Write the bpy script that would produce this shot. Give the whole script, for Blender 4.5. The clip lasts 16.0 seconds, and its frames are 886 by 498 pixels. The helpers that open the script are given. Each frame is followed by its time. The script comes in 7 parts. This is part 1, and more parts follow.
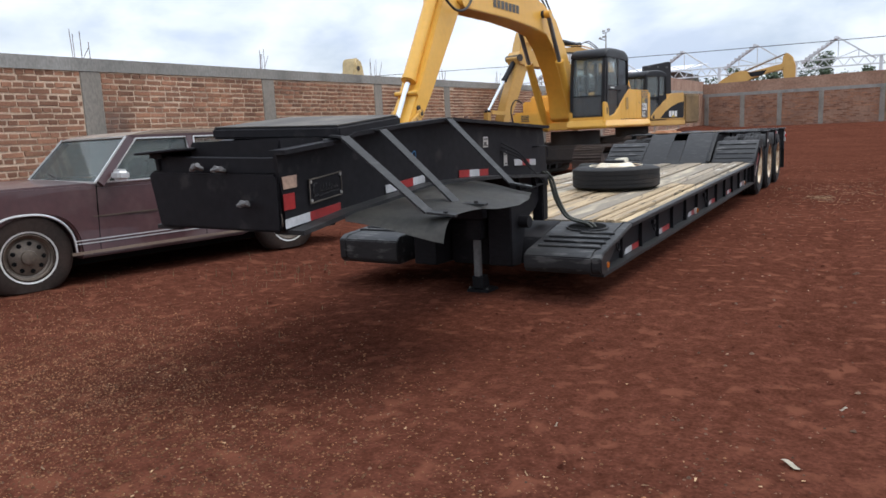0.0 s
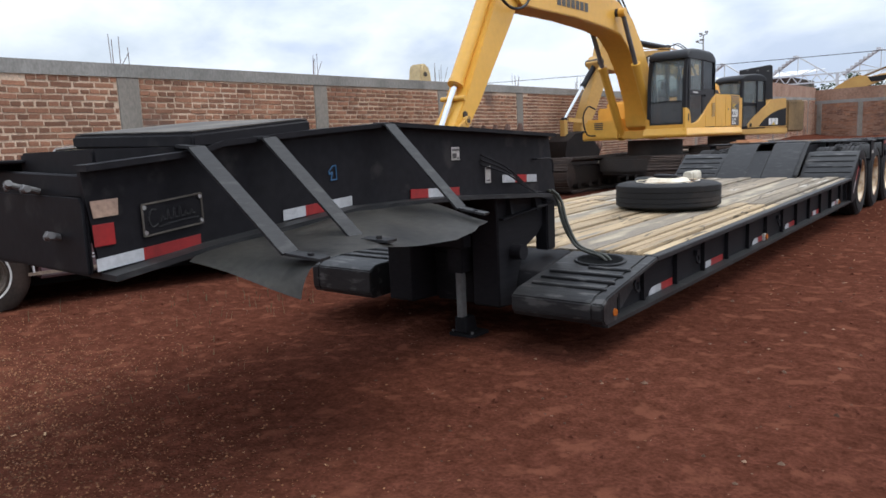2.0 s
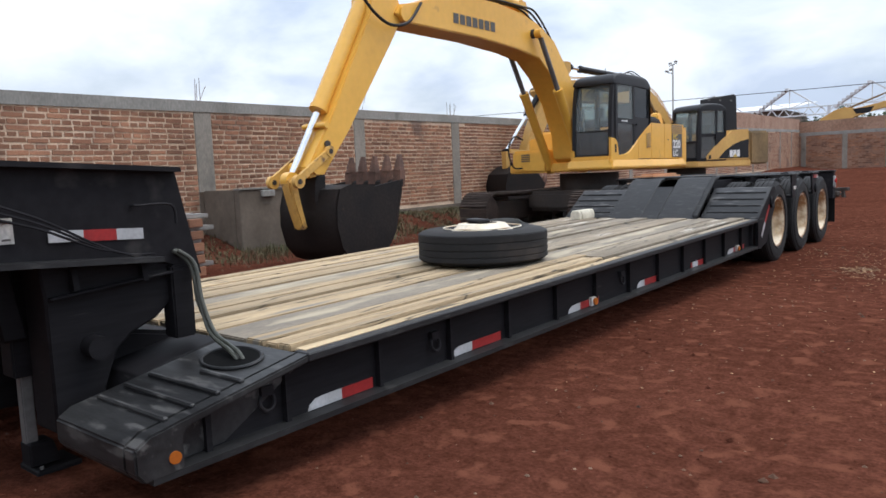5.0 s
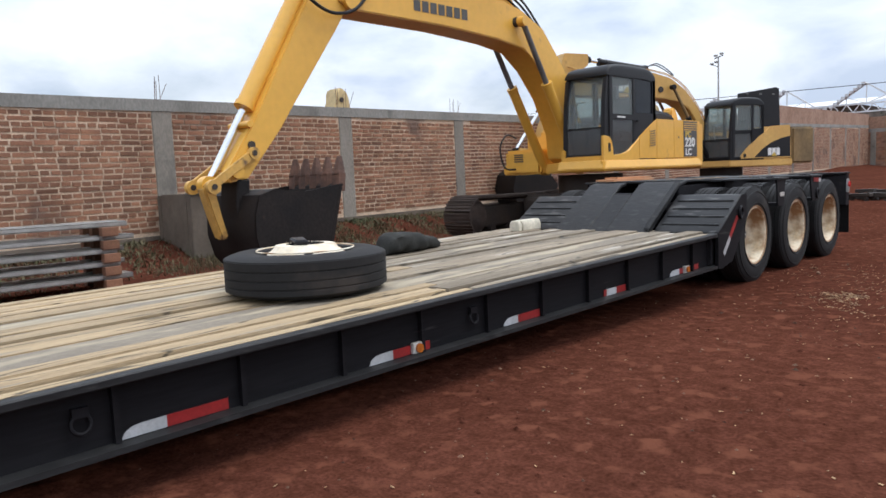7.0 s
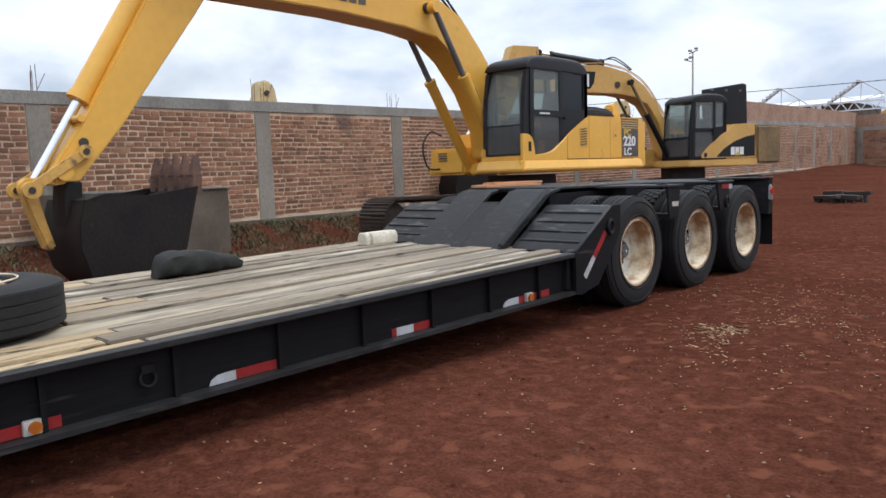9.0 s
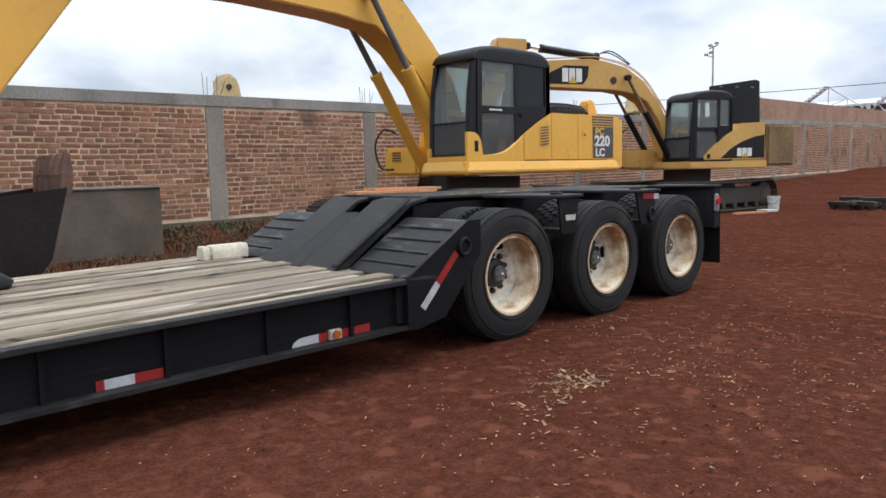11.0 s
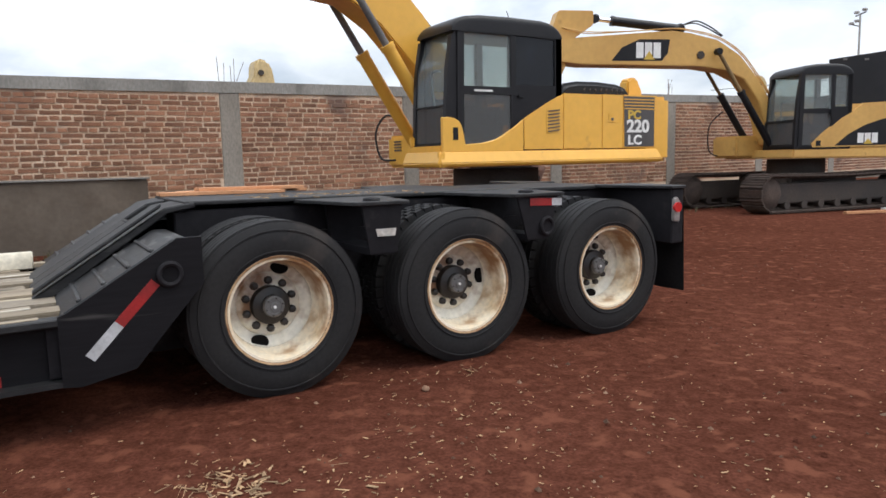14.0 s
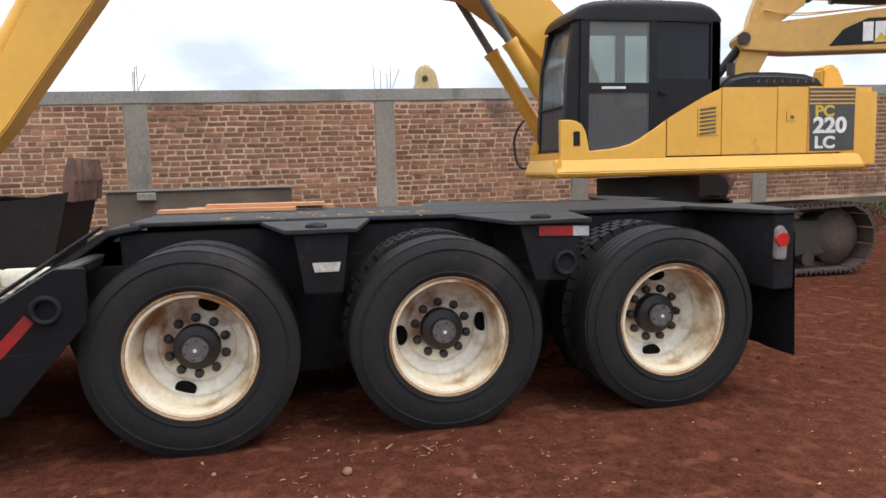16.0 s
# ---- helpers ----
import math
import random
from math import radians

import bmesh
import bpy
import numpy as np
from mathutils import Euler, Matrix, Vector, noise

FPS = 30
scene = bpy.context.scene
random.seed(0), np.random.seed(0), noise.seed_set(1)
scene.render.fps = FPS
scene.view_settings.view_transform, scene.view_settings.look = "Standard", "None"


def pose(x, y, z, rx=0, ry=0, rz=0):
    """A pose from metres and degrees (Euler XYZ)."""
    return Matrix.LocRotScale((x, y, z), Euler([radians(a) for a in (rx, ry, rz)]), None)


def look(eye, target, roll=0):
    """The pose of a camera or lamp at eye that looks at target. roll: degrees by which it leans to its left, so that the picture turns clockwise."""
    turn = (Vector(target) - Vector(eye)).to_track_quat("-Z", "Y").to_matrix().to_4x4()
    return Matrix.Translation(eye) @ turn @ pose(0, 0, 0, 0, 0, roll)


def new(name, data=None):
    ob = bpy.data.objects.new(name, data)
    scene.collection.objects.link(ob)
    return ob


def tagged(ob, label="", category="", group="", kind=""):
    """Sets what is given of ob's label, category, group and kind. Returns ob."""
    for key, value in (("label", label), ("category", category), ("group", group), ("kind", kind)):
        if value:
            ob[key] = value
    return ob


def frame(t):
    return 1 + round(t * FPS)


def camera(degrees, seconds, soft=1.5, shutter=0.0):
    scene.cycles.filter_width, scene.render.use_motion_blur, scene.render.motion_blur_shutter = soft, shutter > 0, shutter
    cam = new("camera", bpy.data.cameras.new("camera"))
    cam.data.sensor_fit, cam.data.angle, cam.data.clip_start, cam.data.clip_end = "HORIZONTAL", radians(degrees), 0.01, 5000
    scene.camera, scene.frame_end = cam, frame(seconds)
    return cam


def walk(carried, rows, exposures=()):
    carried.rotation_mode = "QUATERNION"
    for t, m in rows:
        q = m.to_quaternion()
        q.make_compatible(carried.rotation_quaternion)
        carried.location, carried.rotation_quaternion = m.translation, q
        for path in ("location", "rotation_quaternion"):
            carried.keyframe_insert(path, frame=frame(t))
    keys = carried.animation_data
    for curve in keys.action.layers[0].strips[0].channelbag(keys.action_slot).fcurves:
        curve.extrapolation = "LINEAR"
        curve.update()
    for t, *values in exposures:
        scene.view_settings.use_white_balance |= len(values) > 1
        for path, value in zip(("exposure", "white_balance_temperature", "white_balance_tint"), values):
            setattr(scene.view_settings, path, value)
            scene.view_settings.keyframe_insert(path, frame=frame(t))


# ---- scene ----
cam = camera(63.9, 16.0, soft=1.6)
PATH = [
    (0, (0.693, 1.88, 1.295), (-0.344, 3.559, 0.97), -2.6),
    (0.5, (0.701, 2.219, 1.283), (-0.367, 3.879, 0.962), -2.5),
    (1, (0.688, 2.557, 1.291), (-0.451, 4.17, 0.97), -2.5),
    (1.5, (0.734, 2.877, 1.287), (-0.495, 4.424, 0.977), -2.5),
    (2, (0.794, 3.222, 1.264), (-0.463, 4.751, 0.973), -2.4),
    (2.5, (0.862, 3.638, 1.258), (-0.396, 5.173, 1.009), -2.5),
    (3, (0.967, 4.039, 1.22), (-0.297, 5.574, 1.007), -2.5),
    (3.5, (1.068, 4.404, 1.18), (-0.203, 5.935, 0.978), -2.5),
    (4, (1.171, 4.808, 1.189), (-0.099, 6.34, 0.99), -2.5),
    (4.5, (1.286, 5.233, 1.206), (0.01, 6.76, 1.006), -2.5),
    (5, (1.307, 5.679, 1.218), (0.046, 7.218, 1.014), -2.3),
    (5.2, (1.322, 5.851, 1.201), (0.067, 7.396, 1.004), -2.4),
    (7.3, (1.865, 7.833, 1.239), (0.465, 9.246, 1.036), -2.3),
    (7.5, (1.908, 7.994, 1.267), (0.512, 9.412, 1.06), -2.1),
    (8, (1.974, 8.482, 1.251), (0.584, 9.905, 1.043), -2.1),
    (8.5, (2.044, 8.959, 1.245), (0.658, 10.384, 1.034), -2.0),
    (9, (2.117, 9.423, 1.257), (0.731, 10.849, 1.043), -2.0),
    (9.5, (2.228, 9.892, 1.268), (0.834, 11.309, 1.044), -1.9),
    (10, (2.331, 10.352, 1.264), (0.932, 11.764, 1.043), -1.9),
    (10.2, (2.369, 10.523, 1.28), (0.969, 11.934, 1.056), -1.7),
    (12.3, (2.568, 12.461, 1.285), (0.971, 13.644, 1.056), -1.4),
    (12.5, (2.579, 12.653, 1.295), (0.972, 13.818, 1.055), -1.4),
    (13, (2.656, 13.11, 1.296), (1.004, 14.207, 1.038), -1.3),
    (13.5, (2.746, 13.56, 1.292), (1.06, 14.607, 1.045), -1.3),
    (14, (2.76, 14.019, 1.297), (1.052, 15.029, 1.05), -1.3),
    (14.5, (2.674, 14.494, 1.328), (0.927, 15.439, 1.088), -1.3),
    (15, (2.539, 14.913, 1.348), (0.747, 15.766, 1.104), -1.3),
    (15.5, (2.472, 15.294, 1.347), (0.592, 15.937, 1.116), -1.3),
    (16, (2.391, 15.708, 1.33), (0.447, 16.124, 1.109), -1.5),
]
walk(cam, [(t, look(eye, target, roll)) for t, eye, target, roll in PATH], [(0, 0.10, 6180, 10), (3, 0.06, 6130, 10), (5, 0.07, 6130, 10), (10, 0.0, 6230, 10), (12.5, 0.08, 6330, 10), (14, 0.15, 6390, 10), (16, 0.25, 6450, 10)])

# ---- light ----
SUN_AZ, SUN_EL = 48.0, 62.0      # degrees from +y towards +x, and above the horizon
sun = new("sun", bpy.data.lights.new("sun", "SUN"))
sun.data.energy, sun.data.angle, sun.data.color = 1.9, radians(32), (1.0, 0.95, 0.88)
sun.matrix_world = look((math.sin(radians(SUN_AZ)) * 40, math.cos(radians(SUN_AZ)) * 40, 40 * math.tan(radians(SUN_EL))), (0, 0, 0))
world = bpy.data.worlds.new("overcast_sky")
scene.world = world
world.use_nodes = True
wn, wl = world.node_tree.nodes, world.node_tree.links
wn.clear()
w_out, w_bg = wn.new("ShaderNodeOutputWorld"), wn.new("ShaderNodeBackground")
w_sky = wn.new("ShaderNodeTexSky")
w_sky.sky_type, w_sky.sun_disc = "NISHITA", False
w_sky.sun_elevation, w_sky.sun_rotation = radians(SUN_EL), radians(SUN_AZ)
w_gain = wn.new("ShaderNodeVectorMath")
w_gain.operation = "SCALE"
w_gain.inputs["Scale"].default_value = 0.085
w_co = wn.new("ShaderNodeTexCoord")
# the cloud sheet lies overhead like a ceiling: it draws together towards the horizon
w_dir, w_lift, w_sheet = wn.new("ShaderNodeSeparateXYZ"), wn.new("ShaderNodeMath"), wn.new("ShaderNodeVectorMath")
w_flat = wn.new("ShaderNodeCombineXYZ")
w_lift.operation, w_sheet.operation = "ADD", "DIVIDE"
w_lift.inputs[1].default_value = 0.42
w_n1, w_n2 = wn.new("ShaderNodeTexNoise"), wn.new("ShaderNodeTexNoise")
w_n1.inputs["Scale"].default_value, w_n1.inputs["Detail"].default_value, w_n1.inputs["Roughness"].default_value = 1.5, 7, 0.55
w_n2.inputs["Scale"].default_value, w_n2.inputs["Detail"].default_value, w_n2.inputs["Distortion"].default_value = 2.3, 9, 0.35
w_r1, w_r2 = wn.new("ShaderNodeValToRGB"), wn.new("ShaderNodeValToRGB")
w_r1.color_ramp.elements[0].position, w_r1.color_ramp.elements[0].color = 0.34, (0.55, 0.55, 0.55, 1)
w_r1.color_ramp.elements[1].position, w_r1.color_ramp.elements[1].color = 0.52, (1, 1, 1, 1)
w_r2.color_ramp.elements[0].position, w_r2.color_ramp.elements[0].color = 0.36, (0.61, 0.69, 0.82, 1)
w_r2.color_ramp.elements[1].position, w_r2.color_ramp.elements[1].color = 0.55, (0.935, 0.98, 1.04, 1)
w_mix = wn.new("ShaderNodeMix")
w_mix.data_type = "RGBA"
wl.new(w_co.outputs["Generated"], w_dir.inputs["Vector"])
wl.new(w_dir.outputs["Z"], w_lift.inputs[0])
for axis_ in ("X", "Y", "Z"):
    wl.new(w_lift.outputs["Value"], w_flat.inputs[axis_])
wl.new(w_co.outputs["Generated"], w_sheet.inputs[0])
wl.new(w_flat.outputs["Vector"], w_sheet.inputs[1])
for n in (w_n1, w_n2):
    wl.new(w_sheet.outputs["Vector"], n.inputs["Vector"])
wl.new(w_n1.outputs["Fac"], w_r1.inputs["Fac"])
wl.new(w_n2.outputs["Fac"], w_r2.inputs["Fac"])
wl.new(w_sky.outputs["Color"], w_gain.inputs[0])
wl.new(w_r1.outputs["Color"], w_mix.inputs["Factor"])
wl.new(w_gain.outputs["Vector"], w_mix.inputs["A"])
wl.new(w_r2.outputs["Color"], w_mix.inputs["B"])
# an overcast sky is brightest overhead and dims towards the horizon
w_xyz, w_dim, w_mul = wn.new("ShaderNodeSeparateXYZ"), wn.new("ShaderNodeMapRange"), wn.new("ShaderNodeVectorMath")
w_dim.inputs["To Min"].default_value, w_dim.inputs["To Max"].default_value = 0.60, 1.38
w_mul.operation = "SCALE"
wl.new(w_co.outputs["Generated"], w_xyz.inputs["Vector"])
wl.new(w_xyz.outputs["Z"], w_dim.inputs["Value"])
wl.new(w_mix.outputs["Result"], w_mul.inputs[0])
wl.new(w_dim.outputs["Result"], w_mul.inputs["Scale"])
wl.new(w_mul.outputs["Vector"], w_bg.inputs["Color"])
w_bg.inputs["Strength"].default_value = 1.5
wl.new(w_bg.outputs["Background"], w_out.inputs["Surface"])


# ---- materials ----
def surface(name, col, col2=None, rough=0.6, metal=0.0, big=1.5, fine=40.0, grain=0.25, bump=0.3, depth=0.004,
            spots=None, spot_scale=6.0, spot_from=0.62, rand=0.0, stretch=(1, 1, 1), coat=0.0, island=False, rough_var=0.15, spec=0.5, coarse=0.0, crack=0.0, mottle=0.0):
    """A node material: two colours mixed by broad noise, darkened by fine grain, with spots of wear and a fine relief."""
    m = bpy.data.materials.new(name)
    m.use_nodes = True
    nt = m.node_tree
    n, l = nt.nodes, nt.links
    b = n["Principled BSDF"]
    co, mp = n.new("ShaderNodeTexCoord"), n.new("ShaderNodeMapping")
    mp.inputs["Scale"].default_value = stretch
    l.new(co.outputs["Object"], mp.inputs["Vector"])

    def noise_tex(scale, detail=4.0):
        t = n.new("ShaderNodeTexNoise")
        t.inputs["Scale"].default_value, t.inputs["Detail"].default_value = scale, detail
        l.new(mp.outputs["Vector"], t.inputs["Vector"])
        return t

    def mix(kind, fac, a, c):
        x = n.new("ShaderNodeMix")
        x.data_type, x.blend_type = "RGBA", kind
        for sock, v in ((x.inputs["Factor"], fac), (x.inputs["A"], a), (x.inputs["B"], c)):
            if hasattr(v, "is_linked"):
                l.new(v, sock)
            else:
                sock.default_value = v if isinstance(v, float) else (*v, 1)
        return x.outputs["Result"]

    def ramp(v, lo, hi):
        r = n.new("ShaderNodeMapRange")
        r.inputs["From Min"].default_value, r.inputs["From Max"].default_value = lo, hi
        l.new(v, r.inputs["Value"])
        return r.outputs["Result"]

    nb, nf = noise_tex(big, 5.0), noise_tex(fine, 3.0)
    out = mix("MIX", ramp(nb.outputs["Fac"], 0.35, 0.65), col, col2 or [c * 0.75 for c in col])
    out = mix("MULTIPLY", grain, out, mix("MIX", ramp(nf.outputs["Fac"], 0.3, 0.7), (0.45, 0.45, 0.45), (1.25, 1.25, 1.25)))
    if mottle:
        nm = noise_tex(mottle, 6.0)
        out = mix("MULTIPLY", 0.5, out, mix("MIX", ramp(nm.outputs["Fac"], 0.36, 0.66), (0.50, 0.48, 0.46), (1.22, 1.22, 1.22)))
    if rand:
        info = n.new("ShaderNodeNewGeometry") if island else n.new("ShaderNodeObjectInfo")
        hsv = n.new("ShaderNodeHueSaturation")
        v = n.new("ShaderNodeMapRange")
        v.inputs["To Min"].default_value, v.inputs["To Max"].default_value = 1 - rand, 1 + rand
        l.new(info.outputs["Random Per Island" if island else "Random"], v.inputs["Value"])
        l.new(v.outputs["Result"], hsv.inputs["Value"])
        l.new(out, hsv.inputs["Color"])
        out = hsv.outputs["Color"]
    if spots:
        ns = noise_tex(spot_scale, 6.0)
        out = mix("MIX", ramp(ns.outputs["Fac"], spot_from, spot_from + 0.1), out, spots)
    if crack:
        nk, mid, ab = noise_tex(crack, 2.0), n.new("ShaderNodeMath"), n.new("ShaderNodeMath")
        mid.operation, ab.operation = "SUBTRACT", "ABSOLUTE"
        mid.inputs[1].default_value = 0.5
        l.new(nk.outputs["Fac"], mid.inputs[0])
        l.new(mid.outputs["Value"], ab.inputs[0])
        out = mix("MIX", ramp(ab.outputs["Value"], 0.004, 0.016), [c * 0.22 for c in col], out)
    l.new(out, b.inputs["Base Color"])
    rr = n.new("ShaderNodeMapRange")
    rr.inputs["To Min"].default_value, rr.inputs["To Max"].default_value = max(0.03, rough - rough_var), min(1, rough + rough_var)
    l.new(nb.outputs["Fac"], rr.inputs["Value"])
    l.new(rr.outputs["Result"], b.inputs["Roughness"])
    b.inputs["Metallic"].default_value = metal
    b.inputs["Coat Weight"].default_value = coat
    b.inputs["Specular IOR Level"].default_value = spec
    if bump:
        bp = n.new("ShaderNodeBump")
        bp.inputs["Strength"].default_value, bp.inputs["Distance"].default_value = bump, depth
        l.new(nf.outputs["Fac"], bp.inputs["Height"])
        if coarse:
            nc = noise_tex(coarse, 6.0)
            b2 = n.new("ShaderNodeBump")
            b2.inputs["Strength"].default_value, b2.inputs["Distance"].default_value = 0.8, 0.35 / coarse
            l.new(nc.outputs["Fac"], b2.inputs["Height"])
            l.new(b2.outputs["Normal"], bp.inputs["Normal"])
        l.new(bp.outputs["Normal"], b.inputs["Normal"])
    return m


def glass(name, tint, rough=0.02, clear=0.75, pale_base=0.1):
    """Tinted sheet glass, part see-through, part glossy; its pale base colour stands for dust and reflected sky."""
    m = bpy.data.materials.new(name)
    m.use_nodes = True
    n, l = m.node_tree.nodes, m.node_tree.links
    b = n["Principled BSDF"]
    b.inputs["Base Color"].default_value = (*[c * pale_base for c in tint], 1)
    b.inputs["Roughness"].default_value = rough
    tr, mx = n.new("ShaderNodeBsdfTransparent"), n.new("ShaderNodeMixShader")
    tr.inputs["Color"].default_value = (*tint, 1)
    mx.inputs["Fac"].default_value = clear
    l.new(b.outputs["BSDF"], mx.inputs[1])
    l.new(tr.outputs["BSDF"], mx.inputs[2])
    l.new(mx.outputs["Shader"], n["Material Output"].inputs["Surface"])
    return m


EARTH = surface("red_earth", (0.1055, 0.0378, 0.0238), (0.0835, 0.0293, 0.0187), 0.95, spec=0.0, big=0.45, fine=55, grain=0.6, bump=0.9, depth=0.012,
                spots=(0.128, 0.0475, 0.0285), spot_scale=6.0, spot_from=0.56, rough_var=0.04, coarse=9.0, mottle=13.0)
STONE = surface("pale_gravel", (0.19, 0.12, 0.078), (0.09, 0.04, 0.024), 0.9, big=0.7, rand=0.6, island=True, spec=0.2)
GRIT = surface("brown_grit", (0.200, 0.100, 0.050), (0.130, 0.060, 0.028), 0.9, big=0.7, rand=0.55, island=True, spec=0.2)
CHIP = surface("wood_chip", (0.42, 0.275, 0.145), (0.25, 0.15, 0.078), 0.8, big=2, rand=0.55, island=True)
BRICK = surface("fired_brick", (0.312, 0.149, 0.084), (0.212, 0.099, 0.058), 0.92, big=1.3, fine=60, grain=0.5, bump=0.7, rand=0.34,
                spots=(0.13, 0.075, 0.055), spot_scale=0.8, spot_from=0.60)
BRICKS = surface("fired_bricks", (0.312, 0.149, 0.084), (0.212, 0.099, 0.058), 0.92, big=1.3, fine=60, grain=0.5, bump=0.7, rand=0.34, island=True,
                 spots=(0.13, 0.075, 0.055), spot_scale=0.8, spot_from=0.60)
MORTAR = surface("lime_mortar", (0.69, 0.52, 0.378), (0.54, 0.395, 0.28), 0.95, big=0.9, fine=35, grain=0.5, bump=0.8, depth=0.01,
                 spots=(0.25, 0.18, 0.14), spot_scale=0.8, spot_from=0.575)
CONCRETE = surface("grey_concrete", (0.31, 0.295, 0.27), (0.22, 0.21, 0.19), 0.93, big=1.1, fine=30, grain=0.45, bump=0.5,
                   spots=(0.14, 0.13, 0.12), spot_scale=2.2, spot_from=0.63, stretch=(1, 1, 0.5))
COLUMN = surface("weathered_column_concrete", (0.30, 0.268, 0.228), (0.20, 0.178, 0.15), 0.93, big=1.1, fine=30, grain=0.45, bump=0.5,
                 spots=(0.13, 0.115, 0.10), spot_scale=2.2, spot_from=0.60, stretch=(1, 1, 0.5))
RENDERED = surface("cement_render", (0.165, 0.134, 0.105), (0.118, 0.094, 0.072), 0.93, big=1.2, fine=14, grain=0.22, bump=0.25, mottle=1.6)
BLACK = surface("black_paint", (0.0098, 0.0090, 0.0106), (0.0140, 0.0128, 0.0146), 0.60, spec=0.15, big=1.2, fine=22, grain=0.5, bump=0.25, depth=0.003,
                spots=(0.032, 0.029, 0.028), spot_scale=5, spot_from=0.62)
# black paint with scratches, darkened; doubles as painted shade under the neck
BEAM = surface("scratched_shaded_black", (0.0085, 0.0079, 0.0092), (0.0125, 0.0115, 0.0130), 0.62, spec=0.13, big=1.2, fine=22, grain=0.5, bump=0.25, depth=0.003,
               spots=(0.046, 0.043, 0.041), spot_scale=7, spot_from=0.665, stretch=(1, 0.22, 2.6))
SCUFFED = surface("scuffed_black_steel", (0.0150, 0.0148, 0.0155), (0.0255, 0.0250, 0.0255), 0.55, spec=0.26, big=3.0, fine=28, grain=0.5, bump=0.4,
                  spots=(0.036, 0.035, 0.034), spot_scale=13.0, spot_from=0.58, stretch=(0.6, 0.6, 2.5))
TREAD = surface("worn_tread_steel", (0.0150, 0.0148, 0.0155), (0.030, 0.0295, 0.0295), 0.48, spec=0.30, big=2.2, fine=24, grain=0.5, bump=0.5,
                spots=(0.078, 0.075, 0.072), spot_scale=11.0, spot_from=0.565, stretch=(0.5, 1.6, 1.6))
DUSTY = surface("dusty_flange_paint", (0.135, 0.115, 0.092), (0.062, 0.055, 0.048), 0.7, spec=0.3, big=4.0, fine=30, grain=0.5, bump=0.3, stretch=(1, 0.5, 1),
                spots=(0.03, 0.029, 0.03), spot_scale=3.0, spot_from=0.6)
GREYSTEEL = surface("dull_grey_steel", (0.16, 0.155, 0.15), (0.10, 0.095, 0.09), 0.55, big=2, fine=30, grain=0.4, spots=(0.40, 0.38, 0.35), spot_scale=7, spot_from=0.66)
RUBBER = surface("black_rubber", (0.0112, 0.0108, 0.0116), (0.0180, 0.0168, 0.0164), 0.72, spec=0.28, big=2.2, fine=45, grain=0.4, bump=0.35, depth=0.003,
                 spots=(0.038, 0.031, 0.027), spot_scale=3.0, spot_from=0.62)
MATRUB = surface("worn_rubber_mat", (0.044, 0.041, 0.037), (0.092, 0.085, 0.072), 0.50, big=3.2, fine=30, grain=0.45, bump=0.4, spots=(0.020, 0.019, 0.018), spot_scale=4.0, spot_from=0.58)
STRIP = surface("worn_steel_strip", (0.180, 0.148, 0.110), (0.245, 0.204, 0.150), 0.75, big=2.0, fine=30, grain=0.5, bump=0.3, stretch=(4, 0.8, 4),
                spots=(0.37, 0.31, 0.215), spot_scale=1.6, spot_from=0.52)
WOOD = surface("pale_deck_plank", (0.455, 0.340, 0.200), (0.365, 0.267, 0.152), 0.8, big=2.0, fine=30, grain=0.42, bump=0.6, rand=0.22, stretch=(6, 0.6, 4),
               spots=(0.20, 0.175, 0.14), spot_scale=1.5, spot_from=0.60, crack=1.3, mottle=0.9)
GREYWOOD = surface("weathered_deck_plank", (0.352, 0.287, 0.204), (0.242, 0.194, 0.135), 0.85, big=2.2, fine=30, grain=0.45, bump=0.7, rand=0.26, stretch=(5, 0.6, 3),
                   spots=(0.52, 0.475, 0.40), spot_scale=1.3, spot_from=0.57, crack=1.1, mottle=1.1)
BOARD = surface("fresh_orange_board", (0.58, 0.29, 0.14), (0.48, 0.22, 0.10), 0.75, big=3, fine=30, grain=0.4, stretch=(8, 1, 8))
YELLOW = surface("yellow_machine_paint", (0.77, 0.412, 0.058), (0.70, 0.370, 0.050), 0.45, big=0.7, fine=9, grain=0.10, bump=0.06, coat=0.15,
                 spots=(0.46, 0.24, 0.05), spot_scale=2.6, spot_from=0.70)
OCHRE = surface("faded_ochre_paint", (0.62, 0.365, 0.10), (0.53, 0.30, 0.08), 0.5, big=0.7, fine=9, grain=0.14, bump=0.08,
                spots=(0.34, 0.19, 0.05), spot_scale=2.6, spot_from=0.69)
WORNYELLOW = surface("chipped_yellow_paint", (0.66, 0.375, 0.085), (0.54, 0.30, 0.07), 0.55, big=1.6, fine=14, grain=0.3, bump=0.15,
                     spots=(0.13, 0.07, 0.04), spot_scale=5.0, spot_from=0.585)
FADED = surface("faded_cream_paint", (0.58, 0.44, 0.22), (0.48, 0.36, 0.18), 0.7, big=2.2, fine=16, grain=0.35)
MUSTARD = surface("dusty_yellow_paint", (0.25, 0.155, 0.060), (0.15, 0.098, 0.044), 0.7, big=1.2, fine=16, grain=0.4)
BUCKET = surface("black_bucket_steel", (0.0125, 0.0100, 0.0095), (0.021, 0.0160, 0.0140), 0.65, spec=0.2, big=2.4, fine=26, grain=0.5, bump=0.5, spots=(0.05, 0.03, 0.02), spot_scale=4.0, spot_from=0.66)
DARKMETAL = surface("grimy_dark_steel", (0.030, 0.0235, 0.0195), (0.052, 0.038, 0.029), 0.65, big=2.0, fine=26, grain=0.5, bump=0.5)
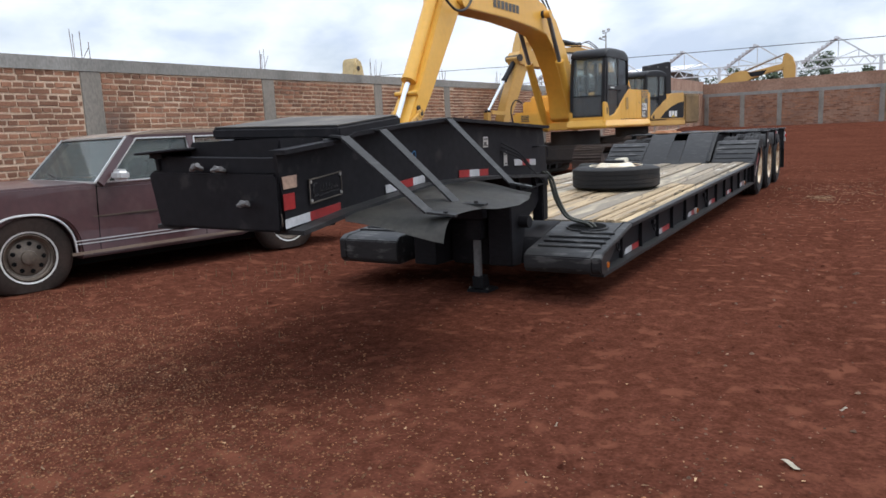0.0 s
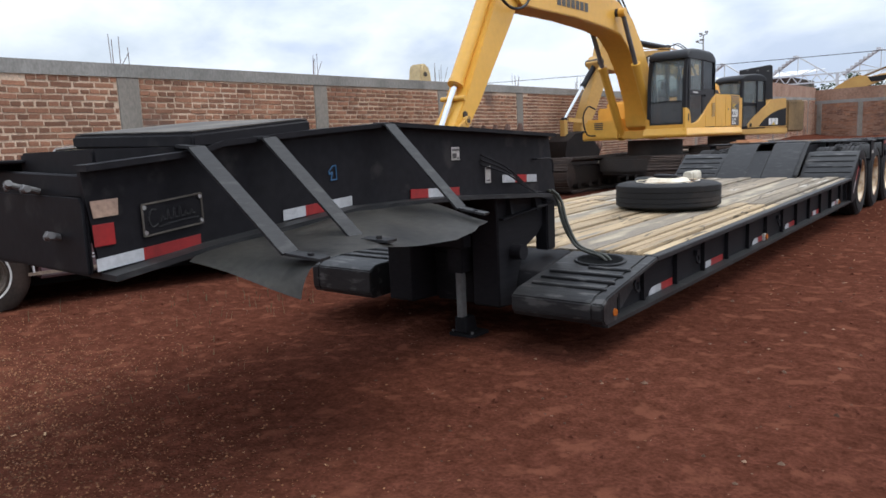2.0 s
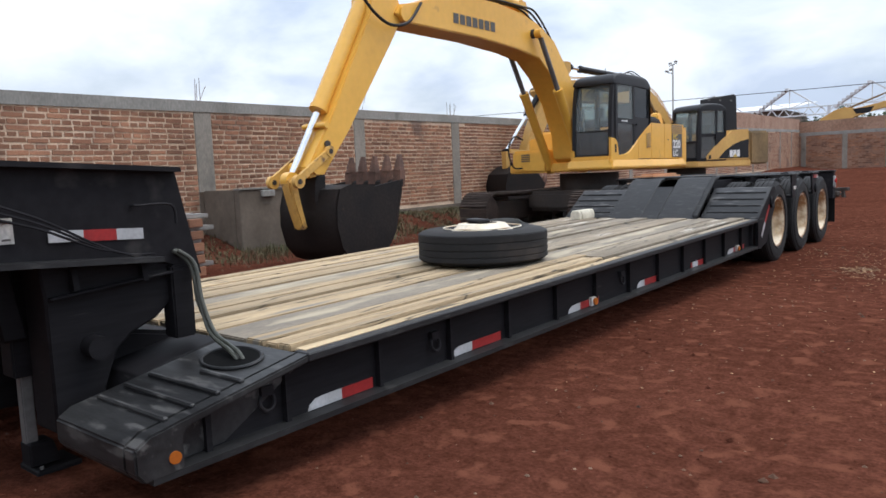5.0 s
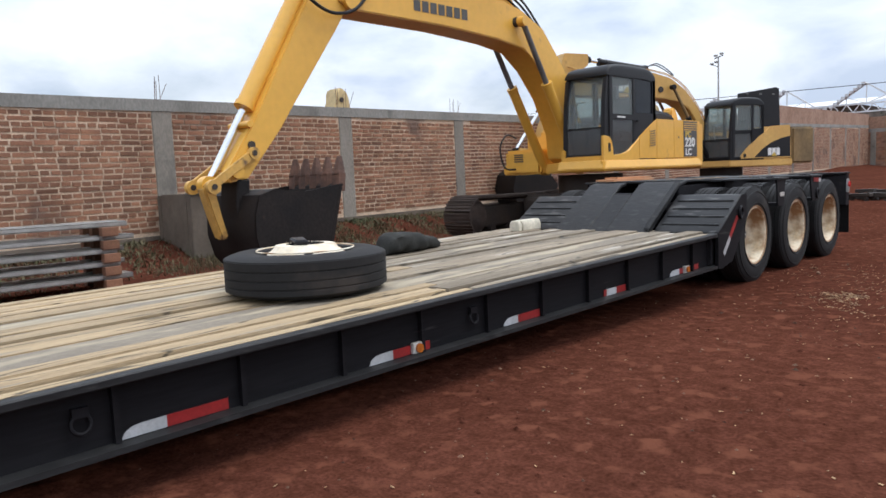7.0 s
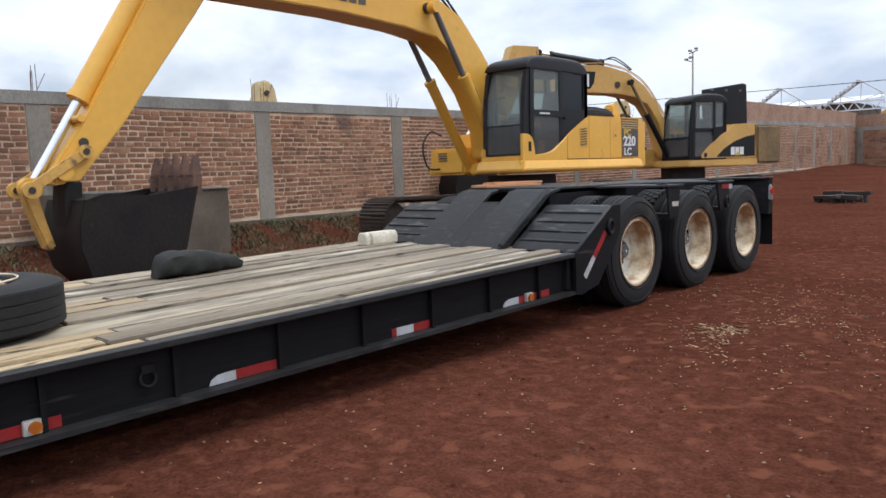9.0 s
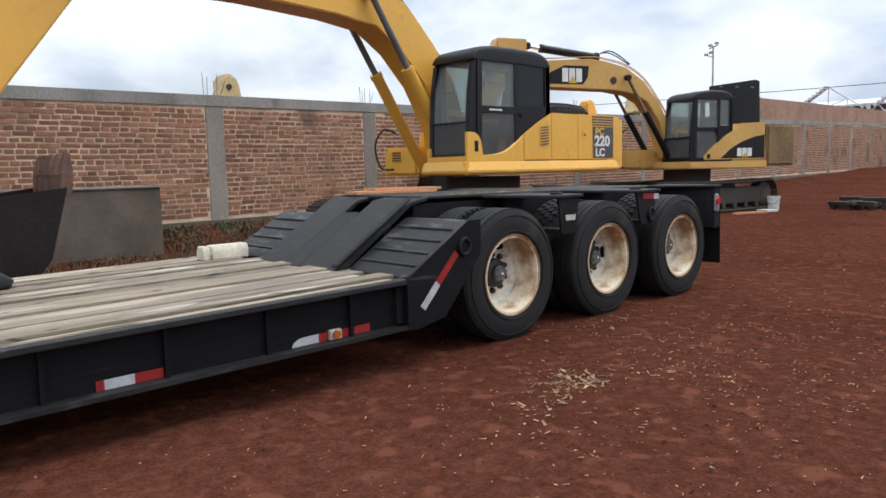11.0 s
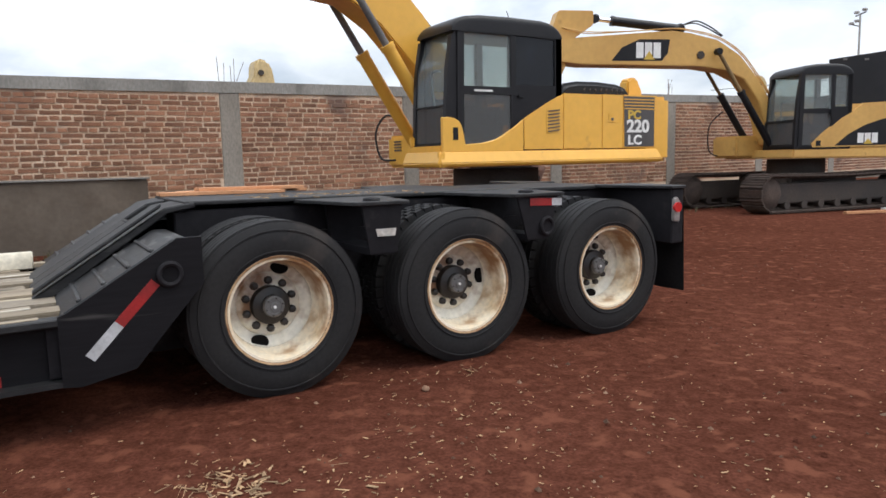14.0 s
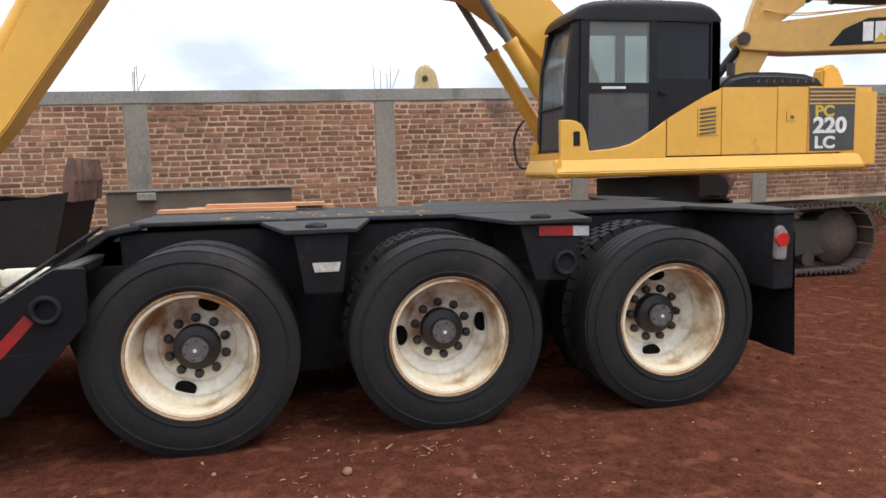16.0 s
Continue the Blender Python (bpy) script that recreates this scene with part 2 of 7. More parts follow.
TRACKRUST = surface("muddy_track_steel", (0.080, 0.053, 0.039), (0.045, 0.032, 0.026), 0.8, big=2.5, fine=22, grain=0.5, bump=0.6)
RUSTED = surface("rusty_tooth_steel", (0.16, 0.078, 0.050), (0.085, 0.046, 0.034), 0.75, big=4, fine=30, grain=0.5, bump=0.5)
CHROME = surface("chrome_rod", (0.75, 0.75, 0.76), (0.68, 0.68, 0.70), 0.12, 1.0, big=3, grain=0.05, bump=0.0, rough_var=0.06)
CABBLACK = surface("cab_black_plastic", (0.0085, 0.0085, 0.010), (0.015, 0.0145, 0.016), 0.45, spec=0.25, big=1.5, fine=30, grain=0.3, bump=0.1)
CABGREY = surface("cab_interior_grey", (0.07, 0.07, 0.075), (0.05, 0.05, 0.055), 0.75, big=3)
# cab panes: dust film, with reflected sky painted into the base colour
GLASS = glass("cab_glass", (0.84, 0.89, 0.87), 0.03, 0.72, 0.32)
QUARTER = glass("dark_quarter_glass", (0.10, 0.11, 0.14), 0.06, 0.5, 0.2)
LOWGLASS = glass("lower_cab_glass", (0.50, 0.50, 0.49), 0.06, 0.60, 0.30)
CARGLASS = glass("car_glass", (0.62, 0.70, 0.68), 0.03, 0.45, 0.22)
RIM = surface("cream_rim_paint", (0.76, 0.725, 0.635), (0.66, 0.60, 0.48), 0.5, big=5.5, fine=40, grain=0.22, bump=0.25,
              spots=(0.24, 0.13, 0.065), spot_scale=3.2, spot_from=0.56)
BARREL = surface("rust_streaked_rim", (0.80, 0.73, 0.59), (0.68, 0.52, 0.32), 0.5, big=5.0, fine=40, grain=0.3, bump=0.25,
                 spots=(0.30, 0.15, 0.06), spot_scale=3.0, spot_from=0.53)
RIMRUST = surface("rusty_rim_lip", (0.50, 0.33, 0.18), (0.26, 0.12, 0.05), 0.7, big=9, fine=40, grain=0.5, bump=0.4)
HUB = surface("greasy_hub", (0.014, 0.012, 0.011), (0.03, 0.024, 0.02), 0.5, big=8, fine=50, grain=0.4)
SILVER = surface("brushed_silver", (0.55, 0.55, 0.54), (0.45, 0.44, 0.42), 0.35, 0.9, big=6)
RED = surface("red_reflector", (0.30, 0.020, 0.020), (0.22, 0.017, 0.016), 0.35, big=7, fine=60, grain=0.25, bump=0.1)
WHITE = surface("white_reflector", (0.49, 0.49, 0.50), (0.36, 0.36, 0.36), 0.35, big=7, fine=60, grain=0.25, bump=0.1)
AMBER = surface("amber_lens", (0.40, 0.115, 0.018), (0.31, 0.085, 0.013), 0.2, big=9, bump=0.05)
LENSRED = surface("red_lens", (0.55, 0.03, 0.025), (0.45, 0.02, 0.02), 0.2, big=9, bump=0.05)
CREAM = surface("cream_block", (0.66, 0.60, 0.48), (0.52, 0.47, 0.37), 0.7, big=5, fine=30, grain=0.35)
MAROON = surface("maroon_car_paint", (0.047, 0.0150, 0.0165), (0.074, 0.0310, 0.0310), 0.33, big=1.0, fine=18, grain=0.3, bump=0.05, coat=0.5,
                 spots=(0.095, 0.054, 0.050), spot_scale=1.6, spot_from=0.6)
VINYL = surface("tan_vinyl_roof", (0.23, 0.17, 0.12), (0.17, 0.12, 0.09), 0.75, big=2, fine=50, grain=0.4)
PLATE = surface("pale_sticker", (0.55, 0.53, 0.50), (0.42, 0.38, 0.33), 0.5, big=14, fine=60, grain=0.5)
TANCARD = surface("tan_sticker", (0.42, 0.28, 0.20), (0.33, 0.22, 0.16), 0.6, big=14, fine=60, grain=0.5)
BLUE = surface("blue_marker", (0.03, 0.13, 0.26), (0.02, 0.09, 0.2), 0.5, big=9)
DECAL = surface("charcoal_decal", (0.055, 0.052, 0.05), (0.075, 0.07, 0.068), 0.45, big=3)
LETTER = surface("white_lettering", (0.80, 0.79, 0.76), (0.70, 0.69, 0.66), 0.45, big=6)
LETTERY = surface("yellow_lettering", (0.62, 0.42, 0.06), (0.55, 0.36, 0.05), 0.45, big=6)
LETTERG = surface("dark_lettering", (0.06, 0.055, 0.05), (0.09, 0.08, 0.07), 0.5, big=6)
WHITESTEEL = surface("white_painted_steel", (0.78, 0.79, 0.80), (0.66, 0.67, 0.68), 0.55, big=0.8)
PIPE = surface("galvanised_pipe", (0.46, 0.445, 0.42), (0.33, 0.31, 0.285), 0.5, 0.35, big=4)
BARK = surface("bark", (0.11, 0.08, 0.055), (0.07, 0.05, 0.035), 0.9, big=5)
LEAF = surface("leaf_green", (0.055, 0.085, 0.035), (0.04, 0.06, 0.028), 0.7, big=0.6, rand=0.4, island=True)
GRASS = surface("grass_green", (0.070, 0.080, 0.031), (0.120, 0.094, 0.048), 0.8, big=1.5, rand=0.4, island=True)
HOSEG = surface("green_grey_hose", (0.036, 0.039, 0.030), (0.058, 0.058, 0.045), 0.55, big=9)
CARTYRE = surface("dusty_car_tyre", (0.030, 0.022, 0.018), (0.05, 0.033, 0.026), 0.85, spec=0.2, big=3, fine=40, grain=0.4)
CARRIM = surface("dull_bronze_wheel", (0.17, 0.135, 0.105), (0.10, 0.078, 0.060), 0.42, 0.4, big=6, fine=40, grain=0.4, bump=0.2)
TRIM = surface("bright_trim", (0.66, 0.66, 0.65), (0.54, 0.54, 0.52), 0.35, 0.35, big=5, grain=0.1, bump=0.0)
DARKGREEN = surface("dark_green_rubber", (0.0140, 0.0138, 0.0122), (0.0245, 0.0240, 0.0205), 0.75, spec=0.3, big=6, fine=30, grain=0.4, bump=0.5)
PLASTICW = surface("white_plastic", (0.66, 0.66, 0.63), (0.50, 0.48, 0.44), 0.5, big=5)
# near-black that puts the shade of openings and gaps into the colour
SHADEBLACK = surface("shade_black", (0.006, 0.006, 0.006), (0.01, 0.01, 0.01), 0.95, big=5, spec=0.03)

# ---- mesh helpers ----
ORG = {}


def thing(name, at, label, category, group="", turn=0.0, local=False):
    """A top-level Empty at its base. Parts are given in world metres, or in the thing's own when local."""
    e = tagged(new(name), label, category, group)
    e.location, e.rotation_euler = at, (0, 0, radians(turn))
    e.empty_display_size = 0.2
    ORG[e] = Vector((0, 0, 0)) if local else Vector(at)
    return e


def finish(bm, name, smooth=35):
    bmesh.ops.recalc_face_normals(bm, faces=bm.faces)
    me = bpy.data.meshes.new(name)
    bm.to_mesh(me)
    bm.free()
    if smooth:
        me.polygons.foreach_set("use_smooth", [True] * len(me.polygons))
        me.set_sharp_from_angle(angle=radians(smooth))
    return me


def part(name, bm, material, parent, label="", smooth=35):
    """Links a bmesh as one mesh object under a thing or a part."""
    o = ORG.get(parent, Vector())
    if o.length:
        bmesh.ops.translate(bm, verts=bm.verts, vec=-o)
    ob = new(name, finish(bm, name, smooth))
    ob.data.materials.append(material)
    ob.parent = parent
    ORG[ob] = o
    if label:
        ob["label"] = label
    return ob


def solid(name, bm, material, label, category="", kind="", group="", smooth=35, at=None):
    """A top-level mesh object, with its origin at the point at."""
    if at is not None:
        bmesh.ops.translate(bm, verts=bm.verts, vec=-Vector(at))
    ob = new(name, finish(bm, name, smooth))
    if at is not None:
        ob.location = at
    ob.data.materials.append(material)
    ORG[ob] = Vector(at) if at is not None else Vector()
    return tagged(ob, label, category, group, kind)


def BM():
    return bmesh.new()


def box(bm, a, b):
    vs = [bm.verts.new((x, y, z)) for x in (a[0], b[0]) for y in (a[1], b[1]) for z in (a[2], b[2])]
    for f in ((0, 1, 3, 2), (4, 6, 7, 5), (0, 4, 5, 1), (2, 3, 7, 6), (0, 2, 6, 4), (1, 5, 7, 3)):
        bm.faces.new([vs[i] for i in f])
    return bm


def cube(a, b, r=0.0):
    bm = box(BM(), a, b)
    return bevel(bm, r) if r else bm


def prism(bm, axis, pts, a, b, mitre=0.0):
    """A polygon, given in the two other axes in order, drawn out along axis from a to b; mitre: how far its top falls short at b."""
    low = min(p[1] for p in pts)
    tall = max(p[1] for p in pts) - low or 1.0

    def at(p, v):
        return {"x": (v, p[0], p[1]), "y": (p[0], v, p[1]), "z": (p[0], p[1], v)}[axis]
    lo, hi = [bm.verts.new(at(p, a)) for p in pts], [bm.verts.new(at(p, b - mitre * (p[1] - low) / tall)) for p in pts]
    n = len(pts)
    for i in range(n):
        bm.faces.new((lo[i], lo[(i + 1) % n], hi[(i + 1) % n], hi[i]))
    bm.faces.new(lo[::-1])
    bm.faces.new(hi)
    return bm


def bevel(bm, w, seg=2, angle=30):
    bmesh.ops.recalc_face_normals(bm, faces=bm.faces)
    edges = [e for e in bm.edges if len(e.link_faces) == 2 and e.calc_face_angle() > radians(angle)]
    bmesh.ops.bevel(bm, geom=edges, offset=w, segments=seg, affect="EDGES", clamp_overlap=True)
    return bm


def lathe(bm, prof, c, axis, seg=32, close=False, caps=(True, True)):
    """Turns a profile of (radius, way along axis) about an axis through c."""
    a = Vector(axis).normalized()
    u = a.orthogonal().normalized()
    v = a.cross(u)
    rings = [[bm.verts.new(Vector(c) + a * h + (u * math.cos(2 * math.pi * k / seg) + v * math.sin(2 * math.pi * k / seg)) * r) for k in range(seg)]
             for r, h in prof]
    pairs = list(zip(rings, rings[1:])) + ([(rings[-1], rings[0])] if close else [])
    for p, q in pairs:
        for k in range(seg):
            bm.faces.new((p[k], p[(k + 1) % seg], q[(k + 1) % seg], q[k]))
    if not close:
        for ring, wanted in zip((rings[0], rings[-1]), caps):
            if wanted:
                bm.faces.new(ring)
    return bm


def rod(bm, p, q, r, r2=None, seg=12):
    p, q = Vector(p), Vector(q)
    return lathe(bm, [(r, 0), (r2 or r, (q - p).length)], p, q - p, seg)


def sweep(bm, pts, r, seg=8):
    """A round tube along a smooth line through the points."""
    pts = [Vector(p) for p in pts]
    line = []
    for i in range(len(pts) - 1):
        p0, p1, p2, p3 = pts[max(i - 1, 0)], pts[i], pts[i + 1], pts[min(i + 2, len(pts) - 1)]
        for s in range(5):
            t = s / 5
            line.append(0.5 * (2 * p1 + (p2 - p0) * t + (2 * p0 - 5 * p1 + 4 * p2 - p3) * t * t + (3 * p1 - p0 - 3 * p2 + p3) * t ** 3))
    line.append(pts[-1])
    rings, u = [], None
    for i, p in enumerate(line):
        d = (line[min(i + 1, len(line) - 1)] - line[max(i - 1, 0)]).normalized()
        u = (u - d * u.dot(d)).normalized() if u else d.orthogonal().normalized()
        v = d.cross(u)
        rings.append([bm.verts.new(p + (u * math.cos(2 * math.pi * k / seg) + v * math.sin(2 * math.pi * k / seg)) * r) for k in range(seg)])
    for a, b in zip(rings, rings[1:]):
        for k in range(seg):
            bm.faces.new((a[k], a[(k + 1) % seg], b[(k + 1) % seg], b[k]))
    bm.faces.new(rings[0])
    bm.faces.new(rings[-1])
    return bm


def bar(bm, p, q, w, h, up=(0, 0, 1)):
    """A bar of rectangular section from p to q."""
    p, q = Vector(p), Vector(q)
    d = (q - p).normalized()
    s = d.cross(Vector(up))
    s = s.normalized() if s.length > 1e-4 else d.orthogonal().normalized()
    t = s.cross(d)
    vs = [[bm.verts.new(c + s * (a * w / 2) + t * (b * h / 2)) for a, b in ((-1, -1), (1, -1), (1, 1), (-1, 1))] for c in (p, q)]
    for k in range(4):
        bm.faces.new((vs[0][k], vs[0][(k + 1) % 4], vs[1][(k + 1) % 4], vs[1][k]))
    bm.faces.new(vs[0])
    bm.faces.new(vs[1])
    return bm


def letters(name, text, size, m, material, parent, depth=0.006, heavy=0.0):
    """Writing in the built-in font, as a mesh, at the pose m in the thing's own space."""
    cu = bpy.data.curves.new(name, "FONT")
    cu.body, cu.size, cu.extrude, cu.align_x, cu.offset = text, size, depth, "LEFT", heavy
    tmp = new(name, cu)
    me = bpy.data.meshes.new_from_object(tmp.evaluated_get(bpy.context.evaluated_depsgraph_get()))
    bpy.data.objects.remove(tmp)
    me.transform(m)
    ob = new(name, me)
    me.materials.clear()
    me.materials.append(material)
    ob.parent = parent
    ORG[ob] = ORG.get(parent, Vector())
    return ob


def smooth01(t):
    t = min(1.0, max(0.0, t))
    return t * t * (3 - 2 * t)


# ---- ground ----
def wall_x(y):
    return -10.318 - 0.0512 * (y - 9.03)


def ground_z(x, y):
    d = x - wall_x(min(y, 72))
    z = 0.34 * smooth01(1.0 - (d - 0.1) / 1.7) * smooth01((y - 2) / 12)
    z += 0.55 * smooth01((y - 40) / 24)
    z += 0.085 * smooth01((-4.3 - x) / 0.9) * smooth01((9.6 - y) / 1.5)
    z += 0.030 * noise.noise(Vector((x * 0.35, y * 0.35, 0))) + 0.014 * noise.noise(Vector((x * 1.7, y * 1.7, 3)))
    if -12 < x < 8 and -4 < y < 34:
        z += 0.006 * noise.noise(Vector((x * 6, y * 6, 7)))
    if -2 < x < 3 and 2 < y < 19:
        z += 0.005 * noise.noise(Vector((x * 13, y * 13, 11)))
        # tread marks of a machine that turned here
        for xc in (0.42, 1.62):
            d_ = x - xc - 0.10 * math.sin(0.5 * y)
            if abs(d_) < 0.24:
                z += smooth01((0.24 - abs(d_)) / 0.08) * smooth01((y - 4.2) / 1.5) * smooth01((13.0 - y) / 2) * (0.010 * math.sin(6.283 * (y + 0.35 * abs(d_)) / 0.19) - 0.012)
    return z - 0.012


def lines(lo, hi, far, *runs):
    """Grid lines: runs of (from, to, step), with ever wider steps beyond them to lo and hi."""
    a, b = runs[0][0], runs[-1][1]
    fine = [v for p, q, step in runs for v in np.arange(p, q - 1e-6, step)] + [b]
    left = [a - (a - lo) * (k / far) ** 2.5 for k in range(far, 0, -1)]
    right = [b + (hi - b) * (k / far) ** 2.5 for k in range(1, far + 1)]
    return left + fine + right


def make_ground():
    xs = lines(-900, 900, 22, (-11.5, -0.9, 0.13), (-0.9, 2.0, 0.045), (2.0, 8.0, 0.12))
    ys = lines(-700, 1300, 26, (-4, 3.0, 0.13), (3.0, 17.5, 0.045), (17.5, 30, 0.12))
    nx = len(xs)
    verts = [(x, y, ground_z(x, y)) for y in ys for x in xs]
    faces = [(j * nx + i, j * nx + i + 1, (j + 1) * nx + i + 1, (j + 1) * nx + i) for j in range(len(ys) - 1) for i in range(nx - 1)]
    me = bpy.data.meshes.new("ground")
    me.from_pydata(verts, [], faces)
    me.polygons.foreach_set("use_smooth", [True] * len(faces))
    me.materials.append(EARTH)
    tagged(new("ground", me), "bare red earth yard with fine pale gravel", "ground", kind="structure")


make_ground()

# ---- trailer ----
NEAR, FAR = -1.0, -3.46           # the two edges of the deck
HUB_Y, HUB_Z, TYRE_R = (15.222, 16.472, 17.721), 0.485, 0.505


def deck_z(y):
    return 0.49 + 0.0145 * (y - 7.575)


def sill_z(y):
    return 0.185 + 0.0105 * (y - 6.9)


def slab(bm, axis_pts, x0, x1):
    return prism(bm, "x", axis_pts, x0, x1)


def tyre_mesh(bm, c, w, r, axis=(1, 0, 0), groove=0.012):
    """A tyre with a rounded shoulder, grooves round the tread and shallow blocks."""
    h = w / 2
    prof = [(0.285, -h * 0.80), (0.30, -h * 0.93), (0.36, -h * 1.02), (0.43, -h * 0.99), (r - 0.035, -h * 0.90), (r - 0.012, -h * 0.80)]
    for a, b in ((-0.74, -0.50), (-0.42, -0.12), (-0.04, 0.30), (0.38, 0.74)):
        prof += [(r, h * a), (r, h * b), (r - groove, h * (b + 0.015)), (r - groove, h * (b + 0.055))]
    prof += [(r - 0.012, h * 0.82), (r - 0.035, h * 0.90), (0.43, h * 0.99), (0.36, h * 1.02), (0.30, h * 0.93), (0.285, h * 0.80)]
    lathe(bm, prof, c, axis, 56, close=True)
    return bm


def tread_blocks(c, w, r, lugs):
    """Shallow blocks at both shoulders of a tread; with lugs, deep offset blocks over its whole width."""
    bm, h = BM(), w / 2
    n = 44 if lugs else 56
    for k in range(n):
        for j, f in enumerate((-0.72, -0.24, 0.24, 0.72) if lugs else (-0.80, 0.80)):
            t = 2 * math.pi * (k + 0.5 * (j % 2)) / n
            p = Vector(c) + Vector((f * h, math.cos(t) * (r - 0.02), math.sin(t) * (r - 0.02)))
            d = Vector((0, math.cos(t), math.sin(t)))
            if lugs:
                bar(bm, p - d * 0.02, p + d * 0.030, h * 0.40, 0.050, up=(1, 0, 0))
            else:
                bar(bm, p - d * 0.03, p + d * 0.013, 0.030, 0.045, up=(1, 0, 0))
    return bm


def rim_mesh(bm, x, y, z, s):
    """The disc of a deep-dished wheel: it rolls over from the barrel into a flat, stepped face. s: the way it faces along x."""
    prof = [(0.2515, -0.178), (0.247, -0.190), (0.236, -0.199), (0.215, -0.207), (0.196, -0.214), (0.190, -0.222), (0.184, -0.214), (0.170, -0.208), (0.085, -0.208)]
    return lathe(bm, prof, (x, y, z), (s, 0, 0), 48, caps=(False, False))


def barrel_mesh(bm, x, y, z, s):
    """The barrel of the wheel: a flange, a cylinder with a drop shoulder, down to the edge of the disc."""
    prof = [(0.2985, 0.020), (0.283, 0.018), (0.277, 0.0), (0.274, -0.07), (0.271, -0.115), (0.264, -0.130), (0.258, -0.145), (0.2535, -0.165), (0.2525, -0.180)]
    return lathe(bm, prof, (x, y, z), (s, 0, 0), 48, caps=(False, False))


def disc(bm, c, r, n, depth, seg=18):
    n = Vector(n).normalized()
    return rod(bm, Vector(c) - n * depth, Vector(c) + n * depth, r, seg=seg)


trailer = thing("lowboy_trailer", (-2.23, 11.3, 0), "long black steel lowboy trailer with weathered plank deck on red earth", "trailer")

# deck frame: on both sides a beam with flanges and gussets
for name, xo, s in (("near", NEAR, -1), ("far", FAR, 1)):
    bm = BM()
    y0, y1 = 6.86, 14.20
    slab(bm, [(y0, sill_z(y0) + 0.02), (y1, sill_z(y1) + 0.02), (y1, deck_z(y1) - 0.02), (7.6, deck_z(7.6) - 0.02), (y0, 0.34)], xo + s * 0.085, xo + s * 0.10)
    part("side_beam", bm, BEAM, trailer, "black side beam with scuffed flanges")
    part("bottom_flange", slab(BM(), [(y0, sill_z(y0)), (y1, sill_z(y1)), (y1, sill_z(y1) + 0.025), (y0, sill_z(y0) + 0.025)], xo, xo + s * 0.11), SCUFFED, trailer, "dusty bottom flange")
    part("top_flange", bevel(slab(BM(), [(7.575, deck_z(7.575) + 0.008), (y1, deck_z(y1) + 0.008), (y1, deck_z(y1) - 0.03), (7.575, deck_z(7.575) - 0.03)], xo, xo + s * 0.10), 0.006, 1), SCUFFED, trailer, "scuffed black top flange beside the planks")
    for y in (7.12, 7.50, 8.06, 8.61, 9.17, 9.74, 10.30, 10.87, 11.44, 12.01, 12.58, 13.15, 13.72):
        bm = BM()
        zt = deck_z(y) - 0.03 if y > 7.55 else 0.36 + (y - 6.86) * 0.17
        slab(bm, [(y - 0.012, sill_z(y) + 0.02), (y + 0.012, sill_z(y) + 0.02), (y + 0.012, zt), (y - 0.012, zt)], xo + s * 0.055, xo + s * 0.095)
        part("gusset", bm, BEAM, trailer)
bm = BM()
for x in (-1.48, -1.77, -2.46, -2.67):
    box(bm, (x - 0.05, 7.6, 0.24), (x + 0.05, 14.2, deck_z(7.6) - 0.04))
for y in (7.62, 9.0, 10.4, 11.8, 13.2, 14.1):
    box(bm, (FAR + 0.1, y, 0.26), (NEAR - 0.1, y + 0.1, 0.44))
part("cross_members", bm, BLACK, trailer)


def deck_strip(x0, x1, y0, y1, lift, thick=0.035):
    bm = BM()
    prism(bm, "x", [(y0, deck_z(y0) + lift), (y1, deck_z(y1) + lift), (y1, deck_z(y1) + lift - thick), (y0, deck_z(y0) + lift - thick)], x0, x1)
    return bevel(bm, 0.006, 2)


for x0, x1 in ((-1.765, -1.485), (-2.665, -2.455)):
    part("steel_strip", deck_strip(x0, x1, 7.60, 14.25, 0.011), STRIP, trailer, "worn bare grey steel strip")
rng = random.Random(4)
rows_ = ((-1.137, -1.040), (-1.337, -1.144), (-1.480, -1.344), (-2.055, -1.772), (-2.250, -2.062), (-2.450, -2.257),
         (-2.905, -2.672), (-3.075, -2.912), (-3.305, -3.082), (-3.455, -3.312))
for x0, x1 in rows_:
    x0, x1 = x0 + 0.010, x1 - 0.010
    cut = 10.9 + rng.uniform(-0.35, 0.45)
    if abs(x0 + 1.327) < 0.001:
        part("plank", deck_strip(x0, (x0 + x1) / 2 - 0.006, 7.60, cut, 0.016 + rng.uniform(-0.005, 0.006)), WOOD, trailer)
        part("plank", deck_strip((x0 + x1) / 2 + 0.006, x1, 7.60, cut, 0.016 + rng.uniform(-0.005, 0.006)), WOOD, trailer)
    else:
        part("plank", deck_strip(x0, x1, 7.60, cut, 0.016 + rng.uniform(-0.007, 0.008)), WOOD, trailer)
    end = 14.05 + rng.uniform(-0.1, 0.15)
    part("plank", deck_strip(x0, x1, cut + 0.012, end, 0.016 + rng.uniform(-0.008, 0.009)), GREYWOOD, trailer, "weathered grey plank with pale scuffs")

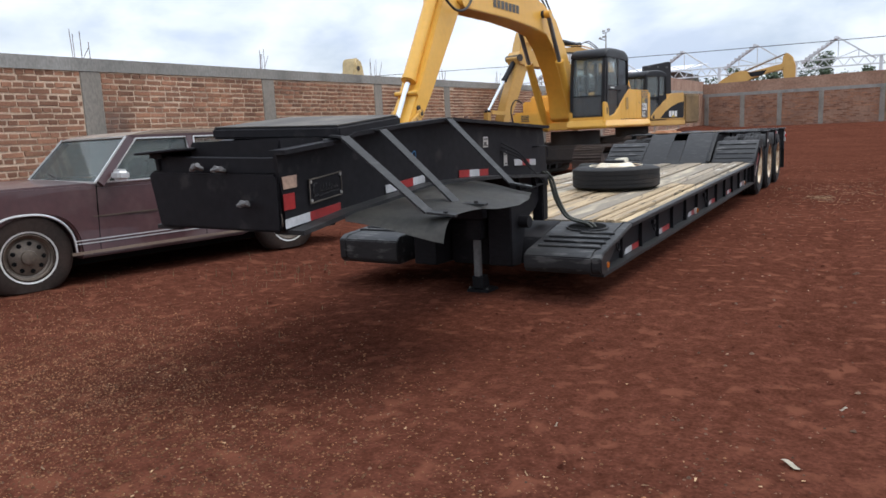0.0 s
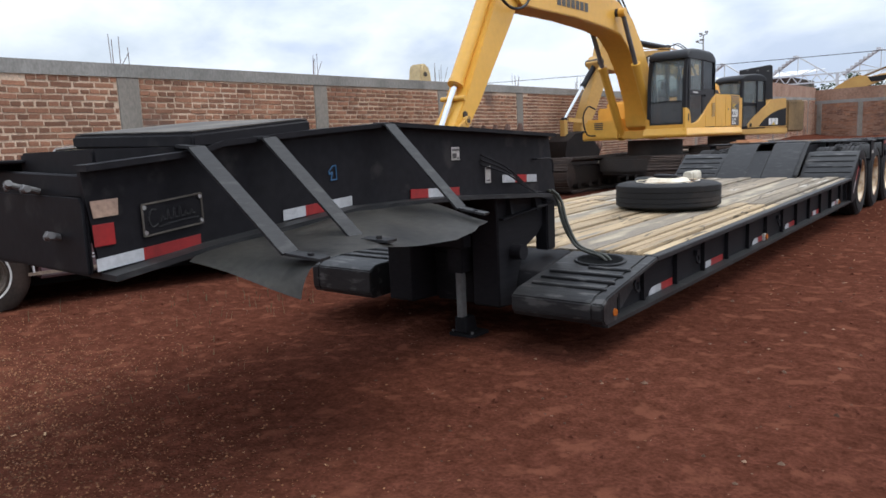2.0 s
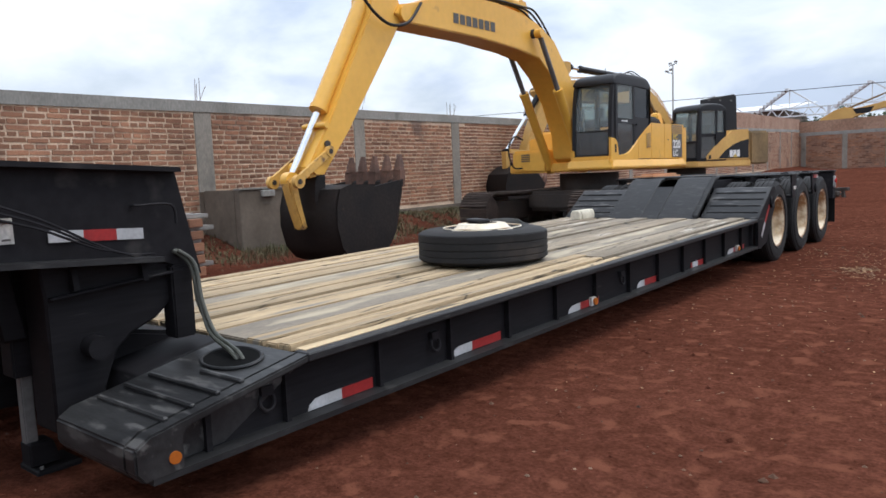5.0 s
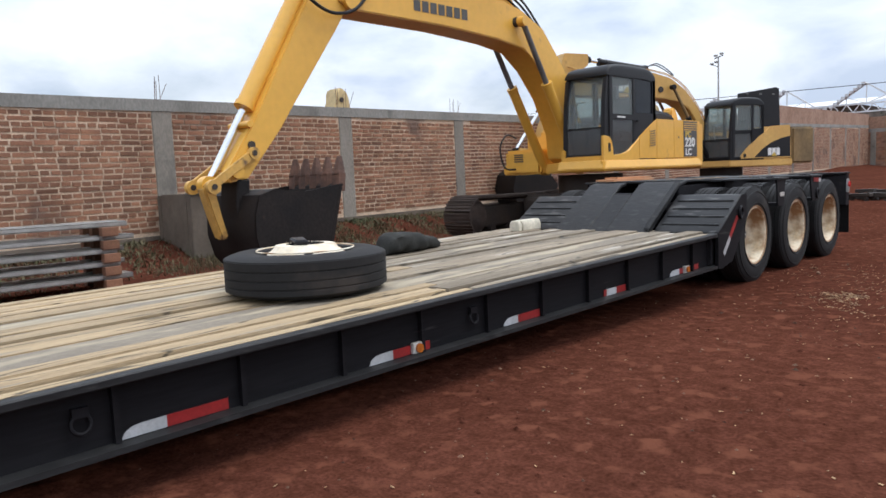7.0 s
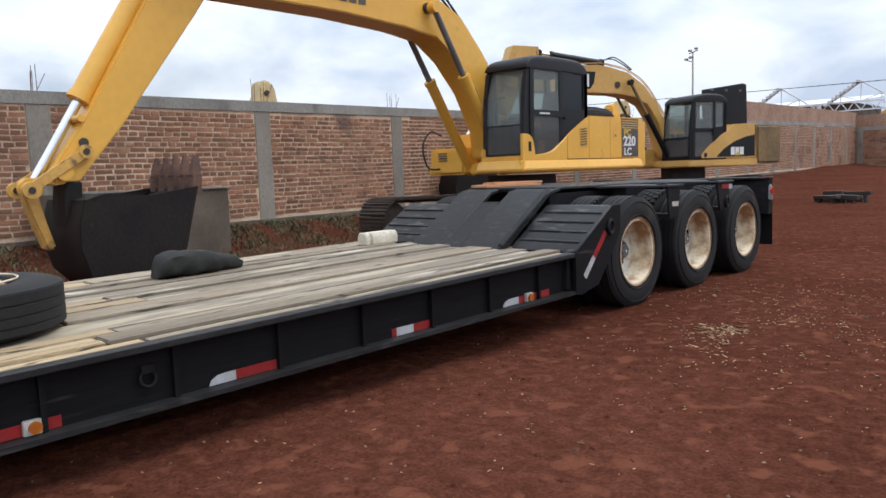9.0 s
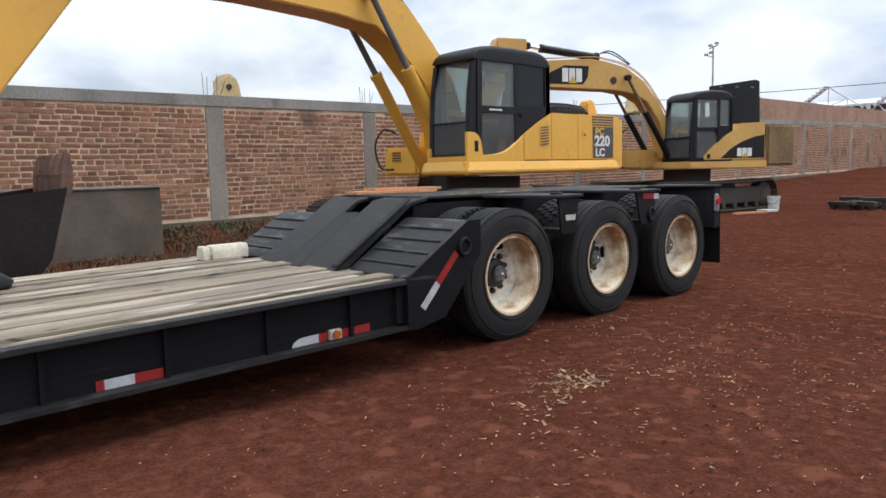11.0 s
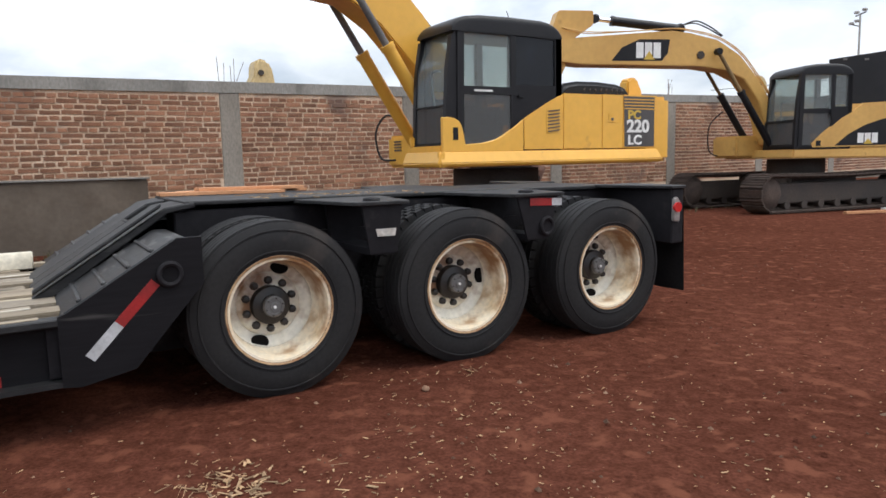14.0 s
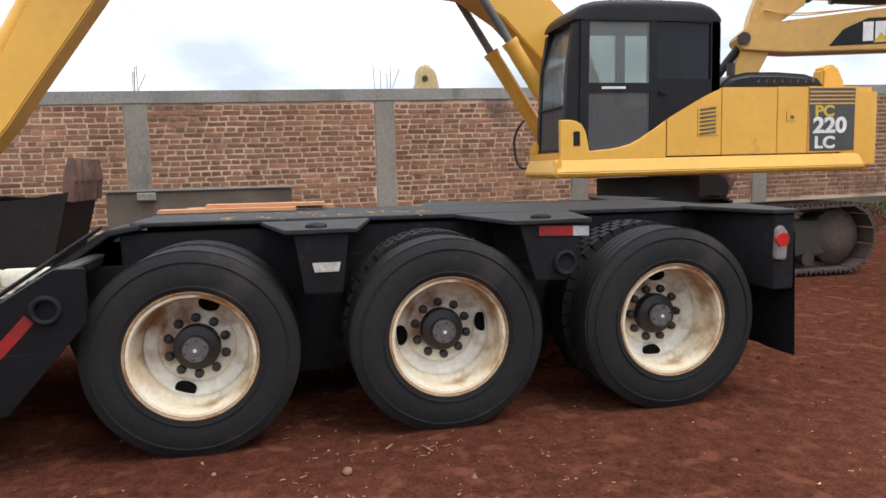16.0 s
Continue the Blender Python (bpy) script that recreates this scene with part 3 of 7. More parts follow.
# front corners of the deck: sloping treads with raised bars
for xo, s in ((NEAR, -1), (FAR, 1)):
    bm = BM()
    xo = xo if s < 0 else xo + 0.10
    xi = xo + s * 0.62
    up, back = (0.0, 0.0) if s < 0 else (0.07, 0.10)
    inset = xo + s * 0.075
    slab(bm, [(6.83 - back, 0.20), (6.80 - back, 0.24), (6.80 - back, 0.33 + up), (6.86 - back, 0.365 + up), (7.58, 0.495), (7.59, 0.44), (7.2, 0.22)], min(inset, xi), max(inset, xi))
    slab(bm, [(6.83 - back, 0.20), (6.80 - back, 0.24), (6.80 - back, 0.33 + up), (6.86 - back, 0.365 + up), (7.58, 0.495), (7.58, 0.462), (7.005 - back, 0.355 + up), (6.985 - back, 0.325 + up), (6.985 - back, 0.205)], min(xo, inset), max(xo, inset))
    bevel(bm, 0.008, 2)
    pad = part("front_tread", bm, TREAD, trailer, "scuffed sloping steel tread corner")
    for k, y in enumerate((6.95, 7.06, 7.17, 7.28)):
        z = 0.365 + up + (y - 6.86 + back) * (0.18 if s < 0 else 0.073)
        xa = xo + s * 0.05
        xb = xi - s * (0.06 if k < 3 else 0.28)
        bm = BM()
        bar(bm, (xa, y, z + 0.006), (xb, y, z + 0.006), 0.024, 0.020)
        part("tread_bar", bevel(bm, 0.006, 1), TREAD, pad)
    if s < 0:
        part("amber_lamp", disc(BM(), (xo + 0.001, 6.945, 0.262), 0.023, (1, -0.1, 0), 0.007), AMBER, pad, "round amber marker lamp")
# oval pocket with the hose; a near-black disc carries the shade inside it
bm = BM()
lathe(bm, [(0.10, -0.006), (0.10, 0.003)], (0, 0, 0), (0, 0, 1), 24)
for v in bm.verts:
    v.co.x *= 1.7
    v.co.z += 0.18 * v.co.y
bmesh.ops.translate(bm, verts=bm.verts, vec=(-1.33, 7.42, 0.472))
part("hose_pocket", bm, SHADEBLACK, trailer, "dark oval hose pocket")
bm = lathe(BM(), [(0.103 + 0.007 * math.cos(a), 0.007 * math.sin(a)) for a in np.linspace(0, 2 * math.pi, 7)[:-1]], (0, 0, 0), (0, 0, 1), 28, close=True)
for v in bm.verts:
    v.co.x *= 1.65
    v.co.z += 0.18 * v.co.y
bmesh.ops.translate(bm, verts=bm.verts, vec=(-1.33, 7.42, 0.474))
part("pocket_rim", bm, SCUFFED, trailer, "worn raised rim of the hose pocket")

# gooseneck
BEFORE_NECK = {ob.name for ob in trailer.children}
TOP = [(4.245, 1.260), (4.69, 1.298), (4.80, 1.330), (5.31, 1.370), (5.80, 1.400), (7.44, 1.322)]
LOW = [(7.545, 0.83), (7.30, 0.93), (6.43, 0.985), (5.97, 1.000), (5.50, 1.005), (4.71, 0.935), (4.285, 0.878)]
for x0, x1 in ((-1.735, -1.715), (-2.595, -2.575)):
    part("gooseneck_side", slab(BM(), TOP + LOW, x0, x1), BLACK, trailer, "long black gooseneck side plate", 20)
for pts, w in ((TOP, 0.10), (LOW[1:], 0.19)):
    for xc in (-1.725, -2.605):
        bm = BM()
        slab(bm, [(p[0], p[1] + 0.011) for p in pts] + [(p[0], p[1] - 0.011) for p in reversed(pts)], xc + 0.02 - w / 2, xc + 0.02 + w / 2)
        part("flange", bm, BLACK if w < 0.15 else SCUFFED, trailer)
bm = BM()
prism(bm, "x", [(4.285, 1.235), (4.69, 1.27), (5.80, 1.37), (7.42, 1.29), (7.42, 1.27), (5.80, 1.35), (4.285, 1.21)], -2.57, -1.74)
part("neck_deck", bm, SCUFFED, trailer, "black top plate of the gooseneck")
bm = prism(BM(), "y", [(-2.60, 0.885), (-1.72, 0.880), (-1.716, 1.14), (-1.74, 1.168), (-2.63, 1.186), (-2.66, 1.16)], 4.244, 4.266)
part("front_plate", bevel(bm, 0.012, 2), BLACK, trailer, "black front plate")
part("front_rail", bevel(prism(BM(), "y", [(-2.69, 1.27), (-2.35, 1.285), (-2.35, 1.30), (-2.69, 1.283)], 4.19, 4.62), 0.004, 1), BLACK, trailer)
part("inner_box", cube((-2.40, 4.32, 1.16), (-1.76, 4.66, 1.325), 0.01), BLACK, trailer, "black valve box on the neck")
bm = BM()
CA, CB, CC, CD = Vector((-2.54, 4.603, 1.398)), Vector((-1.665, 4.666, 1.373)), Vector((-1.715, 5.316, 1.428)), Vector((-2.56, 5.27, 1.455))
def raised(bm, lo, hi, shrink=0.0):
    """A slab on the four corners of the tilted cover, from lo to hi above its top."""
    mid = (CA + CB + CC + CD) / 4
    ring = [[bm.verts.new(p + (mid - p).normalized() * shrink + Vector((0, 0, dz))) for p in (CA, CB, CC, CD)] for dz in (lo, hi)]
    bm.faces.new(ring[0][::-1])
    bm.faces.new(ring[1])
    for i in range(4):
        bm.faces.new((ring[0][i], ring[0][(i + 1) % 4], ring[1][(i + 1) % 4], ring[1][i]))
    return bm


cover = part("cover_plate", bevel(raised(bm, -0.062, 0.0), 0.012, 3), BLACK, trailer, "raised black cover box on the neck")
part("cover_top", raised(BM(), 0.002, 0.006, 0.022), DUSTY, cover, "dusty grey top of the cover")
part("post", cube((-2.12, 4.66, 1.30), (-2.06, 4.72, 1.37), 0.004), BLACK, trailer)
# air couplings and lifting lug on the front
for x, z, d in ((-2.24, 1.20, (0.10, -0.02, 0.035)), (-2.08, 1.188, (0.10, -0.01, 0.012)), (-1.92, 1.02, (0.10, -0.01, 0.02))):
    bm = BM()
    c, d = Vector((x, 4.205, z)), Vector(d)
    d = d * 0.75
    rod(bm, c - d * 0.5, c + d * 0.1, 0.009, seg=12)
    rod(bm, c + d * 0.1, c + d * 0.5, 0.013, seg=12)
    rod(bm, c - d * 0.25, c - d * 0.1, 0.015, seg=6)
    rod(bm, c + Vector((0, 0.05, -0.01)), c + Vector((0, -0.010, 0.01)), 0.012, seg=10)
    part("air_coupling", bm, GREYSTEEL, trailer, "dull silver air coupling")
bm = prism(BM(), "y", [(-2.60, 1.12), (-1.74, 1.12), (-1.74, 1.236), (-2.62, 1.262)], 4.268, 4.290)
part("front_wall", bevel(bm, 0.006, 1), BLACK, trailer, "black inner front wall of the neck")
# maker's plate with an embossed flourish, four bolts
SX = -1.712
plate = part("maker_plate", prism(BM(), "x", [(4.455, 1.000), (4.707, 1.026), (4.707, 1.142), (4.455, 1.116)], SX - 0.004, SX + 0.006), BLACK, trailer, "black plate with an embossed worn flourish")
def on_plate(u, v):
    return (SX + 0.008, 4.455 + 0.252 * u, 1.000 + 0.026 * u + 0.116 * v)


bm = BM()
sweep(bm, [on_plate(u, v) for u, v in ((0.22, 0.75), (0.14, 0.78), (0.09, 0.5), (0.14, 0.24), (0.24, 0.3))], 0.0035, 5)
for k in range(6):
    u = 0.28 + k * 0.10
    hgt = 0.72 if k in (1, 2, 3) else 0.55
    sweep(bm, [on_plate(u, 0.36), on_plate(u + 0.03, hgt), on_plate(u + 0.05, 0.40), on_plate(u + 0.09, 0.42)], 0.003, 5)
sweep(bm, [on_plate(0.25, 0.2), on_plate(0.6, 0.26), on_plate(0.93, 0.24)], 0.003, 5)
part("flourish", bm, SCUFFED, plate, "worn embossed flourish")
for (u0, v0), (u1, v1) in (((0, 0), (1, 0)), ((1, 0), (1, 1)), ((1, 1), (0, 1)), ((0, 1), (0, 0))):
    part("plate_edge", bar(BM(), on_plate(u0, v0), on_plate(u1, v1), 0.006, 0.006), DUSTY, plate)
for u, v in ((0.03, 0.1), (0.97, 0.1), (0.03, 0.9), (0.97, 0.9)):
    part("bolt", disc(BM(), on_plate(u, v), 0.008, (1, 0, 0), 0.004, 10), SILVER, plate)


def quad_strip(name, mat_, x, pts, lab=""):
    """A thin flat sticker on a plane of constant x; pts: its corners (y, z)."""
    return part(name, prism(BM(), "x", pts, x, x + 0.004), mat_, trailer, lab)


def tape(x, y0, z0, y1, z1, h, seq, worn=0.0):
    """A band of reflective tape from (y0, z0) to (y1, z1), h high, cut into coloured lengths."""
    total, a = sum(w for _, w in seq), 0.0
    worn = worn if seq[0][0] is WHITE else 0.0
    for m, w in seq:
        b = a + w / total
        p, q = (y0 + (y1 - y0) * a, z0 + (z1 - z0) * a), (y0 + (y1 - y0) * b, z0 + (z1 - z0) * b)
        red = m is RED
        first = [p] if a or not worn else [(p[0] + worn * 0.5, p[1] + h * 0.9), (p[0] + worn * 0.12, p[1] + h * 0.5), (p[0], p[1])]
        quad_strip("red_tape" if red else "white_tape", m, x, ([p, q, (q[0], q[1] + h), (p[0], p[1] + h)] if len(first) == 1 else first + [q, (q[0], q[1] + h), (p[0] + worn, p[1] + h)]), "red reflective tape" if red else "white reflective tape")
        a = b


tape(SX, 4.270, 0.897, 4.692, 0.938, 0.044, ((WHITE, 0.42), (RED, 0.58)))
quad_strip("red_reflector", RED, SX, [(4.268, 0.985), (4.345, 0.988), (4.345, 1.065), (4.268, 1.062)], "square red reflector")
quad_strip("sticker", TANCARD, SX, [(4.275, 1.085), (4.365, 1.09), (4.370, 1.150), (4.268, 1.145)], "faded tan sticker")
tape(SX, 5.115, 0.988, 5.540, 1.019, 0.046, ((WHITE, 0.3), (RED, 0.38), (WHITE, 0.32)))
tape(SX, 5.978, 1.014, 6.405, 0.998, 0.048, ((RED, 0.34), (WHITE, 0.34), (RED, 0.32)))
tape(SX, 6.855, 1.041, 7.262, 1.022, 0.048, ((WHITE, 0.35), (RED, 0.35), (WHITE, 0.30)))
quad_strip("sticker", PLATE, SX, [(6.345, 1.199), (6.418, 1.199), (6.418, 1.273), (6.345, 1.273)], "small pale square sticker")
quad_strip("sticker", PLATE, SX, [(6.672, 1.050), (6.728, 1.050), (6.726, 1.150), (6.676, 1.150)])
for a, b, z0, z1 in ((6.352, 6.411, 1.252, 1.262), (6.352, 6.385, 1.210, 1.238), (6.395, 6.411, 1.206, 1.214), (6.680, 6.722, 1.130, 1.140), (6.682, 6.714, 1.062, 1.070)):
    quad_strip("printed_bar", LETTERG, SX + 0.004, [(a, z0), (b, z0), (b, z1), (a, z1)])
bm = BM()
ONE = [(5.402, 1.188), (5.428, 1.212), (5.448, 1.214), (5.450, 1.150), (5.412, 1.146), (5.424, 1.184), (5.403, 1.174)]
for p, q in zip(ONE, ONE[1:] + ONE[:1]):
    sweep(bm, [(SX + 0.001, *p), (SX + 0.001, *q)], 0.0028, 5)
part("painted_mark", bm, BLUE, trailer, "outlined blue painted numeral on the black plate")
# latch and brake hoses on the side
bm = BM()
for k in range(3):
    sweep(bm, [(SX + 0.01, 6.62, 1.22 - k * 0.03), (SX + 0.07, 6.80, 1.14 - k * 0.02), (SX + 0.07, 7.0, 1.03 - k * 0.01), (SX + 0.05, 7.14, 0.97), (SX + 0.02, 7.3, 0.95 - k * 0.02)], 0.0055, 7)
part("brake_hose", bm, BLACK, trailer)
part("side_handle", sweep(BM(), [(SX, 7.22, 1.17), (SX + 0.05, 7.22, 1.17), (SX + 0.05, 7.38, 1.165), (SX + 0.05, 7.40, 1.08)], 0.006, 6), BLACK, trailer)

# flat steel straps
for top, foot, toe in (((-1.625, 4.655, 1.318), (-1.165, 4.695, 0.940), (-1.03, 4.735, 0.922)),
                       ((-1.63, 5.005, 1.345), (-1.225, 5.085, 0.942), (-1.065, 5.115, 0.934)),
                       ((-1.645, 5.765, 1.398), (-1.235, 5.790, 0.992), (-1.115, 5.825, 0.966))):
    bm = BM()
    up = (0.35, -0.9, 0.2)
    bar(bm, (top[0] - 0.07, top[1] - 0.01, top[2] + 0.008), top, 0.075, 0.010, up=(0, 0, 1))
    bar(bm, top, foot, 0.075, 0.010, up=(1, 0, 1))
    bar(bm, foot, toe, 0.070, 0.010)
    st = part("strap", bm, SCUFFED, trailer, "flat steel strap bolted to the apron")
    part("bolt", disc(BM(), (toe[0] - 0.05, toe[1] - 0.02, toe[2] + 0.012), 0.012, (0, 0, 1), 0.008, 8), BLACK, st)

# the neck as a whole sits a little lower and further back
for ob in [ob for ob in trailer.children if ob.name not in BEFORE_NECK]:
    for piece in (ob, *ob.children):
        for v in piece.data.vertices:
            y = v.co.y + 11.3
            v.co.y += 0.085 * min(1.0, max(0.0, (7.6 - y) / 3.3))
            v.co.z -= 0.026

# rubber apron held out by the straps; its front end folds down
bm = BM()
NU, NV = 44, 12
grid = []
U = (0.0, 0.10, 0.30, 0.60, 0.80, 1.0)
UO = (0.0, 0.03, 0.06, 0.09, 0.14, 0.34, 0.46, 0.66, 0.76, 0.86, 1.0)
for i in range(NU + 1):
    u = i / NU
    y_in, z_in = np.interp(u, U, (4.62, 4.78, 5.14, 5.55, 5.83, 6.06)), np.interp(u, U, (0.878, 0.900, 0.935, 0.975, 0.985, 0.962))
    y_out = np.interp(u, UO, (4.71, 4.724, 4.747, 4.779, 4.835, 5.117, 5.278, 5.553, 5.658, 5.752, 5.90))
    z_out = np.interp(u, UO, (0.778, 0.826, 0.862, 0.881, 0.892, 0.894, 0.880, 0.858, 0.874, 0.902, 0.906))
    x_in = -1.70 + 0.14 * max(0.0, 1 - u / 0.10) + 0.08 * max(0.0, (u - 0.85) / 0.15)
    x_out = -1.05 - 0.08 * max(0.0, (u - 0.8) / 0.2)
    row = []
    for j in range(NV + 1):
        v = j / NV
        z = z_in + (z_out - z_in) * v + 0.022 * math.sin(math.pi * v) * math.sin(math.pi * u) + 0.006 * math.sin(13 * u + 5 * v)
        row.append(bm.verts.new((x_in + (x_out - x_in) * v, y_in + (y_out - y_in) * v, z)))
    grid.append(row)
fs = [bm.faces.new((grid[i][j], grid[i + 1][j], grid[i + 1][j + 1], grid[i][j + 1])) for i in range(NU) for j in range(NV)]
bmesh.ops.solidify(bm, geom=fs, thickness=0.010)
part("rubber_apron", bm, MATRUB, trailer, "worn sagging black rubber apron", 50)

# lower neck: swing arms that come down to the deck, jack leg and landing plate;
# the darker black here puts the shade under the neck into the paint
for x0, x1, yf in ((-1.95, -1.74, 6.85), (-2.58, -2.36, 6.72)):
    bm = slab(BM(), [(yf - 0.02, 0.96), (yf, 0.78), (yf, 0.22), (7.02, 0.21), (7.08, 0.40), (7.13, 0.52), (7.20, 0.58), (7.32, 0.63), (7.50, 0.78), (7.47, 0.94)], x0, x1)
    part("swing_arm", bevel(bm, 0.010, 1), BEAM, trailer, "heavy black swing arm under the neck", 40)
    xg = x1 if x1 > -2 else x0
    sg = 1 if x1 > -2 else -1
    bm = BM()
    bar(bm, (xg + sg * 0.022, 6.86, 0.785), (xg + sg * 0.022, 7.44, 0.835), 0.040, 0.014)
    part("arm_ledge", bevel(bm, 0.004, 1), BEAM, trailer, "thin ledge along the swing arm")
    for y in (6.95, 7.25):
        part("arm_rib", prism(BM(), "y", [(xg, 0.80), (xg + sg * 0.045, 0.81), (xg + sg * 0.02, 0.93), (xg, 0.94)], y, y + 0.025), BEAM, trailer)
part("cross_web", bevel(slab(BM(), [(6.98, 0.50), (6.93, 0.95), (6.97, 0.95), (7.02, 0.50)], -2.37, -1.94), 0.006, 1), BEAM, trailer)
part("neck_foot", bevel(slab(BM(), [(6.95, 0.20), (6.95, 0.55), (7.1, 0.60), (7.55, 0.50), (7.58, 0.22)], -2.36, -1.94), 0.02, 2), BEAM, trailer)
part("neck_foot", bevel(slab(BM(), [(7.10, 0.20), (7.15, 0.42), (7.57, 0.50), (7.59, 0.22)], -2.80, -1.62), 0.01, 1), BEAM, trailer)
part("lock_post", cube((-1.80, 7.385, 0.52), (-1.70, 7.49, 0.86), 0.008), BEAM, trailer)
part("shackle_pin", rod(BM(), (-1.74, 7.02, 0.56), (-1.66, 7.02, 0.56), 0.05, seg=16), BEAM, trailer)
part("jack_housing", cube((-2.115, 6.795, 0.43), (-1.99, 6.92, 0.95), 0.008), BEAM, trailer, "black square jack housing")
part("jack_leg", cube((-2.078, 6.830, 0.12), (-2.026, 6.880, 0.62), 0.006), GREYSTEEL, trailer, "dull grey steel jack leg")
bm = prism(BM(), "z", [(-2.16, 6.84), (-1.96, 6.84), (-1.96, 7.03), (-2.16, 7.03)], -0.03, 0.014)
prism(bm, "x", [(6.83, 0.02), (6.96, 0.02), (6.93, 0.13), (6.83, 0.13)], -2.10, -2.00)
part("jack_foot", bevel(bm, 0.008, 1), BEAM, trailer, "wide black jack foot plate")
for x in (-2.14, -1.98):
    part("bolt", disc(BM(), (x, 6.865, 0.016), 0.009, (0, 0, 1), 0.010, 8), GREYSTEEL, trailer)
part("neck_bracket", bevel(slab(BM(), [(6.75, 0.60), (6.70, 0.96), (6.80, 0.96), (6.85, 0.60)], -2.36, -1.94), 0.01, 1), BEAM, trailer)

# bundle of air hoses that comes down into the pocket
for k, (dx, dy) in enumerate(((0, 0), (0.02, 0.012), (-0.014, 0.018))):
    bm = sweep(BM(), [(-1.70 + dx, 7.40 + dy, 0.93), (-1.665 + dx, 7.46 + dy, 0.86), (-1.61 + dx, 7.46, 0.70), (-1.53 + dx, 7.45 + dy, 0.56), (-1.42 + dx * 2, 7.44 + dy, 0.515),
                      (-1.33 + dx * 2, 7.42 + dy, 0.50), (-1.27 + dx, 7.42 + dy, 0.46)], 0.0100, 8)
    part("air_hose", bm, HOSEG, trailer, "grey-green rubber air hose")

# lashing rings in some bays of the beam
for y in (7.40, 8.48, 10.74):
    z = (sill_z(y) + deck_z(y)) / 2 + 0.01
    bm = lathe(BM(), [(0.038 + 0.008 * math.cos(a), 0.008 * math.sin(a)) for a in np.linspace(0, 2 * math.pi, 9)[:-1]], (NEAR - 0.066, y, z - 0.02), (1, 0.1, 0.2), 18, close=True)
    box(bm, (NEAR - 0.086, y - 0.03, z + 0.005), (NEAR - 0.058, y + 0.03, z + 0.045))
    part("lashing_ring", bm, BLACK, trailer)

# side tape and marker lamps
for y0, y1, seq in ((7.62, 8.02, ((WHITE, 0.5), (RED, 0.5))), (8.63, 9.10, ((WHITE, 0.4), (RED, 0.6))), (9.92, 10.37, ((WHITE, 0.37), (RED, 0.63))),
                    (11.04, 11.425, ((WHITE, 0.38), (RED, 0.62))), (12.24, 12.565, ((RED, 0.12), (WHITE, 0.44), (RED, 0.44))), (13.31, 13.87, ((WHITE, 0.32), (RED, 0.68)))):
    tape(NEAR - 0.083, y0, sill_z(y0) + 0.028, y1, sill_z(y1) + 0.028, 0.050, seq, 0.09)
for y in (10.262, 13.60):
    lamp_plate = part("lamp_plate", cube((NEAR - 0.084, y - 0.043, sill_z(y) + 0.028), (NEAR - 0.056, y + 0.043, sill_z(y) + 0.090), 0.004), PLATE, trailer, "white lamp plate")
    part("amber_lamp", disc(BM(), (NEAR - 0.053, y, sill_z(y) + 0.059), 0.026, (1, 0, 0), 0.010), AMBER, lamp_plate, "round amber marker lamp")

part("deck_end", cube((FAR + 0.05, 14.07, 0.30), (NEAR - 0.05, 14.14, 0.575)), BLACK, trailer)
# slope up to the rear deck: side treads, taller middle ramp with a notch
for xo, s in ((NEAR, -1), (FAR, 1)):
    xi = xo + s * 0.66
    bm = slab(BM(), [(14.13, 0.585), (14.15, 0.62), (14.66, 0.935), (14.74, 0.935), (14.72, 0.88), (14.22, 0.55)], min(xo, xi), max(xo, xi))
    pad = part("rear_tread", bevel(bm, 0.010, 1), TREAD, trailer, "scuffed sloping tread in front of the wheels")
    for k in range(4):
        y, z = 14.22 + 0.115 * k, 0.665 + 0.071 * k
        bm = bar(BM(), (xo + s * 0.03, y, z), (xi - s * 0.05, y, z), 0.026, 0.020)
        part("tread_bar", bevel(bm, 0.006, 1), TREAD, pad)
    bm = slab(BM(), [(14.12, 0.26), (14.20, 0.25), (14.45, 0.30), (14.80, 0.70), (14.80, 0.938), (14.68, 0.938), (14.16, 0.618), (14.12, 0.602)], *sorted((xo - s * 0.004, xo + s * 0.03)))
    part("slope_cheek", bm, BEAM, trailer)
    if s < 0:
        part("tie_ring", lathe(BM(), [(0.055 + 0.014 * math.cos(a), 0.014 * math.sin(a)) for a in np.linspace(0, 2 * math.pi, 9)[:-1]],
                               (xo + 0.012, 14.635, 0.76), (1, 0.15, 0), 20, close=True), BLACK, pad)
def slant(y0, z0, y1, z1, w, m, nm):
    d = Vector((0, y1 - y0, z1 - z0)).normalized()
    n = Vector((0, -d.z, d.y)) * (w / 2)
    quad_strip(nm, m, NEAR + 0.001, [(y0 - n.y, z0 - n.z), (y1 - n.y, z1 - n.z), (y1 + n.y, z1 + n.z), (y0 + n.y, z0 + n.z)], nm.replace("_", " ").replace("tape", "reflective tape"))


slant(14.245, 0.385, 14.385, 0.535, 0.052, WHITE, "white_tape")
slant(14.385, 0.535, 14.565, 0.725, 0.052, RED, "red_tape")
RAMP = [(14.02, 0.590), (14.05, 0.612), (14.74, 1.055), (14.92, 1.085), (14.92, 1.05), (14.76, 1.02), (14.10, 0.57)]
for x0, x1 in ((-2.15, -1.68), (-2.78, -2.37)):
    part("middle_ramp", bevel(slab(BM(), RAMP, x0, x1), 0.008, 1), SCUFFED, trailer, "smooth scuffed steel ramp")
part("middle_ramp", bevel(slab(BM(), RAMP[:2] + [(14.60, 0.966), (14.60, 0.935)] + RAMP[6:], -2.37, -2.15), 0.004, 1), SCUFFED, trailer)
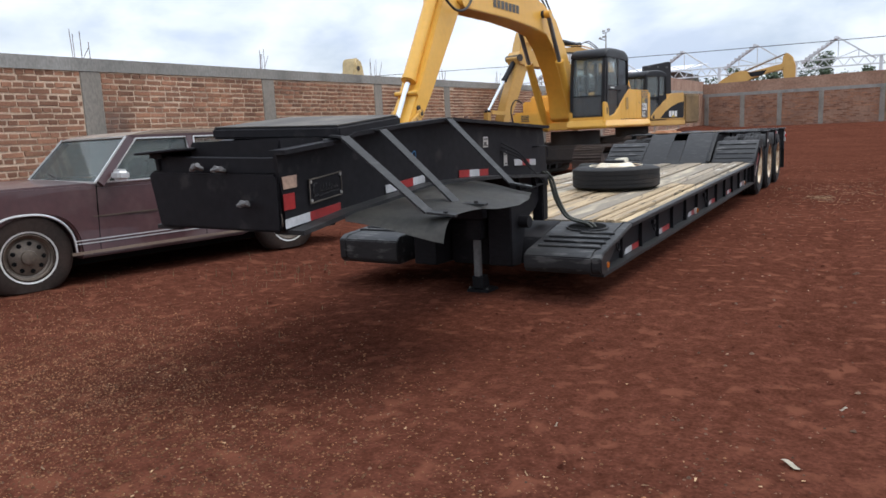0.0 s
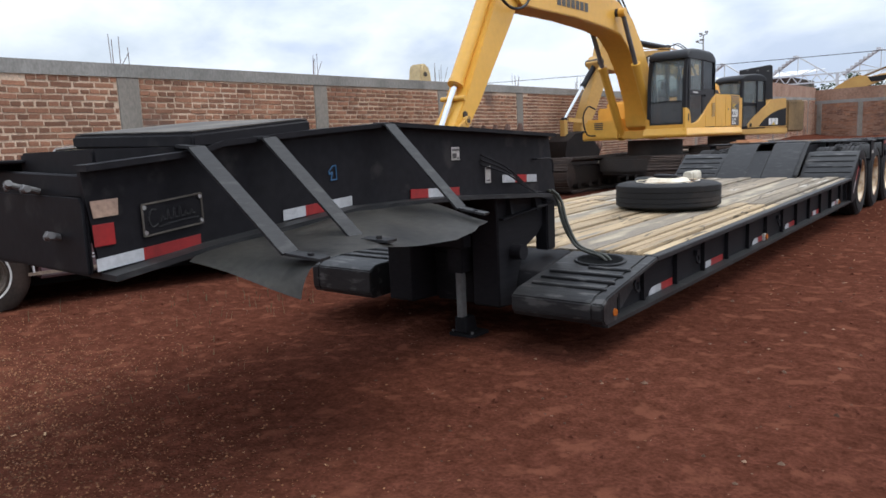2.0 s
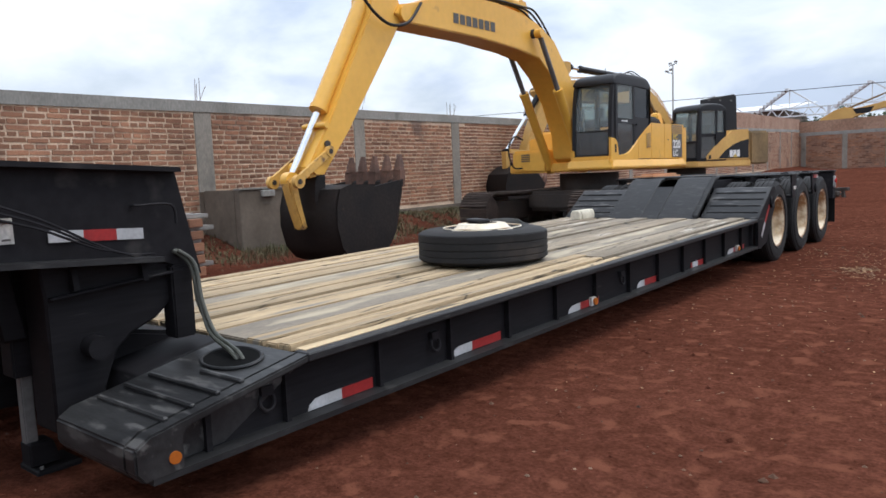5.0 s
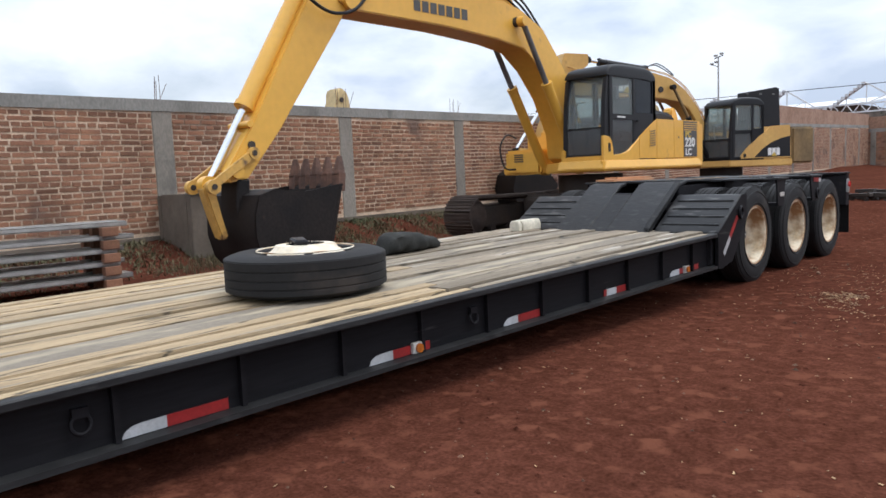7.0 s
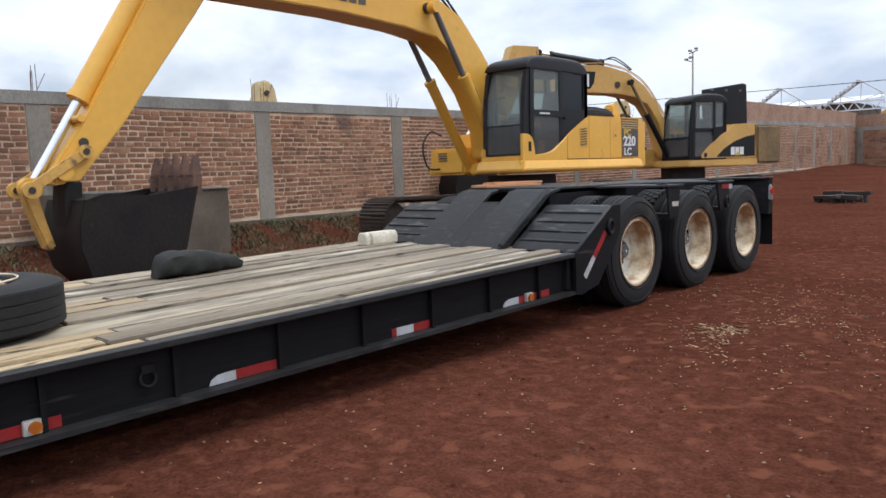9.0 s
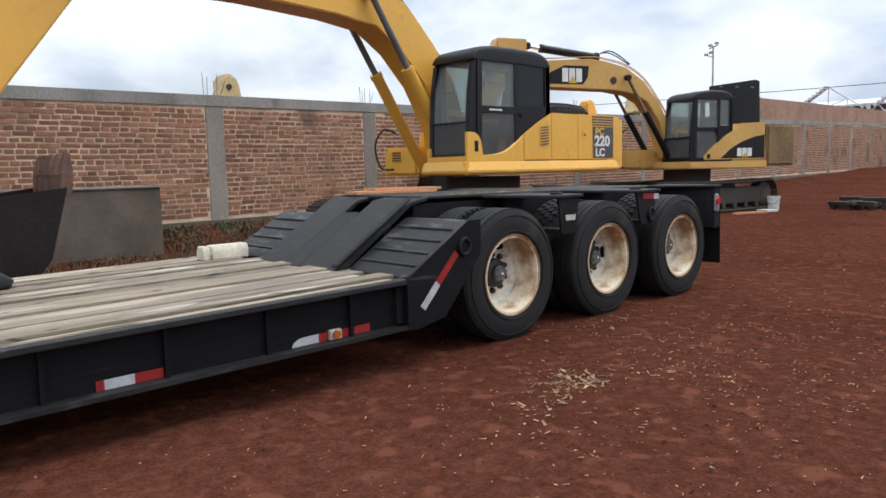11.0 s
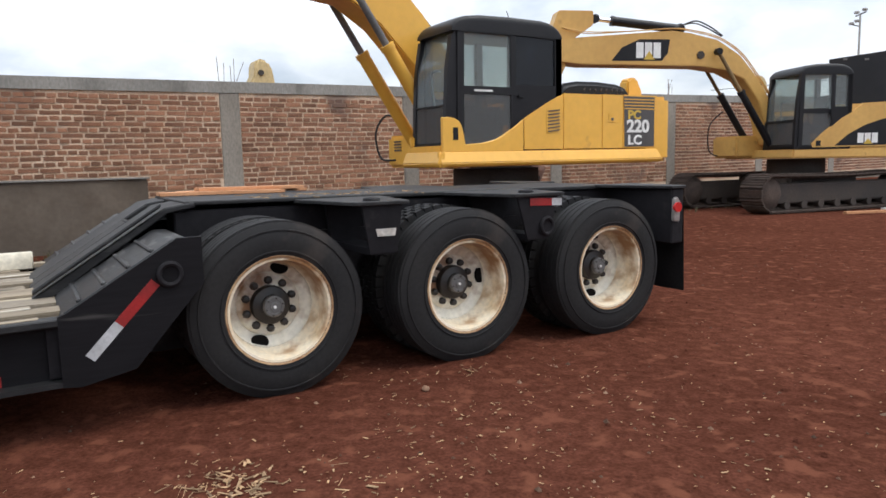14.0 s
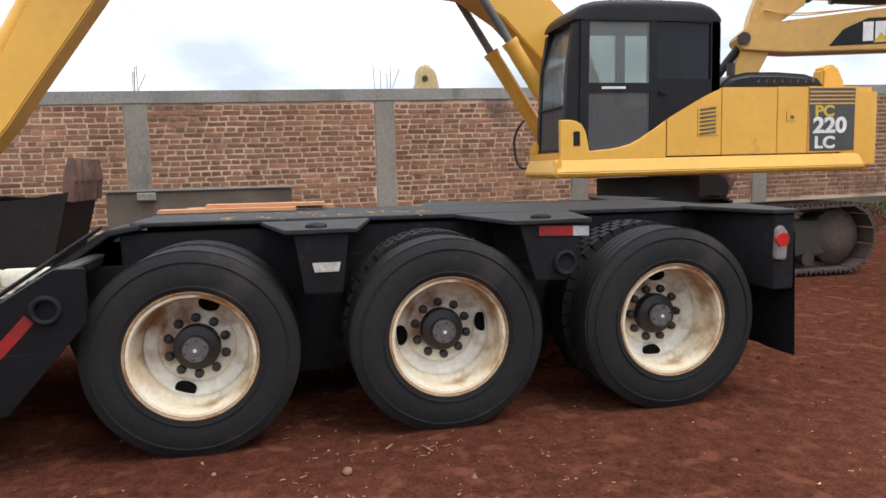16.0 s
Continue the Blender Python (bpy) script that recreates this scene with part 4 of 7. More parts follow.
# the notch's inner shade is a near-black box
part("notch_pocket", cube((-2.37, 14.58, 0.80), (-2.15, 14.85, 0.955)), SHADEBLACK, trailer)
part("ramp_edge", bevel(slab(BM(), [(14.03, 0.615), (14.72, 1.062), (14.72, 1.085), (14.03, 0.64)], -1.72, -1.655), 0.006, 1), SCUFFED, trailer)

# rear frame
bm = BM()
for x0, x1 in ((-1.98, -1.72), (-2.74, -2.48)):
    box(bm, (x0, 14.8, 0.72), (x1, 18.40, 1.03))
part("rear_beam", bevel(bm, 0.01, 1), BLACK, trailer, "heavy black rear frame beam")
part("rear_deck", bevel(slab(BM(), [(14.86, 1.062), (14.86, 1.088), (18.42, 1.062), (18.42, 1.03)], -2.76, -1.70), 0.006, 1), SCUFFED, trailer, "dusty black rear deck plate")
for y0, y1, yb in ((15.66, 16.04, 0.06), (16.78, 17.24, 0.06), (18.26, 18.455, 0.0)):
    for s, xo, xi in ((-1, NEAR - 0.005, -1.72), (1, FAR + 0.005, -2.74)):
        bm = prism(BM(), "z", [(xi, y0 - 0.12), (xi, y1 + 0.12), (xo, y1 - 0.02), (xo, y0 + 0.02)], 1.045, 1.068)
        wing = part("outrigger", bevel(bm, 0.004, 1), SCUFFED, trailer, "scuffed outrigger plate between the wheels")
        if y0 < 18:
            ym = (y0 + y1) / 2
            bm = prism(BM(), "x", [(y0 + 0.06, 1.045), (y1 - 0.06, 1.045), (ym + 0.09, 0.76), (ym - 0.09, 0.76)], *sorted((xo + s * 0.02, xo + s * 0.04)))
            prism(bm, "x", [(y0 + 0.06, 1.045), (y1 - 0.06, 1.045), (ym + 0.09, 0.74), (ym - 0.09, 0.74)], *sorted((xo + s * 0.60, xo + s * 0.64)))
            box(bm, (min(xo + s * 0.03, xi), ym - 0.08, 0.75), (max(xo + s * 0.03, xi), ym + 0.08, 0.79))
            part("wing_web", bm, BLACK, wing)
            if s < 0:
                lathe(bm := BM(), [(0.040 + 0.014 * math.cos(a), 0.014 * math.sin(a)) for a in np.linspace(0, 2 * math.pi, 9)[:-1]], (xo - 0.13, ym - 0.02, 1.072), (0, 0, 1), 18, close=True)
                part("lashing_ring", bm, BLACK, wing)
quad_strip("white_tape", PLATE, NEAR - 0.024, [(15.80, 0.905), (15.935, 0.905), (15.925, 0.860), (15.81, 0.860)], "grey-white reflective tape")
tape(NEAR - 0.024, 16.94, 0.985, 17.21, 0.975, 0.05, ((RED, 0.68), (WHITE, 0.32)))
part("tie_ring", lathe(BM(), [(0.055 + 0.014 * math.cos(a), 0.014 * math.sin(a)) for a in np.linspace(0, 2 * math.pi, 9)[:-1]], (NEAR - 0.02, 17.08, 0.84), (1, 0.15, 0), 20, close=True), BLACK, trailer)
part("tail_beam", bevel(slab(BM(), [(18.30, 0.62), (18.30, 1.045), (18.43, 1.045), (18.43, 0.62)], FAR + 0.02, NEAR - 0.02), 0.01, 1), BLACK, trailer)
bm = prism(BM(), "x", [(18.285, 0.80), (18.36, 0.79), (18.37, 0.94), (18.33, 0.985), (18.29, 0.97)], NEAR - 0.02, NEAR + 0.008)
holder = part("tail_lamp", bevel(bm, 0.008, 2), SILVER, trailer, "silver tail lamp housing")
part("lens", disc(BM(), (NEAR + 0.010, 18.325, 0.905), 0.038, (1, 0, 0), 0.012), LENSRED, holder, "round red lens")
for x0, x1 in ((-1.68, NEAR - 0.02), (FAR + 0.02, -2.80)):
    bm = BM()
    vs = [[bm.verts.new((x0 + (x1 - x0) * i / 6, 18.42 + 0.012 * math.sin(2.5 * i) + 0.02 * (1 - j / 4), 0.24 + 0.70 * j / 4)) for i in range(7)] for j in range(5)]
    fs = [bm.faces.new((vs[j][i], vs[j][i + 1], vs[j + 1][i + 1], vs[j + 1][i])) for j in range(4) for i in range(6)]
    bmesh.ops.solidify(bm, geom=fs, thickness=0.012)
    part("mud_flap", bm, RUBBER, trailer, "black rubber mud flap")
for y in HUB_Y:
    part("axle", rod(BM(), (-1.4, y, HUB_Z), (-3.1, y, HUB_Z), 0.065, seg=14), BLACK, trailer)
    # added plates along each axle that keep the underside dark
    for x in (-1.93, -2.55):
        hang = prism(BM(), "x", [(y - 0.58, 0.80), (y - 0.46, 0.42), (y - 0.16, 0.36), (y + 0.16, 0.36), (y + 0.46, 0.42), (y + 0.58, 0.80)], x, x + 0.02)
        part("spring_hanger", hang, BLACK, trailer, "black plate added across the axle to keep the underside dark")
    part("leaf_spring", cube((-1.95, y - 0.45, 0.60), (-1.80, y + 0.45, 0.66), 0.01), DARKMETAL, trailer)


# added black plates hide the lit ground between the wheels
for y in (14.72, 15.847, 17.097, 18.17):
    for x in (-1.72, -2.76):
        hang = prism(BM(), "x", [(y - 0.24, 0.86), (y + 0.24, 0.86), (y + 0.21, 0.46), (y + 0.12, 0.20), (y - 0.12, 0.20), (y - 0.21, 0.46)], x, x + 0.025)
        part("equaliser_hanger", hang, BLACK, trailer, "black plate added to close the lit gap between the axles")


def wheel(y, s, nuts, hole, lugs):
    """A pair of tyres with the outer dished wheel. s: the side along x; nuts, hole: how far nut ring and hand holes are rolled; lugs: the inner tyre has a block tread."""
    xo = -2.23 + s * 1.175
    e = new("wheel")
    e.parent = trailer
    e.location = (0, y - 11.3, HUB_Z)
    e.empty_display_size = 0.1
    ORG[e] = Vector((-2.23, y, HUB_Z))
    part("tyre", tyre_mesh(BM(), (xo - s * 0.135, y, HUB_Z), 0.265, TYRE_R), RUBBER, e, "dusty black outer tyre")
    part("tyre", tyre_mesh(BM(), (xo - s * 0.455, y, HUB_Z), 0.265, TYRE_R), RUBBER, e)
    part("tread_pattern", tread_blocks((xo - s * 0.455, y, HUB_Z), 0.265, TYRE_R, lugs), RUBBER, e)["kind"] = "stuff"
    # moulded rings on the sidewall
    for r in (0.335, 0.452):
        ring = lathe(BM(), [(r - 0.005, -0.004), (r - 0.003, 0.0035), (r + 0.003, 0.0035), (r + 0.005, -0.004)], (xo - s * (0.0005 if r < 0.4 else 0.0065), y, HUB_Z), (s, 0, 0), 56, close=True)
        part("sidewall_ring", ring, RUBBER, e)
    xr = xo - s * 0.035
    rim = part("rim", rim_mesh(BM(), xr, y, HUB_Z, s), RIM, e, "cream painted dished rim with rust stains", 40)
    part("rim_barrel", barrel_mesh(BM(), xr, y, HUB_Z, s), BARREL, rim, "cream rim barrel streaked with orange rust", 40)
    lip = lathe(BM(), [(0.296, 0.004), (0.314, 0.002), (0.315, 0.022), (0.309, 0.028), (0.299, 0.024)], (xr, y, HUB_Z), (s, 0, 0), 48, close=True)
    part("rim_lip", lip, RIMRUST, rim, "rusty edge of the rim")
    bm = lathe(BM(), [(0.114, -0.222), (0.114, -0.168), (0.108, -0.156), (0.094, -0.150), (0.072, -0.146), (0.066, -0.142), (0.066, -0.125)], (xr, y, HUB_Z), (s, 0, 0), 28)
    hub = part("hub", bm, HUB, e, "greasy dark hub")
    part("hub_cap", lathe(BM(), [(0.062, -0.142), (0.062, -0.106), (0.055, -0.098), (0.042, -0.097), (0.040, -0.100), (0.026, -0.100), (0.024, -0.092), (0.010, -0.092)], (xr, y, HUB_Z), (s, 0, 0), 24), GREYSTEEL, hub, "dull metal hub cap")
    for k in range(6):
        a = 0.3 + math.pi * k / 3
        part("cap_bolt", disc(BM(), (xr - s * 0.096, y + 0.050 * math.cos(a), HUB_Z + 0.050 * math.sin(a)), 0.0055, (1, 0, 0), 0.004, 8), HUB, hub)
    part("hub_plug", disc(BM(), (xr - s * 0.090, y, HUB_Z), 0.009, (1, 0, 0), 0.004, 10), LETTER, hub)
    for k in range(10):
        a = nuts + 2 * math.pi * k / 10
        part("wheel_nut", lathe(BM(), [(0.0245, -0.212), (0.0245, -0.196), (0.020, -0.180), (0.012, -0.176)], (xr, y + 0.143 * math.cos(a), HUB_Z + 0.143 * math.sin(a)), (s, 0, 0), 8), HUB, rim)
    # hand holes: near-black discs on the rim in place of shaded openings
    for k in range(2):
        a = hole + math.pi * k
        bm = lathe(BM(), [(0.036, -0.010), (0.036, 0.010)], (0, 0, 0), (s, 0, 0), 20)
        for v in bm.verts:
            v.co.z *= 1.45
        m = Matrix.Translation((xr - s * 0.196, y + 0.222 * math.cos(a), HUB_Z + 0.222 * math.sin(a))) @ Matrix.Rotation(a, 4, "X") @ Matrix.Rotation(s * 0.30, 4, "Z")
        bmesh.ops.transform(bm, matrix=m, verts=bm.verts)
        part("hand_hole", bm, SHADEBLACK, rim)


for k, (y, nuts, hole) in enumerate(zip(HUB_Y, (1.571, 1.66, 1.885), (4.40, 0.10, 4.66))):
    wheel(y, 1, nuts, hole, k > 0)
    wheel(y, -1, nuts + 0.5, hole + 1.9, True)

# ---- excavators ----
def panel(bm, pts, x, t):
    return prism(bm, "x", pts, x, x + t)


def tracks(ex, y0, y1, xc, w, h, rollers=7):
    """One crawler: chain of shoes round a frame with idler, sprocket and rollers. Own coordinates of the machine."""
    r = h / 2
    frame_ = part("track_frame", bevel(prism(BM(), "x", [(y0 + r, 0.20), (y1 - r, 0.20), (y1 - r * 1.2, h - 0.22), (y0 + r * 1.2, h - 0.22)], xc - w * 0.28, xc + w * 0.30), 0.03, 2), DARKMETAL, ex,
                  "grimy track frame")
    for y, nm in ((y0 + r, "idler"), (y1 - r, "sprocket")):
        part(nm, lathe(BM(), [(0.10, -w * 0.34), (r * 0.55, -w * 0.32), (r * 0.78, -w * 0.22), (r * 0.78, w * 0.22), (r * 0.55, w * 0.32), (0.12, w * 0.36), (0.10, w * 0.36)], (xc, y, r), (1, 0, 0), 22), TRACKRUST, frame_)
    for k in range(rollers):
        y = y0 + r * 2 + (y1 - y0 - r * 4) * k / (rollers - 1)
        part("roller", rod(BM(), (xc - w * 0.33, y, 0.17), (xc + w * 0.33, y, 0.17), 0.085, seg=12), DARKMETAL, frame_)
    length = 2 * (y1 - y0 - 2 * r) + 2 * math.pi * (r - 0.04)
    n = int(length / 0.20)
    shoe = BM()
    box(shoe, (-w / 2, -0.092, -0.016), (w / 2, 0.092, 0.012))
    for yy in (-0.07, 0.0, 0.07):
        box(shoe, (-w / 2, yy - 0.010, 0.012), (w / 2, yy + 0.010, 0.040))
    box(shoe, (-0.09, -0.10, -0.07), (-0.04, 0.10, -0.016))
    box(shoe, (0.04, -0.10, -0.07), (0.09, 0.10, -0.016))
    me = finish(shoe, "track_shoe")
    me.materials.append(TRACKRUST)
    rr, straight = r - 0.04, y1 - y0 - 2 * r
    for k in range(n):
        s = length * k / n
        if s < straight:
            p, a = (y0 + r + s, h - 0.04), 0
        elif s < straight + math.pi * rr:
            t = (s - straight) / rr
            p, a = (y1 - r + rr * math.sin(t), r + rr * math.cos(t)), -t
        elif s < 2 * straight + math.pi * rr:
            p, a = (y1 - r - (s - straight - math.pi * rr), 0.04), math.pi
        else:
            t = (s - 2 * straight - math.pi * rr) / rr
            p, a = (y0 + r - rr * math.sin(t), r - rr * math.cos(t)), math.pi - t
        ob = new("track_shoe", me)
        ob.parent = ex
        sag = -0.03 * math.sin(math.pi * s / straight) if s < straight else 0
        ob.matrix_basis = pose(xc, p[0], p[1] + sag, math.degrees(a), 0, 0)


def cylinder(ex, x, p, q, r, rod_r, share, mat_=None, rod_mat=None, name="hydraulic_cylinder"):
    """A hydraulic cylinder from p to q, given as (y, z): barrel for a share of its length, then the bright rod."""
    P, Q = Vector((x, *p)), Vector((x, *q))
    m = P.lerp(Q, share)
    d = (Q - P).normalized()
    bm = rod(BM(), P, m, r, seg=18)
    rod(bm, m - d * 0.05, m + d * 0.02, r * 1.12, seg=18)
    rod(bm, P - Vector((0.07, 0, 0)), P + Vector((0.07, 0, 0)), r * 1.15, seg=14)
    c = part(name, bm, mat_ or YELLOW, ex)
    part("piston_rod", rod(BM(), m, Q, rod_r, seg=14), rod_mat or CHROME, c, "bright chrome piston rod" if rod_mat is None else "")
    part("rod_eye", rod(BM(), Q - Vector((0.07, 0, 0)), Q + Vector((0.07, 0, 0)), r * 0.95, seg=14), mat_ or YELLOW, c)


def loft_arm(bm, pts, x0, x1, r=0.02):
    return bevel(prism(bm, "x", pts, x0, x1), r, 2, 40)


def roof_shell(bm, xi, xo, y0, y1, z1, drop=0.30):
    """A cab roof as one moulded shell, rounded at the front, the back and both shoulders."""
    base = z1 - drop
    line = [(y0 + 0.115, -0.215), (y0 + 0.13, -0.17), (y0 + 0.165, -0.12), (y0 + 0.23, -0.07), (y0 + 0.36, -0.033), (y0 + 0.56, -0.010), ((y0 + y1) / 2 + 0.1, 0.0),
            (y1 - 0.34, -0.008), (y1 - 0.21, -0.028), (y1 - 0.12, -0.062), (y1 - 0.055, -0.11), (y1 - 0.012, -0.17), (y1 + 0.004, -0.225)]
    side_in = [(0.0, 0.0), (0.0, 0.60), (0.004, 0.76), (0.016, 0.88), (0.040, 0.955), (0.08, 0.985), (0.20, 1.0)]
    rows = []
    for y, dz in line:
        half = [(d, base + (z1 + dz - base) * f) for d, f in side_in]
        rows.append([bm.verts.new((xi + d, y, z)) for d, z in half] + [bm.verts.new((xo - d, y, z)) for d, z in reversed(half)])
    for a, b in zip(rows, rows[1:]):
        n = len(a)
        for i in range(n):
            bm.faces.new((a[i], a[(i + 1) % n], b[(i + 1) % n], b[i]))
    bm.faces.new(rows[0])
    bm.faces.new(rows[-1][::-1])
    return bm


def cab(ex, side, y0, y1, z0, z1, wide, fb, fc, mat_frame, quarter=True, split=True):
    """An operator's cab with a rounded roof, glazed on all sides; side: x of its outer face; fb, fc: where the door begins and ends along it."""
    xi = side - wide
    L, H = y1 - y0, z1 - z0
    prof = [(y0, z0), (y0 + 0.01, z0 + H * 0.25), (y0 + 0.05, z0 + H * 0.62), (y0 + 0.12, z0 + H * 0.86), (y0 + 0.24, z0 + H * 0.955), (y0 + 0.44, z1 - 0.02), (y0 + L * 0.6, z1),
            (y1 - 0.16, z1 - 0.01), (y1 - 0.03, z1 - 0.10), (y1, z1 - 0.30), (y1, z0)]
    body = thing_part(ex, "cab")
    # sills, roof, pillars
    part("cab_floor", cube((xi, y0, z0 - 0.02), (side, y1, z0 + 0.06), 0.01), CABBLACK, body)
    part("cab_roof", roof_shell(BM(), xi - 0.004, side + 0.006, y0, y1, z1 + 0.05, 0.24), mat_frame, body, "rounded black cab roof", 50)
    bm = BM()
    for x in (side - 0.045, xi + 0.045):
        for a, b in zip(prof[:3], prof[1:4]):
            bar(bm, (x, a[0] + 0.03, a[1]), (x, b[0] + 0.03, b[1]), 0.08, 0.055)
        bar(bm, (x, y1 - 0.05, z0), (x, y1 - 0.055, z1 - 0.15), 0.09, 0.10, up=(0, 1, 0))
        yb = y0 + L * fb
        bar(bm, (x, yb, z0), (x, yb + 0.03, z1 - 0.13), 0.085, 0.10, up=(0, 1, 0))
        yc = y0 + L * fc
        bar(bm, (x, yc, z0), (x, yc, z1 - 0.13), 0.085, 0.09, up=(0, 1, 0))
    bar(bm, (xi, y0 + 0.03, z0 + 0.05), (side, y0 + 0.03, z0 + 0.05), 0.06, 0.10)
    bar(bm, (xi, y0 + 0.03, z0 + H * 0.34), (side, y0 + 0.03, z0 + H * 0.34), 0.03, 0.05 if split else 0.018)
    bar(bm, (xi, y1 - 0.05, z0 + 0.4), (side, y1 - 0.05, z0 + 0.4), 0.08, 0.8)
    part("cab_frame", bm, mat_frame, body)
    # outer door skin with two window openings and a rear quarter
    yb, yc = y0 + L * fb, y0 + L * fc
    zs = z0 + H * 0.45
    bm = BM()
    panel(bm, [(yb, zs - 0.04), (yc, zs - 0.04), (yc, zs + 0.06), (yb, zs + 0.06)], side - 0.03, 0.03)
    panel(bm, [(yb, z0), (yc, z0), (yc, z0 + 0.08), (yb, z0 + 0.08)], side - 0.03, 0.03)
    panel(bm, [(yb, z1 - 0.20), (yc, z1 - 0.20), (yc, z1 - 0.14), (yb, z1 - 0.14)], side - 0.03, 0.03)
    panel(bm, [(yc, z0), (y1, z0), (y1, z1 - 0.24), (y1 - 0.015, z1 - 0.16), (yc, z1 - 0.14), (yc, z1 - 0.18), (y1 - 0.12, z1 - 0.21), (y1 - 0.12, zs + 0.10), (yc, zs + 0.10)], side - 0.03, 0.03)
    part("cab_door", bm, mat_frame, body, "black cab door")

    def pane(pts, x, nm="window_pane"):
        g = part(nm, prism(BM(), "x", pts, x - 0.004, x + 0.004), LOWGLASS if max(p[1] for p in pts) < zs else GLASS, body, "dusty tinted cab glass, paled for sky reflection")
        g.visible_shadow = False
    for x in (side - 0.02, xi + 0.02):
        pane([(yb, zs + 0.06), (yc, zs + 0.06), (yc, z1 - 0.195), (yb, z1 - 0.195)], x)
        pane([(yb, z0 + 0.08), (yc, z0 + 0.08), (yc, zs - 0.04), (yb, zs - 0.04)], x)
        if quarter:
            pane([(yc, zs + 0.1), (y1 - 0.10, zs + 0.1), (y1 - 0.10, z1 - 0.20), (yc, z1 - 0.18)], x)
        elif x < side - 0.1:
            pane([(yc, zs + 0.1), (y1 - 0.10, zs + 0.1), (y1 - 0.10, z1 - 0.20), (yc, z1 - 0.18)], x)
        else:
            part("quarter_panel", prism(BM(), "x", [(yc, zs + 0.08), (y1 - 0.06, zs + 0.08), (y1 - 0.06, z1 - 0.19), (yc, z1 - 0.15)], x - 0.012, x), QUARTER if x == side - 0.02 else mat_frame, body, "dark tinted quarter window")
        part("front_pillar", prism(BM(), "x", [(y0 + 0.03, z0 + 0.02), (yb, z0 + 0.02), (yb, z1 - 0.14), (y0 + 0.18, z1 - 0.14), (y0 + 0.15, z0 + H * 0.86), (y0 + 0.07, z0 + H * 0.62)], x - 0.02, x), mat_frame, body)
    for a, b, gm in (((y0, z0), (y0 + 0.02, z0 + H * 0.34), LOWGLASS), ((y0 + 0.02, z0 + H * 0.34), prof[2], GLASS), (prof[2], prof[4], GLASS)):
        bm = bar(BM(), ((side + xi) / 2, a[0] + 0.02, a[1]), ((side + xi) / 2, b[0] + 0.02, b[1]), wide - 0.10, 0.008, up=(0, 1, 0))
        part("windscreen", bm, gm, body, "dusty front cab glass, paled for sky reflection").visible_shadow = False
    # seat, console and levers inside
    xm = (side + xi) / 2
    part("seat", bevel(box(BM(), (xm - 0.25, y0 + L * 0.48, z0 + 0.35), (xm + 0.25, y0 + L * 0.72, z0 + 0.52)), 0.05, 2), CABGREY, body)
    part("backrest", bevel(prism(BM(), "x", [(y0 + L * 0.70, z0 + 0.45), (y0 + L * 0.78, z0 + 0.45), (y0 + L * 0.84, z0 + 1.18), (y0 + L * 0.77, z0 + 1.20)], xm - 0.24, xm + 0.24), 0.05, 2), CABGREY, body)
    part("console", cube((xm - 0.42, y0 + L * 0.36, z0 + 0.05), (xm - 0.28, y0 + L * 0.75, z0 + 0.62), 0.03), CABGREY, body)
    part("lever", rod(BM(), (xm + 0.28, y0 + L * 0.42, z0 + 0.3), (xm + 0.28, y0 + L * 0.36, z0 + 0.85), 0.015, seg=8), CABBLACK, body)
    part("grab_rail", sweep(BM(), [(xm - 0.3, y0 + 0.3, z0 + 0.5), (xm - 0.3, y0 + 0.25, z0 + 1.0), (xm - 0.1, y0 + 0.25, z0 + 1.05)], 0.014, 6), SILVER, body)
    return body


def thing_part(parent, name):
    """An Empty that holds the pieces of one large part."""
    e = new(name)
    e.parent = parent
    e.empty_display_size = 0.1
    ORG[e] = ORG.get(parent, Vector())
    return e


def bucket(ex, x0, x1, back, floor_, lip, teeth, mat_=BUCKET):
    """A bucket from its side outline: back, floor and lip as (y, z) points; teeth beyond the lip."""
    outline = back + floor_ + lip
    b = thing_part(ex, "bucket")
    for x in (x0, x1 - 0.03):
        part("bucket_side", prism(BM(), "x", outline, x, x + 0.03), mat_, b, "grimy bucket side plate")
    bm = BM()
    shell = back + floor_ + lip[:1]
    mid = (sum(p[0] for p in shell) / len(shell), sum(p[1] for p in shell) / len(shell) + 0.2)
    rows_s = [[bm.verts.new((x, *p)), bm.verts.new((x, p[0] + (mid[0] - p[0]) * 0.06, p[1] + (mid[1] - p[1]) * 0.06))] for p in shell for x in (x0 - 0.004, x1 + 0.004)]
    quads = [(f[0], f[1], g[1], g[0]) for f, g in zip(rows_s[::2], rows_s[1::2])]
    for f, g in zip(quads, quads[1:]):
        for i in range(4):
            bm.faces.new((f[i], f[(i + 1) % 4], g[(i + 1) % 4], g[i]))
    bm.faces.new(quads[0])
    bm.faces.new(quads[-1])
    part("bucket_shell", bm, mat_, b, "dark worn bucket shell")
    tip = Vector((0, teeth[0][0], teeth[0][1]))
    end = Vector((0, teeth[1][0], teeth[1][1]))
    n = 5
    for k in range(n):
        x = x0 + 0.09 + (x1 - x0 - 0.18) * k / (n - 1)
        bm = BM()
        d = (end - tip).normalized()
        bar(bm, tip + Vector((x, 0, 0)) - d * 0.10, tip + Vector((x, 0, 0)) + d * 0.14, 0.15, 0.11, up=(0, 1, 0))
        lathe(bm, [(0.080, 0.12), (0.072, 0.20), (0.034, (end - tip).length)], tip + Vector((x, 0, 0)), d, 8)
        part("tooth", bm, RUSTED, b, "rusty bucket tooth")
    return b


